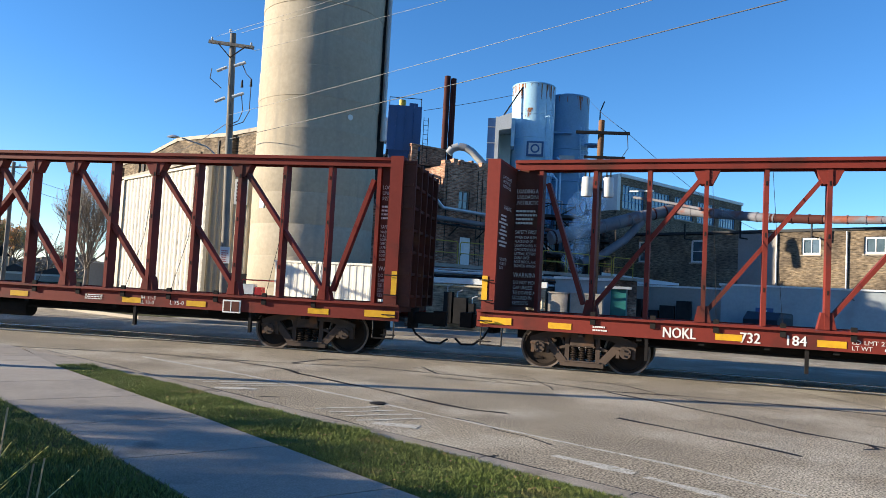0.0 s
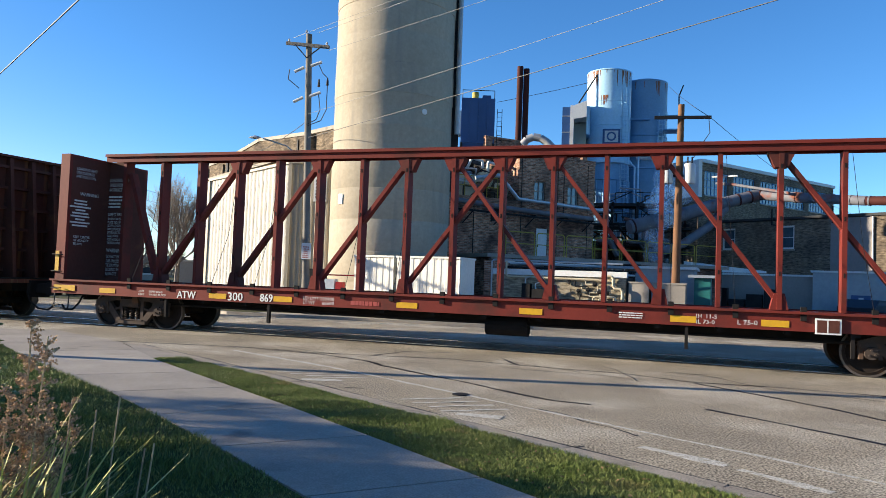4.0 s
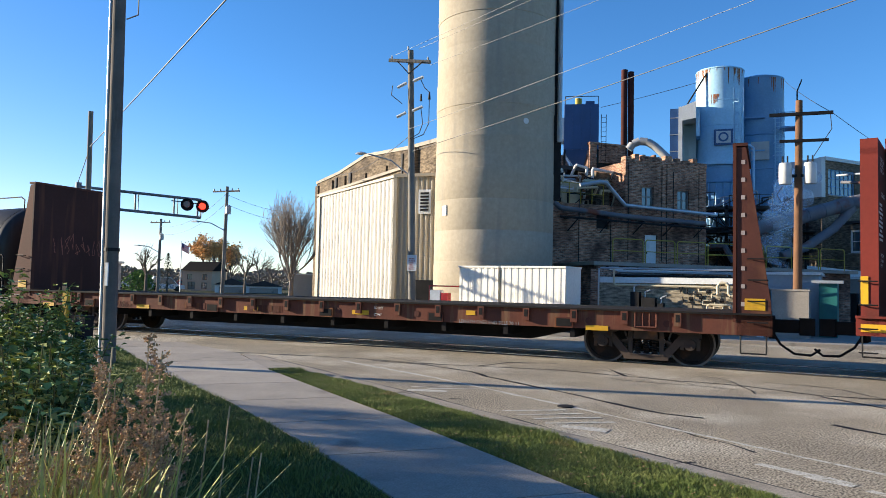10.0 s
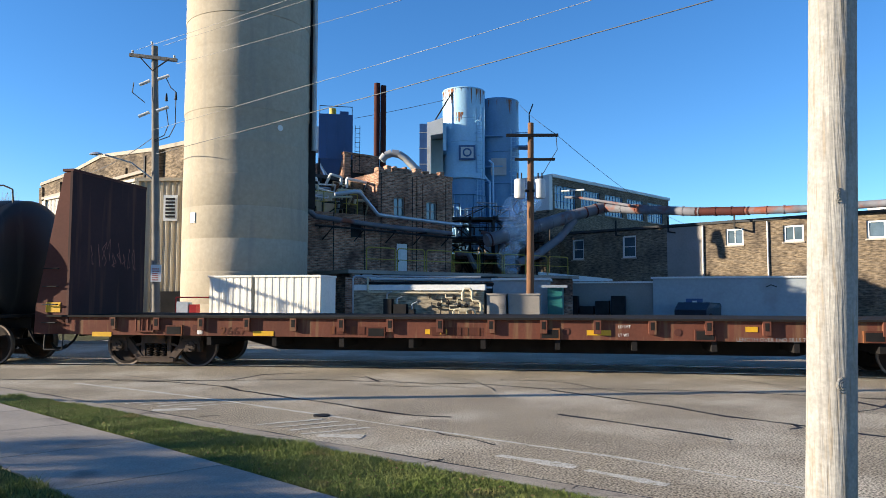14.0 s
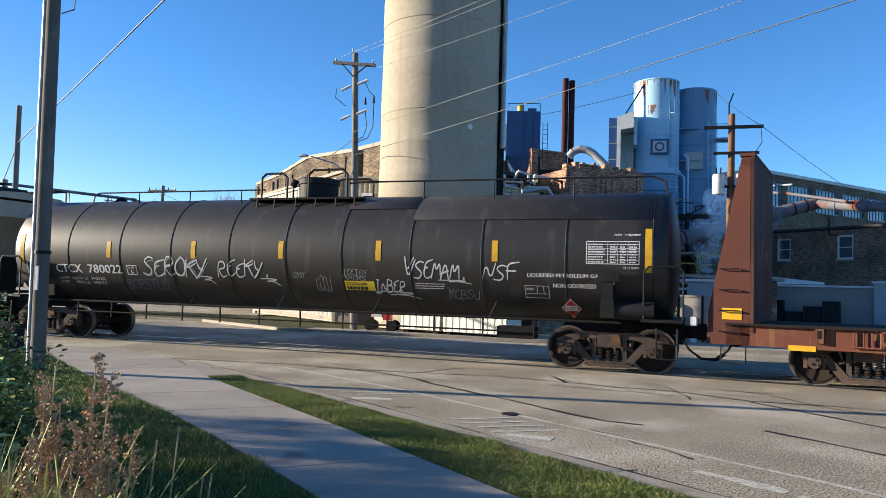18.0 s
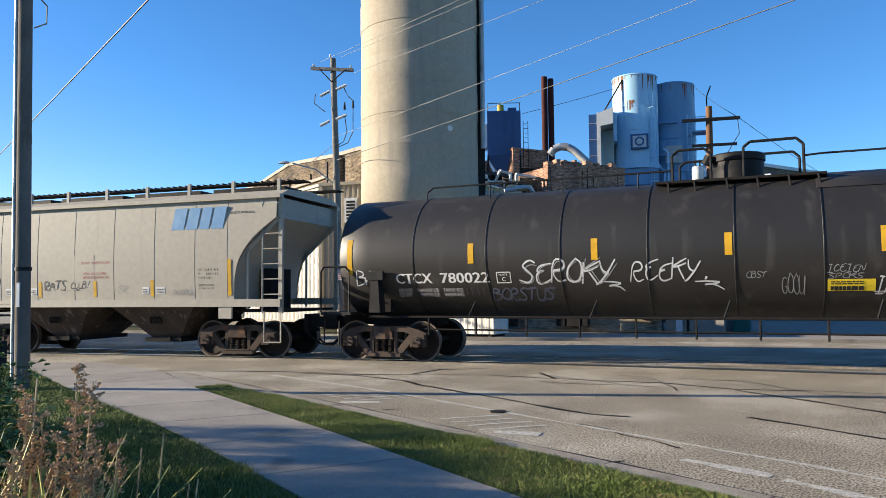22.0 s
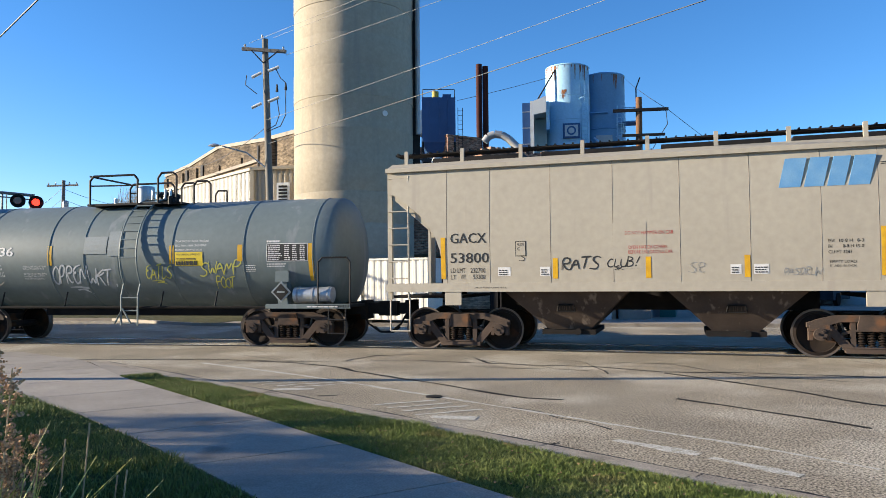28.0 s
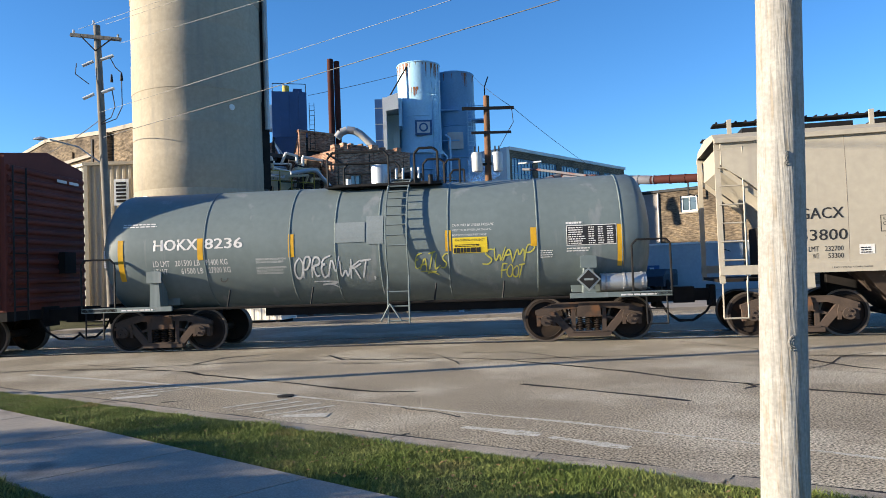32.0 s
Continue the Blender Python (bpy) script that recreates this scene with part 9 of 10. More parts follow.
# near pole on the right, and the pole on the left verge
np_ = thing("near_pole", "pale weathered wooden pole with deep grain", "utility pole", m=Matrix.Translation((2.15, 4.16, 0)))
g = Geo()
prof = []
for i in range(60):
    z = 9.0 * i / 59
    prof.append((0.137 - 0.004 * z, z))
g.lathe(prof, 40)
rn = random.Random(5)
for i, p in enumerate(g.v):
    v = Vector(p)
    a = math.atan2(v.y, v.x)
    d = 0.004 * noise.noise((a * 5, 0.3 * v.z, 3)) + 0.003 * noise.noise((a * 14, 0.8 * v.z, 7)) + 0.012 * noise.noise((0.3, 0.7 * v.z, 1))
    r = math.hypot(v.x, v.y)
    g.v[i] = (v.x * (1 + d / r) + 0.036 * v.z, v.y * (1 + d / r), v.z)
g.ob("pole", POLEPALE, np_, smooth=True)
for a, z in ((-1.3, 1.05), (-1.1, 2.1)):
    k = Geo()
    for q in range(3):
        k.lathe([(0.012 + 0.014 * q, 0.0), (0.016 + 0.014 * q, 0.006), (0.02 + 0.014 * q, 0.0)], 14, Matrix.Translation((0.133 * math.cos(a), 0.133 * math.sin(a), z)) @ Vector((math.cos(a), math.sin(a), 0)).to_track_quat("Z", "Y").to_matrix().to_4x4())
    k.ob("knot", POLEPALE, np_)
lp_ = thing("verge_pole", "dark weathered wooden pole with a metal conduit", "utility pole", m=Matrix.Translation((-9.8, 10.05, 0)))
Geo().cyl((0.09, 0, 0), (-0.11, 0, 11.0), 0.118, 0.098, 18).ob("pole", VERGEWOOD, lp_, smooth=True)
Geo().tube([(-0.06, -0.05, 0), (-0.2, -0.05, 8.5)], 0.03, 8).ob("conduit", GALV, lp_)
Geo().cyl((0.055, 0, 1.98), (0.055, 0, 2.04), 0.13, n=18).ob("strap", DARKSTEEL, lp_)
Geo().box(0.06, 0.12, -0.14, -0.118, 1.38, 1.78).ob("tag_plate", WHITEPAINT, lp_)
Geo().tube([(0.3, -0.1, 6.6), (0.5, -0.1, 6.4), (0.5, -0.1, 6.1), (0.25, -0.1, 6.05)], 0.012, 5).ob("drop_loop", DARKWIRE, lp_)

# crossing signals with cantilever, flashing red
cx_ = thing("crossing_signal", "railway crossing cantilever with red flashing lamps", "crossing signal", m=Matrix.Translation(bear(-46.55, 31.5, 0.348)) @ Matrix.Scale(0.768, 4))
ux = Vector((math.cos(radians(41)), math.sin(radians(41)), 0))


def lamp(parent, p, on):
    m = Matrix.Translation(p) @ Matrix.Rotation(radians(33), 4, "Z")
    b = Geo().cyl((0, 0.02, 0), (0, 0.06, 0), 0.33, n=24).ob("backboard", UNDER, parent)
    b.matrix_local = m
    Geo().cyl((0, -0.12, 0), (0, 0.019, 0), 0.17, n=20).ob("lens", RED_ON if on else RED_OFF, b)
    Geo().lathe([(0.2, 0.0), (0.2, 0.28)], 16, Matrix.Rotation(radians(90), 4, "X"), (10, 170)).ob("hood", UNDER, b)


SIGNALSTEEL = mat("weathered_signal_steel", (0.2, 0.21, 0.225), (0.15, 0.155, 0.165), 0.6, 0.3, scale=2.5, spec=0.2)
Geo().cyl((0, 0, -0.46), (0, 0, 6.3), 0.14, n=14).ob("mast", SIGNALSTEEL, cx_)
Geo().lathe([(0.22, -0.46), (0.22, -0.4), (0.15, -0.2)], 14).ob("mast_foot", SIGNALSTEEL, cx_)
Geo().cyl((0.42, -0.1, -0.46), (0.42, -0.1, 4.4), 0.09, n=12).ob("short_mast", GALV, cx_)
for z in (6.1, 5.15):
    Geo().tube([ux * -0.1 + Vector((0, 0, z)), ux * 5.9 + Vector((0, 0, z - 0.32))], 0.075, 8).ob("arm_chord", SIGNALSTEEL, cx_)
for f, r_ in ((0.45, 0.05), (0.475, 0.025), (0.77, 0.05), (0.8, 0.025), (0.97, 0.05), (0.998, 0.04)):
    Geo().tube([ux * (f * 5.9) + Vector((0, 0, 5.15 - 0.32 * f)), ux * (f * 5.9) + Vector((0, 0, 6.1 - 0.32 * f))], r_, 6).ob("arm_post", SIGNALSTEEL, cx_)
Geo().tube([ux * 4.4 + Vector((0, 0, 5.66)), ux * 5.95 + Vector((0, 0, 5.56))], 0.03, 6).ob("lamp_bar", SIGNALSTEEL, cx_)
lamp(cx_, ux * 5.38 + Vector((0, -0.3, 5.48)), False)
lamp(cx_, ux * 6.15 + Vector((0, -0.3, 5.43)), True)
lamp(cx_, Vector((0.13, -0.3, 2.58)), False)
lamp(cx_, Vector((1.2, -0.3, 2.6)), True)
Geo().tube([(-0.1, -0.1, 2.66), (1.3, -0.1, 2.68)], 0.035, 6).ob("lamp_bar", SIGNALSTEEL, cx_)
Geo().lathe([(0.2, 0.0), (0.33, 0.02), (0.33, 0.06), (0.2, 0.05)], 20, Matrix.Translation((-0.32, 0.2, 2.4)) @ Matrix.Rotation(radians(120), 4, "X")).ob("rear_backboard", UNDER, cx_)
for xb, yb, zb, turn, words in ((0.1, -0.2, 3.55, 12, ("RAIL", "CROSSING")), (0.78, 0.0, 3.5, -28, ("ROAD", "CROSSING"))):
    for a_, text in ((45, words[0]), (-45, words[1])):
        m_ = Matrix.Translation((xb, yb, zb)) @ Matrix.Rotation(radians(turn), 4, "Z") @ Matrix.Rotation(radians(a_), 4, "Y")
        off = 0.0 if a_ > 0 else -0.035
        bl_ = Geo().box(-0.62, 0.62, off - 0.02, off, -0.11, 0.11, m_).ob("crossbuck_blade", WHITEPAINT, cx_)
        vs_, fs_ = letters(text, 0.19, "CENTER")
        Geo().add([m_ @ Vector((a * (1.0 if len(text) > 5 else 1.5), off - 0.024, b - 0.07)) for a, b in vs_], fs_).ob("crossing_words", BLACKLETTER, bl_)
for k in range(14):
    Geo().tube([(-0.62, -0.1, 0.6 + 0.4 * k), (-0.25, -0.1, 0.6 + 0.4 * k)], 0.02, 4).ob("ladder_rung", GALV, cx_)
for x_ in (-0.62, -0.25):
    Geo().tube([(x_, -0.1, 0.3), (x_, -0.1, 6.1)], 0.025, 5).ob("ladder_rail", GALV, cx_)
bx = thing("signal_cabinet", "pale grey crossing control cabinet", "cabinet", m=Matrix.Translation(bear(-45.2, 43)))
Geo().box(-1.2, 1.2, -0.5, 0.5, -0.02, 2.3).ob("cabinet_body", PIPE, bx)
Geo().box(-1.3, 1.3, -0.6, 0.6, 2.301, 2.42).ob("cabinet_roof", WHITEPAINT, bx)

# wires: strung from the silo pole over the street towards the right
for a, b, sag in (((-9.89, 25.5, 9.85), (24.0, 4.0, 10.9), 0.25), ((-11.1, 25.0, 10.2), (22.0, 3.2, 11.3), 0.25), ((-10.3, 25.3, 10.45), (23.0, 3.6, 11.5), 0.25), ((-10.6, 25.3, 7.4), (23.0, -2.2, 8.1), 0.2)):
    wire_run("power_line", a, b, sag, 0.0065, WIRE, "thin pale power line over the street")
wire_run("phone_cable", (-10.55, 25.5, 6.58), (23.0, -3.8, 7.2), 0.2, 0.011, DARKWIRE, "dark phone cable over the street")
wire_run("guy_wire", (-10.6, 25.8, 7.4), (-24.0, 44.0, 8.9), 0.5, 0.014, DARKWIRE, "dark service wire to the brick hall")
wire_run("tank_line", (-7.7, 56.0, 15.4), (-0.8, 56.0, 16.8), 0.05, 0.02, DARKWIRE, "thin dark line strung to the tank")
wire_run("power_line", (5.2, 57.0, 16.7), (4.06, 28.05, 7.78), 0.1, 0.016, DARKWIRE, "dark power line down from the tank")
wire_run("power_line", (4.06, 28.05, 7.78), (16.5, 52, 6.7), 0.4, 0.014, DARKWIRE, "dark service line to the brick building")
sp = thing("slim_pole", "slim grey wooden pole with one cable", "utility pole", m=Matrix.Translation((-21.5, 20.85, 0)))
Geo().cyl((0.05, 0, 0), (-0.08, 0, 7.7), 0.11, 0.085, 12).ob("pole", POLEWOOD, sp, smooth=True)
Geo().tube([(0.1, -0.1, 2.6), (-0.6, -0.1, 2.6)], 0.03, 6).ob("step_arm", DARKSTEEL, sp)
wire_run("service_cable", (-21.5, 20.8, 6.35), (2.3, 4.16, 8.1), 0.05, 0.018, DARKWIRE, "dark service cable to the near pole")
wire_run("service_cable", (-21.55, 20.85, 6.35), (-31.0, 28.0, 3.6), 0.3, 0.016, DARKWIRE, "dark service cable down to the crossing")


# ---- far left: trees, house, street poles, parked cars ----
def bare_tree(x, y, h, spread, seed, label, leaf=None, levels=4, name="bare_tree"):
    rn = random.Random(seed)
    t = thing(name, label, "tree", m=Matrix.Translation((x, y, 0)))
    trunk, crown, lv = Geo(), Geo(), Geo()

    def grow(p, d, L, r, k):
        q = p + d * L
        (trunk if k == 0 else crown).cyl(p, q, r, r * 0.62, 6 if k < 2 else 3, False)
        if leaf and k >= levels - 1:
            for _ in range(9):
                c = p.lerp(q, rn.random()) + Vector((rn.gauss(0, 0.25), rn.gauss(0, 0.25), rn.gauss(0, 0.25)))
                a = Vector((rn.gauss(0, 1), rn.gauss(0, 1), rn.gauss(0, 1))).normalized() * 0.16
                b = a.orthogonal().normalized() * 0.12
                lv.add([c - a, c + b, c + a, c - b], [(0, 1, 2, 3)])
        if k >= levels:
            return
        n = 5 if k == 0 else rn.choice((3, 4))
        for i in range(n):
            f = rn.uniform(0.45, 1.0) if k else rn.uniform(0.7, 1.0)
            u = Vector((rn.gauss(0, 1), rn.gauss(0, 1), rn.gauss(0, 0.4))).normalized()
            nd = (d * rn.uniform(0.9, 1.3) + u * spread).normalized()
            grow(p.lerp(q, f), nd, L * rn.uniform(0.55, 0.78), r * 0.5, k + 1)
    grow(Vector((0, 0, 0)), Vector((0, 0, 1)), h * 0.33, h * 0.025, 0)
    trunk.ob("trunk", BARK, t)
    crown.ob("crown", BARK, t)
    if leaf:
        lv.ob("leaves", leaf, t)
    return t


p = bear(-31.6, 52)
bt = thing("bare_tree", "large bare grey tree with a fan of fine upright twigs", "tree", m=Matrix.Translation(p))
Geo().cyl((0, 0, 0), (0.05, 0, 1.7), 0.17, 0.13, 10).ob("trunk", GREYBARK, bt)
limb, twg = Geo(), Geo()
rn = random.Random(3)


def grow_limb(p0, d, L, r, k):
    """A limb in three bends, which forks; the last forks are twigs."""
    pts = [p0]
    for j in range(3):
        d = (d + Vector((rn.gauss(0, 0.09), rn.gauss(0, 0.09), rn.gauss(0.1, 0.05)))).normalized()
        pts.append(pts[-1] + d * L / 3)
    if Vector((pts[-1].x / 2.45, pts[-1].y / 2.45, (pts[-1].z - 4.6) / 3.75)).length > 1.0 and k > 0:
        return
    for j in range(3):
        (limb if k < 3 else twg).cyl(pts[j], pts[j + 1], r * (1 - 0.13 * j), r * (0.87 - 0.13 * j), 5 if k < 3 else 3, False)
    if k == 4:
        return
    for i in range((5, 4, 4, 4)[k]):
        f = rn.uniform(0.5, 3.0)
        j = min(2, int(f))
        u = Vector((rn.gauss(0, 1), rn.gauss(0, 1), rn.gauss(0, 0.5))).normalized()
        grow_limb(pts[j].lerp(pts[j + 1], f - j), (d + u * rn.uniform(0.25, 0.5)).normalized(), L * rn.uniform(0.58, 0.8), max(0.008, r * 0.55), k + 1)


for i in range(11):
    a, o = i * 2.4, 0.05 + 0.85 * ((i * 0.37) % 1.0)
    grow_limb(Vector((0.04, 0, 1.2 + 0.08 * i)), Vector((math.sin(o) * math.cos(a), math.sin(o) * math.sin(a), math.cos(o))), 3.0, 0.055, 0)
tagged(limb.ob("limb_fan", GREYBARK, bt), kind="stuff")
tagged(twg.ob("twig_crown", GREYBARK, bt), kind="stuff")
for az, d, h, sd_, lf in ((-37.9, 130, 11.5, 5, ORANGELEAF), (-36.3, 132, 10.5, 25, ORANGELEAF), (-37.0, 126, 11.5, 26, ORANGELEAF), (-41.95, 80, 7.2, 6, None), (-35.0, 95, 8.0, 7, None), (-50.3, 78, 7.2, 8, None), (-45.1, 120, 4.5, 9, ORANGELEAF), (-34.0, 120, 8, 15, None), (-33.0, 105, 6.5, 16, None), (-36.0, 125, 7.5, 17, None), (-31.5, 110, 6.5, 18, None), (-44.6, 100, 6.0, 19, None)):
    p = bear(az, d)
    bare_tree(p.x, p.y, h, 0.6, sd_, "autumn tree with thin orange leaves" if lf else "bare autumn tree by the street", lf, levels=4, name="street_tree")
# a row of small leafy trees beyond the lawn, which shades it from the low sun
def leafy_tree(x, y, h, r, n, seed):
    rn = random.Random(seed)
    t = thing("shade_tree", "small leafy tree in a row beside the lawn", "tree", "shade trees", m=Matrix.Translation((x, y, 0)))
    Geo().cyl((0, 0, 0), (0.1, 0, h * 0.75), 0.11, 0.04, 8).ob("trunk", BARK, t)
    br, lv = Geo(), Geo()
    for i in range(46):
        a, f = rn.uniform(0, 6.283), rn.uniform(0.06, 0.86)
        p0 = Vector((0.1 * f, 0, h * f))
        L = r * rn.uniform(0.6, 1.25)
        p1 = p0 + Vector((L * math.cos(a), L * math.sin(a), min(L * rn.uniform(0.1, 0.6), h - h * f)))
        br.cyl(p0, p1, 0.03, 0.008, 4, False)
        for k in range(n):
            c = p0.lerp(p1, rn.uniform(0.25, 1.05)) + Vector((rn.gauss(0, 0.16), rn.gauss(0, 0.16), rn.gauss(0, 0.16)))
            d = Vector((rn.gauss(0, 1), rn.gauss(0, 1), rn.gauss(0, 1))).normalized() * 0.1
            w = d.orthogonal().normalized() * 0.07
            lv.add([c - d, c + w, c + d, c - w], [(0, 1, 2, 3)])
    for i in range(16):
        p0 = Vector((rn.uniform(-0.3, 0.3), rn.uniform(-0.9, 0.9), h * rn.uniform(0.55, 0.8)))
        p1 = p0 + Vector((rn.gauss(0, 0.15), rn.gauss(0, 0.15), h * 1.06 - p0.z - rn.uniform(0, 0.5)))
        br.cyl(p0, p1, 0.04, 0.02, 4, False)
        for k in range(9):
            c = p1 + Vector((rn.gauss(0, 0.08), rn.gauss(0, 0.16), rn.gauss(0, 0.07)))
            d = Vector((rn.gauss(0, 1), rn.gauss(0, 1), rn.gauss(0, 1))).normalized() * 0.1
            w = d.orthogonal().normalized() * 0.08
            lv.add([c - d, c + w, c + d, c - w], [(0, 1, 2, 3)])
    tagged(br.ob("limb_fan", BARK, t), kind="stuff")
    tagged(lv.ob("crown", BUSHLEAF, t), kind="stuff")


for i in range(10):
    y = -5.0 + 1.02 * i
    h, n = (4.8, 40, 4.8, 40, 4.8, 40, 3.8, 22, 3.3, 16, 5.0, 48, 5.1, 56, 5.0, 26, 4.9, 22, 4.8, 26)[2 * i:2 * i + 2]
    leafy_tree(-24.0 + 0.4 * math.sin(i * 1.7), y, h + 0.12 * math.sin(i * 2.1), 0.95, n, 21 + i)
p = bear(-40.5, 90)
fir = thing("conifer", "small dark green conifer", "tree", m=Matrix.Translation(p))
Geo().cyl((0, 0, 0), (0, 0, 3.4), 0.12, 0.03, 8).ob("trunk", BARK, fir)
g = Geo()
rn = random.Random(4)
for i in range(900):
    z = rn.uniform(0.5, 4.6)
    r = (4.7 - z) * 0.32 * math.sqrt(rn.random())
    a = rn.uniform(0, 6.283)
    c = Vector((r * math.cos(a), r * math.sin(a), z))
    d = Vector((math.cos(a), math.sin(a), -0.4)) * 0.22
    e_ = Vector((-math.sin(a), math.cos(a), 0)) * 0.05
    g.add([c - e_, c + d, c + e_], [(0, 1, 2)])
g.ob("needles", FIRLEAF, fir)
woods = Geo()
rn = random.Random(8)
for i in range(20000):
    az = rn.uniform(-62, -24)
    d = rn.uniform(150, 190)
    top = 2.6 + 2.2 * (0.5 + 0.5 * noise.noise((az * 0.35, 0, 0))) + 0.9 * noise.noise((az * 2.1, 3, 0))
    z = rn.uniform(0, 1) ** 0.8 * top
    c = bear(az, d, z)
    a = Vector((rn.gauss(0, 1), rn.gauss(0, 1), rn.gauss(0, 1))).normalized() * 0.34
    b = a.orthogonal().normalized() * 0.22
    woods.add([c - a, c + b, c + a, c - b], [(0, 1, 2, 3)])
tagged(woods.ob("far_woods", mat("far_foliage", (0.27, 0.215, 0.17), (0.21, 0.18, 0.14), 0.9, scale=0.08, isl=0.12, spec=0.05)), "far line of autumn woods along the horizon", "woods", kind="stuff")
hs = thing("house", "tan two-storey house with a dark pitched roof", "house", m=Matrix.Translation(bear(-38.45, 112)) @ Matrix.Rotation(radians(14), 4, "Z"))
HSW = mat("tan_siding", (0.48, 0.32, 0.22), (0.43, 0.29, 0.2), 0.8)
HSR = mat("dark_shingle_roof", (0.014, 0.012, 0.012), None, 0.95, scale=4, spec=0.1)
wall_holes(-2.2, 2.2, 0, 2.9, 0.2, [(-1.5, -0.8, 1.6, 2.4), (0.8, 1.5, 1.6, 2.4), (-1.4, -0.3, 0.2, 1.3), (0.7, 1.5, 0.3, 1.2)]).ob("front_wall", HSW, hs)
for u0, u1, v0, v1 in ((-2.2, -2.0, 0.21, 5), (2.0, 2.2, 0.21, 5), (-2.2, 2.2, 5.01, 5.2)):
    Geo().box(u0, u1, v0, v1, 0, 2.9).ob("side_wall", HSW, hs)
for q in ((-1.5, -0.8, 1.6, 2.4), (0.8, 1.5, 1.6, 2.4), (-1.4, -0.3, 0.2, 1.3), (0.7, 1.5, 0.3, 1.2)):
    window(hs, *q, 2, 2, DARKSTEEL, 0.08, 0.04, False)
Geo().prism([(-0.3, 2.9), (5.5, 2.9), (2.6, 4.3)], -2.4, 2.4, Matrix.Rotation(radians(90), 4, "Z")).ob("roof", HSR, hs)
CARNAVY = mat("navy_cloth", (0.03, 0.05, 0.16), None, 0.9)
fp = thing("flagpole", "white flagpole with a red and white flag", "flagpole", m=Matrix.Translation(bear(-39.6, 62)))
Geo().cyl((0, 0, 0), (0, 0, 4.6), 0.05, 0.03, 8).ob("staff", WHITEPAINT, fp)
for i in range(7):
    z0_, z1_ = 4.5 - 0.085 * i, 4.5 - 0.085 * (i + 1)
    x0_ = 0.28 if i < 4 else 0.0
    Geo().add([(x0_, 0, z0_ - 0.5 * x0_), (0.66, 0.1, z0_ - 0.33), (0.66, 0.1, z1_ - 0.33), (x0_, 0, z1_ - 0.5 * x0_)], [(0, 1, 2, 3)]).ob("flag_stripe", WHITEPAINT if i % 2 else PLACARD, fp)
Geo().add([(0, 0, 4.5), (0.28, 0, 4.36), (0.28, 0, 4.02), (0, 0, 4.16)], [(0, 1, 2, 3)]).ob("flag_canton", CARNAVY, fp)
for az, d, h, arm, lampless in ((-36.6, 62, 9.2, 1, False), (-41.15, 84, 8.0, 1, False), (-48.55, 80, 7.4, 2, True), (-48.05, 66, 6.6, 0, True), (-49.0, 95, 6.4, 1, False), (-49.25, 110, 6.4, 1, True), (-49.7, 130, 6.0, 1, True), (-47.5, 150, 5.6, 1, True)):
    q = thing("street_pole", "grey street utility pole with wooden crossarms", "utility pole", "street poles", m=Matrix.Translation(bear(az, d)))
    Geo().cyl((0, 0, 0), (0.12, 0, h), 0.17, 0.12, 10).ob("pole", POLEWOOD, q)
    for k in range(arm):
        zc = h - 0.45 - 1.05 * k
        Geo().box(-1.25, 1.3, -0.06, 0.06, zc, zc + 0.12).ob("crossarm", POLEWOOD, q)
        for xi in (-1.15, -0.55, 0.6, 1.2):
            Geo().lathe([(0.05, 0), (0.06, 0.08), (0.03, 0.16), (0.01, 0.2)], 8, Matrix.Translation((xi, 0, zc + 0.12))).ob("insulator", PIPE, q)
    if not lampless:
        Geo().tube([(0, 0, h - 3.6), (-1.2, -0.2, h - 3.0), (-2.4, -0.4, h - 2.85)], 0.045, 6).ob("lamp_arm", GALV, q)
        Geo().prism([(-2.95, h - 2.92), (-2.35, h - 2.95), (-2.35, h - 2.8), (-2.8, h - 2.8)], -0.55, -0.25).ob("lamp_head", GALV, q)
    if arm and d < 100:
        Geo().lathe([(0.01, 0), (0.2, 0.02), (0.22, 0.1), (0.22, 0.62), (0.15, 0.72), (0.01, 0.74)], 12, Matrix.Translation((0.36, -0.1, h - 2.3))).ob("transformer", PIPE, q)
for za in (7.2, 6.4):
    wire_run("street_line", bear(-36.6, 62, za + 1.4), bear(-41.15, 84, za), 0.9, 0.014, DARKWIRE, "thin dark street line between poles")
    wire_run("street_line", bear(-36.6, 62, za + 1.4), bear(-28.0, 66, za + 1.0), 0.9, 0.014, DARKWIRE, "thin dark street line between poles")
for a_, b_ in (((-48.55, 80, 7.0), (-49.25, 110, 6.0)), ((-48.55, 80, 5.9), (-49.7, 130, 5.6)), ((-48.05, 66, 6.3), (-48.55, 80, 7.0))):
    wire_run("street_line", bear(*a_), bear(*b_), 0.3, 0.014, DARKWIRE, "thin dark street line between poles")
GREENSHRUB = mat("green_shrub_leaves", (0.17, 0.24, 0.06), (0.11, 0.17, 0.045), 0.7, scale=2, isl=0.4, spec=0.12)
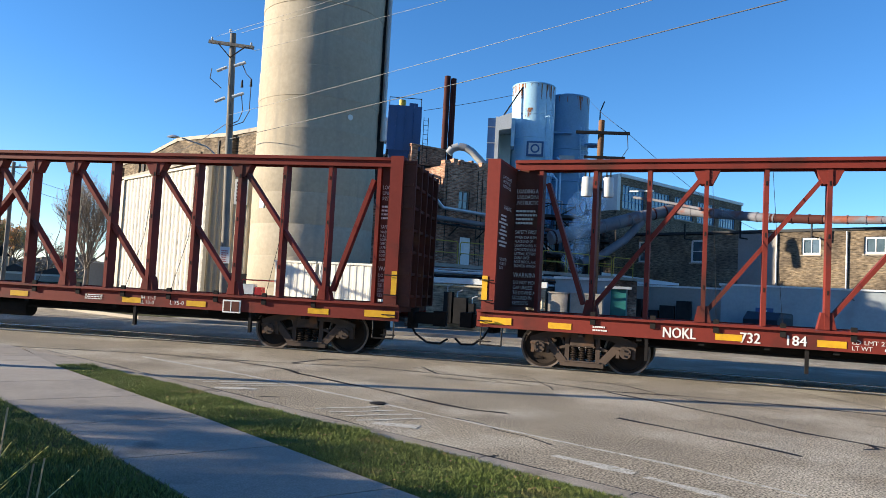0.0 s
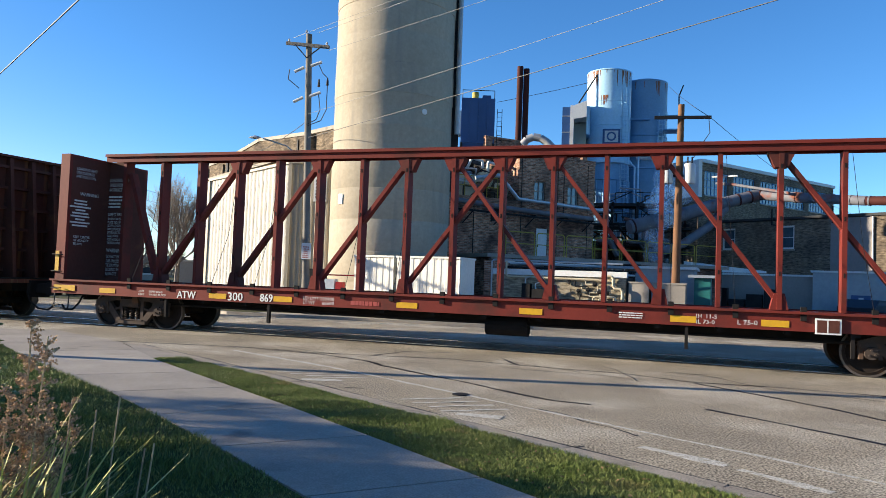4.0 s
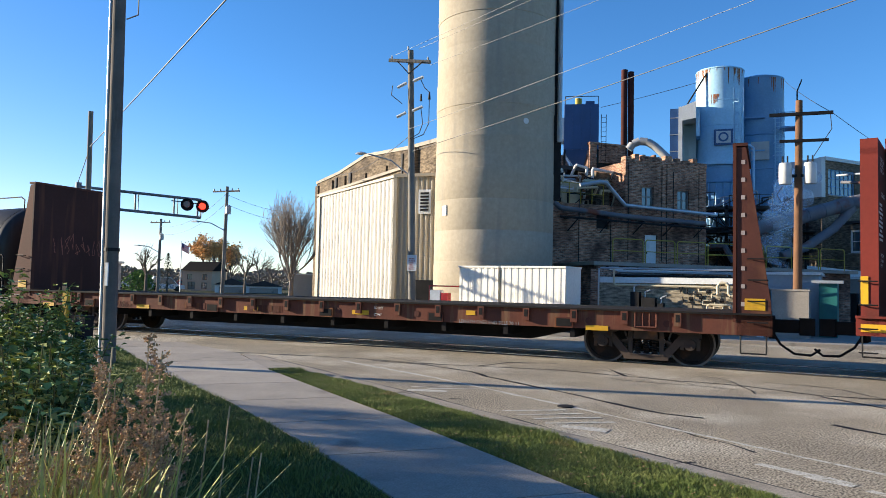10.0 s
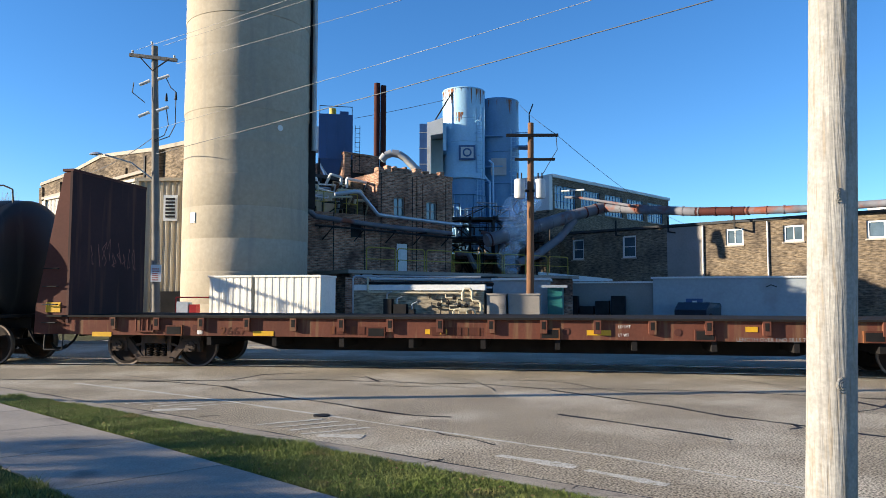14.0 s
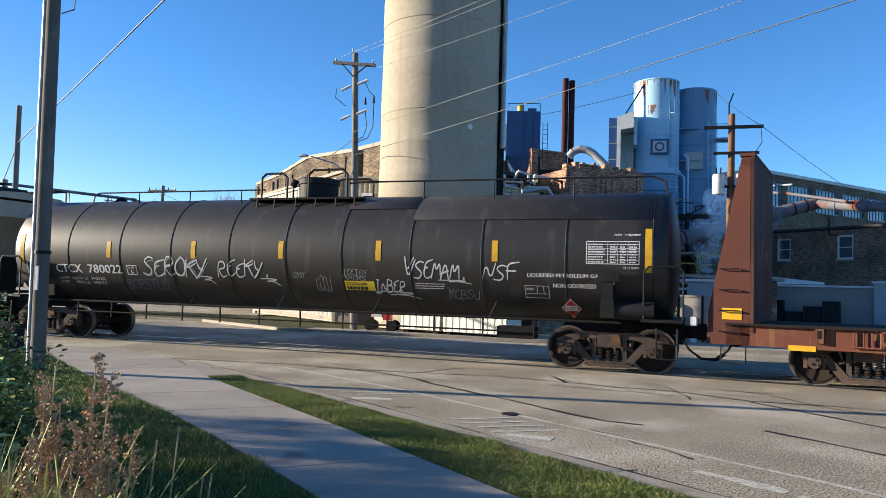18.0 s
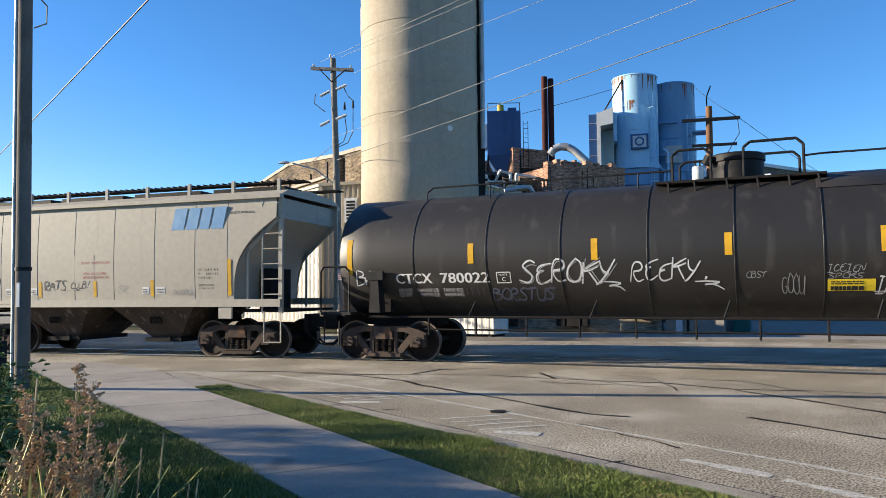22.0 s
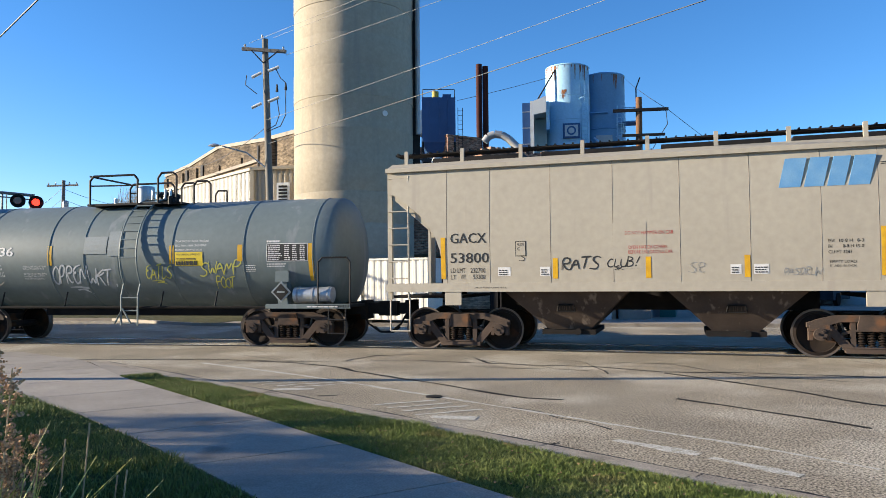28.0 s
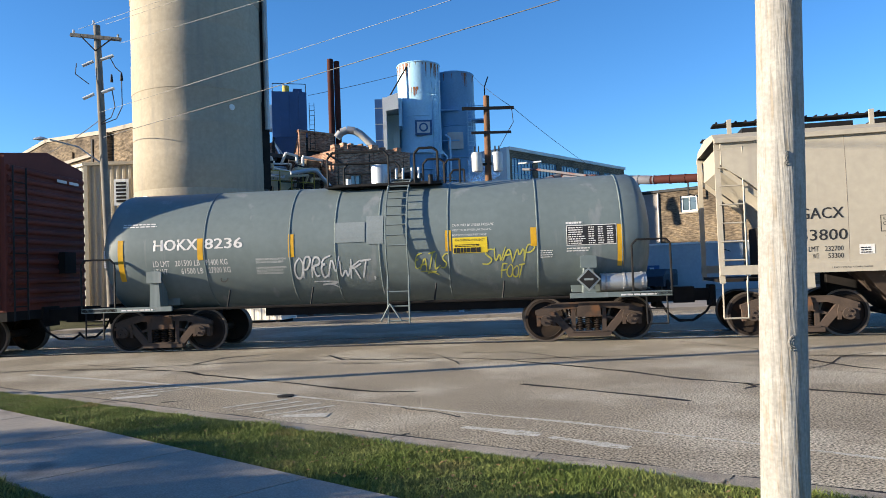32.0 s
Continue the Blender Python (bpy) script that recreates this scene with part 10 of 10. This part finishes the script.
for az, d, w_, h_, mt, lab in ((-42.3, 92, 2.6, 2.5, GREENSHRUB, "broad green shrub by the street"), (-45.1, 100, 1.9, 2.1, ORANGELEAF, "orange autumn shrub by the street"), (-35.6, 108, 2.4, 1.6, GREENSHRUB, "low green shrub by the garages")):
    q = thing("shrub", lab, "bush", m=Matrix.Translation(bear(az, d)))
    rn = random.Random(int(-az * 10))
    lv, br = Geo(), Geo()
    for i in range(900):
        a, r, z = rn.uniform(0, 6.283), w_ * rn.random() ** 0.5, rn.random()
        r *= (1 - 0.75 * z * z) * (0.8 + 0.25 * math.sin(a * 3 + z * 4))
        c = Vector((r * math.cos(a), r * math.sin(a), h_ * z))
        e = Vector((rn.gauss(0, 1), rn.gauss(0, 1), rn.gauss(0, 1))).normalized() * 0.17
        f = e.orthogonal().normalized() * 0.11
        lv.add([c - e, c + f, c + e, c - f], [(0, 1, 2, 3)])
        if i % 30 == 0:
            br.cyl((0, 0, 0), c, 0.03, 0.01, 4, False)
    tagged(br.ob("limb_fan", BARK, q), kind="stuff")
    tagged(lv.ob("crown", mt, q), kind="stuff")


def parked_car(p, rz, paint, L, hgt, label):
    c = thing("parked_car", label, "car", "parked cars", m=Matrix.Translation(p) @ Matrix.Rotation(radians(rz), 4, "Z"))
    Geo().prism([(-L / 2, 0.3), (L / 2, 0.3), (L / 2, 0.75), (L * 0.3, 0.92), (L * 0.12, hgt - 0.05), (-L * 0.34, hgt), (-L * 0.46, 0.95), (-L / 2, 0.85)], -0.85, 0.85).ob("body", paint, c)
    Geo().prism([(L * 0.27, 0.95), (L * 0.11, hgt - 0.12), (-L * 0.33, hgt - 0.1), (-L * 0.42, 0.97)], -0.86, 0.86).ob("side_glass", GLASS, c)
    for x in (-L * 0.31, L * 0.31):
        for y in (-0.88, 0.68):
            Geo().cyl((x, y, 0.33), (x, y + 0.2, 0.33), 0.33, n=18).ob("wheel", UNDER, c)


CARWHITE = mat("white_car_paint", (0.7, 0.7, 0.7), None, 0.25)
CARDARK = mat("dark_car_paint", (0.02, 0.025, 0.035), None, 0.2)
CARRED = mat("red_car_paint", (0.3, 0.03, 0.03), None, 0.25)
parked_car(bear(-38.9, 118), 20, CARRED, 4.3, 1.5, "red parked car beyond the crossing")
parked_car(bear(-40.6, 105), 48, CARWHITE, 4.6, 1.9, "white parked van beyond the crossing")
parked_car(Vector((13.9, 41.2, 0)), 55, CARDARK, 4.2, 1.25, "dark parked SUV before the pale shed")
p = bear(-44.2, 118)
parked_car(p, 60, CARWHITE, 4.8, 1.9, "white parked van by the street")

wb = thing("white_annex", "low white block building by the warehouse", "building", m=Matrix.Translation(bear(-30.2, 58)) @ Matrix.Rotation(radians(30), 4, "Z"))
Geo().box(-1.2, 2.5, 0, 4, 0, 2.1).ob("annex_wall", WHITEMETAL, wb)
Geo().box(-1.3, 2.6, -0.1, 4.1, 2.101, 2.22).ob("annex_roof", WHITEPAINT, wb)
for az, w, hh in ((-33.6, 4.6, 1.5), (-36.0, 4.0, 1.7)):
    ga = thing("garage", "low white garage with a dark roof", "garage", "far garages", m=Matrix.Translation(bear(az, 98)) @ Matrix.Rotation(radians(33), 4, "Z"))
    Geo().box(-w / 2, w / 2, 0, 5, 0, hh * 0.6).ob("garage_wall", WHITEPAINT, ga)
    Geo().prism([(-w / 2 - 0.2, hh * 0.6 + 0.001), (w / 2 + 0.2, hh * 0.6 + 0.001), (0, hh * 1.1)], -0.2, 5.2).ob("garage_roof", ROOFING, ga)
    Geo().box(-w / 2 + 0.5, w / 2 - 0.5, -0.05, -0.001, 0, hh * 0.45).ob("garage_door", CONCRETE, ga)
ym = thing("marker_post", "yellow plastic utility marker post with a grey cap", "marker post", m=Matrix.Translation(bear(-46.75, 8.6)))
Geo().box(-0.03, 0.03, -0.02, 0.02, 0, 1.36).ob("marker_blade", REFLECT, ym)
Geo().box(-0.034, 0.034, -0.025, 0.025, 1.361, 1.42).ob("marker_cap", DARKSTEEL, ym)
jb = thing("junction_box", "grey steel junction box on a short stand", "junction box", m=Matrix.Translation(bear(-45.6, 8.8)))
Geo().box(-0.08, 0.08, -0.06, 0.06, 0.85, 1.1).ob("box_body", DARKSTEEL, jb)
Geo().cyl((0, 0, 0), (0, 0, 0.85), 0.025, n=8).ob("box_stand", GALV, jb)

# ---- weeds and bush by the camera ----
GREENSTEM = mat("green_brown_stem", (0.12, 0.13, 0.04), (0.09, 0.08, 0.035), 0.8, scale=6, spec=0.12)


def leaf_bush(name, x, y, rx, ry, h, n, seed, label, material, size=1.0, stems=60):
    rn = random.Random(seed)
    t = thing(name, label, "bush", m=Matrix.Translation((x, y, 0.03)))
    st_, lf = Geo(), Geo()
    for i in range(stems):
        a, r = rn.uniform(0, 6.283), math.sqrt(rn.random())
        b = Vector((rx * r * math.cos(a), ry * r * math.sin(a), 0))
        top = b * 1.1 + Vector((rn.gauss(0, 0.1), rn.gauss(0, 0.1), h * rn.uniform(0.6, 1.0) * (1.1 - 0.35 * r * r)))
        st_.cyl(b * 0.8, top, 0.008, 0.003, 4, False)
        for k in range(n):
            f = rn.uniform(0.12, 1.02)
            c = (b * 0.8).lerp(top, f) + Vector((rn.gauss(0, 0.05), rn.gauss(0, 0.05), 0))
            d = Vector((rn.gauss(0, 1), rn.gauss(0, 1), rn.uniform(-0.5, 0.5))).normalized() * rn.uniform(0.06, 0.13) * size
            w = d.cross(Vector((0, 0, 1))).normalized() * d.length * 0.34
            m_ = c + d * 0.5 + Vector((0, 0, 0.012))
            lf.add([c, m_ - w, c + d, m_ + w], [(0, 1, 2), (0, 2, 3)])
    tagged(st_.ob("stem", GREENSTEM, t), kind="stuff")
    tagged(lf.ob("foliage", material, t), kind="stuff")
    return t


for az, d, rx, h, n, sd_ in ((-52.5, 6.0, 0.75, 1.45, 130, 1), (-50.3, 6.9, 0.6, 1.45, 120, 3), (-52.6, 4.5, 0.42, 1.2, 85, 4), (-50.0, 5.0, 0.36, 1.1, 70, 6)):
    p = bear(az, d)
    leaf_bush("bush", p.x, p.y, rx, rx, h, n, sd_, "leafy green bush in the shade by the lawn", BUSHLEAF, 0.6)


def dry_weed(x, y, h, seed, lean=0.0):
    """Goldenrod gone to seed: each stalk carries an arching plume of short side sprays."""
    rn = random.Random(seed)
    t = thing("dry_weed", "dried brown weed with fluffy seed heads", "weed", "dry weeds", m=Matrix.Translation((x, y, 0.03)))
    for i in range(2):
        a = rn.uniform(0, 6.283)
        b = Vector((0.045 * math.cos(a), 0.06 * math.sin(a), 0))
        top = b * rn.uniform(1, 2.0) + Vector((lean * h, 0, h * (1.0 - 0.22 * i * rn.random())))
        st_, hd = Geo(), Geo()
        st_.cyl(b, top, 0.005, 0.0025, 5, False)
        for k in range(44):
            f = rn.uniform(0.36, 1.0)
            c0 = b.lerp(top, f)
            e_ = rn.uniform(0, 6.283)
            reach = (0.075 * (1.12 - f) + 0.018) * rn.uniform(0.6, 1.3)
            out, up_ = Vector((math.cos(e_), math.sin(e_), 0)) * reach, Vector((0, 0, reach * rn.uniform(0.5, 1.1)))
            st_.cyl(c0, c0 + out * 0.7 + up_ * 0.9, 0.0014, 0.001, 3, False)
            for q in range(26):
                w_ = rn.uniform(0.15, 1.08)
                c = c0 + out * w_ + up_ * (w_ * (1.75 - 0.85 * w_)) + Vector((rn.gauss(0, 0.006), rn.gauss(0, 0.006), rn.gauss(0, 0.006)))
                e = Vector((rn.gauss(0, 1), rn.gauss(0, 1), rn.gauss(0, 1))).normalized() * rn.uniform(0.004, 0.009)
                w = e.orthogonal().normalized() * 0.0042
                hd.add([c - e, c + w, c + e, c - w], [(0, 1, 2, 3)])
        for k in range(14):
            c0 = b.lerp(top, rn.uniform(0.08, 0.6))
            d = Vector((rn.gauss(0, 1), rn.gauss(0, 1), rn.uniform(-1.0, 0.0))).normalized() * rn.uniform(0.05, 0.12)
            w = d.cross(Vector((0, 0, 1))).normalized() * 0.009
            st_.add([c0, c0 + d * 0.5 + w, c0 + d, c0 + d * 0.5 - w], [(0, 1, 2, 3)])
        stalk = st_.ob("stalk", STALK, t)
        tagged(hd.ob("seed_head", DRYPLANT, stalk), kind="stuff")


def grass_clump(x, y, h, n, seed, material):
    """Long arching blades out of one root."""
    rn = random.Random(seed)
    t = thing("grass_clump", "clump of long yellow-green arching grass", "grass", "grass clumps", m=Matrix.Translation((x, y, 0.03)))
    g = Geo()
    for i in range(n):
        a, o = rn.uniform(0, 6.283), rn.uniform(0.1, 0.62)
        L, w = h * rn.uniform(0.6, 1.15), rn.uniform(0.006, 0.017)
        b = Vector((rn.gauss(0, 0.09), rn.gauss(0, 0.09), 0))
        d, s_ = Vector((math.cos(a), math.sin(a), 0)), Vector((-math.sin(a), math.cos(a), 0)) * w
        row = []
        for k in range(5):
            f = k / 4
            c = b + d * (L * o * f ** 1.7) + Vector((0, 0, L * (f - 0.45 * o * f ** 2.4)))
            row += [c - s_ * (1 - f * 0.9), c + s_ * (1 - f * 0.9)]
        g.add(row, [(2 * k, 2 * k + 1, 2 * k + 3, 2 * k + 2) for k in range(4)])
    tagged(g.ob("blade_tuft", material, t), kind="stuff")


rn = random.Random(12)
for az, d, h, ln in ((-42.2, 3.3, 1.22, 0.03), (-41.6, 3.2, 1.2, 0.07), (-41.3, 3.2, 0.92, 0.03), (-43.0, 3.3, 1.14, 0.02), (-39.9, 3.3, 0.93, 0.05), (-39.3, 3.25, 0.9, 0.03), (-43.7, 3.3, 1.05, 0.0), (-48.3, 2.95, 0.97, 0.0), (-46.4, 3.0, 0.98, 0.02), (-45.2, 3.1, 0.84, 0.0)):
    p = bear(az, d)
    dry_weed(p.x, p.y, h, 100 + int(d * 10) - int(az * 10), ln)
for az, z_ in ((-34.98, 0.92), (-36.46, 0.86), (-33.17, 0.68), (-32.56, 0.7), (-38.2, 0.75), (-43.2, 1.2)):
    p = bear(az, 3.6)
    q = thing("straw_stalk", "single pale dry grass stalk", "weed", "straw stalks", m=Matrix.Translation((p.x - 0.06, p.y, 0.03)))
    Geo().tube([(0, 0, 0), (0.02, 0, z_ * 0.5), (0.06, 0, z_ - 0.03)], 0.004, 4).ob("stem", STALK, q)
for i in range(40):
    p = bear(rn.uniform(-50.5, -42.0), rn.uniform(2.7, 3.3))
    grass_clump(p.x, p.y, rn.uniform(0.7, 0.98), 60, 300 + i, YELLOWLEAF if i % 4 else STALK)
for i in range(16):
    p = bear(rn.uniform(-50.5, -45.0), rn.uniform(3.7, 4.7))
    leaf_bush("weed_clump", p.x, p.y, 0.22, 0.22, rn.uniform(0.65, 1.15), 46, 340 + i, "leafy yellow-green weed clump by the bush", YELLOWLEAF if i % 3 == 0 else BUSHLEAF, 0.75, 16)

# steam puffs over the process pipes: small pale tufts that drift up to the right
PUFFS = []
for i in range(34):
    rn = random.Random(500 + i)
    g = Geo()
    r = rn.uniform(0.25, 0.62)
    g.lathe([(r * math.sin(a), -r * math.cos(a)) for a in (0.01, 0.25, 0.5, 0.75, 1.0, 1.3, 1.57, 1.84, 2.1, 2.35, 2.6, 2.85, 3.13)], 32)
    for j, v in enumerate(g.v):
        v = Vector(v)
        g.v[j] = tuple(v * (1 + 0.45 * noise.noise(v * 1.5 + Vector((i, 0, 0))) + 0.12 * noise.noise(v * 3.1)))
    o = g.ob("steam_puff", STEAM, None, smooth=True)
    tagged(o, "small white puff of factory steam", "steam", "steam puffs")
    PUFFS.append(o)


# ---- what moves ----
def run(t):
    u = t / 32.0
    return 81.48873897 * u + 18.02791944 * u ** 2 - 26.75520928 * u ** 3 + 10.35129304 * u ** 4


def car_pose(centre, half, t):
    s = centre + run(t)
    a, _ = track(s - half)
    b, _ = track(s + half)
    d = b - a
    return Matrix.Translation((a + b) / 2) @ Matrix.Rotation(math.atan2(d.y, d.x), 4, "Z")


def motions():
    for c, centre, half in CARS:
        walk(c, [(i * 1.0, car_pose(centre, half, i * 1.0)) for i in range(33)])
    for w, x in ROLLERS:
        walk(w, [(i * 0.2, Matrix.Translation((x, 0, WR)) @ Matrix.Rotation(run(i * 0.2) / WR, 4, "Y")) for i in range(161)])
    for i, o in enumerate(PUFFS):
        rows = []
        ph = i * 1.7
        for k in range(65):
            t = k * 0.5
            u = i / 33.0 + 0.06 * math.sin(t * 0.7 + ph * 2)
            rows.append((t, Matrix.Translation((3.9 + 1.3 * u * u + 0.5 * math.sin(i * 2.4) * (0.35 + u) + 0.35 * math.sin(ph * 3 + t * 0.9), 50.3 - 0.06 * i, 3.4 + 5.2 * u + 0.3 * math.sin(t * 0.8 + ph))) @ Matrix.Rotation(0.3 * t + ph, 4, "Z")))
        walk(o, rows)


motions()
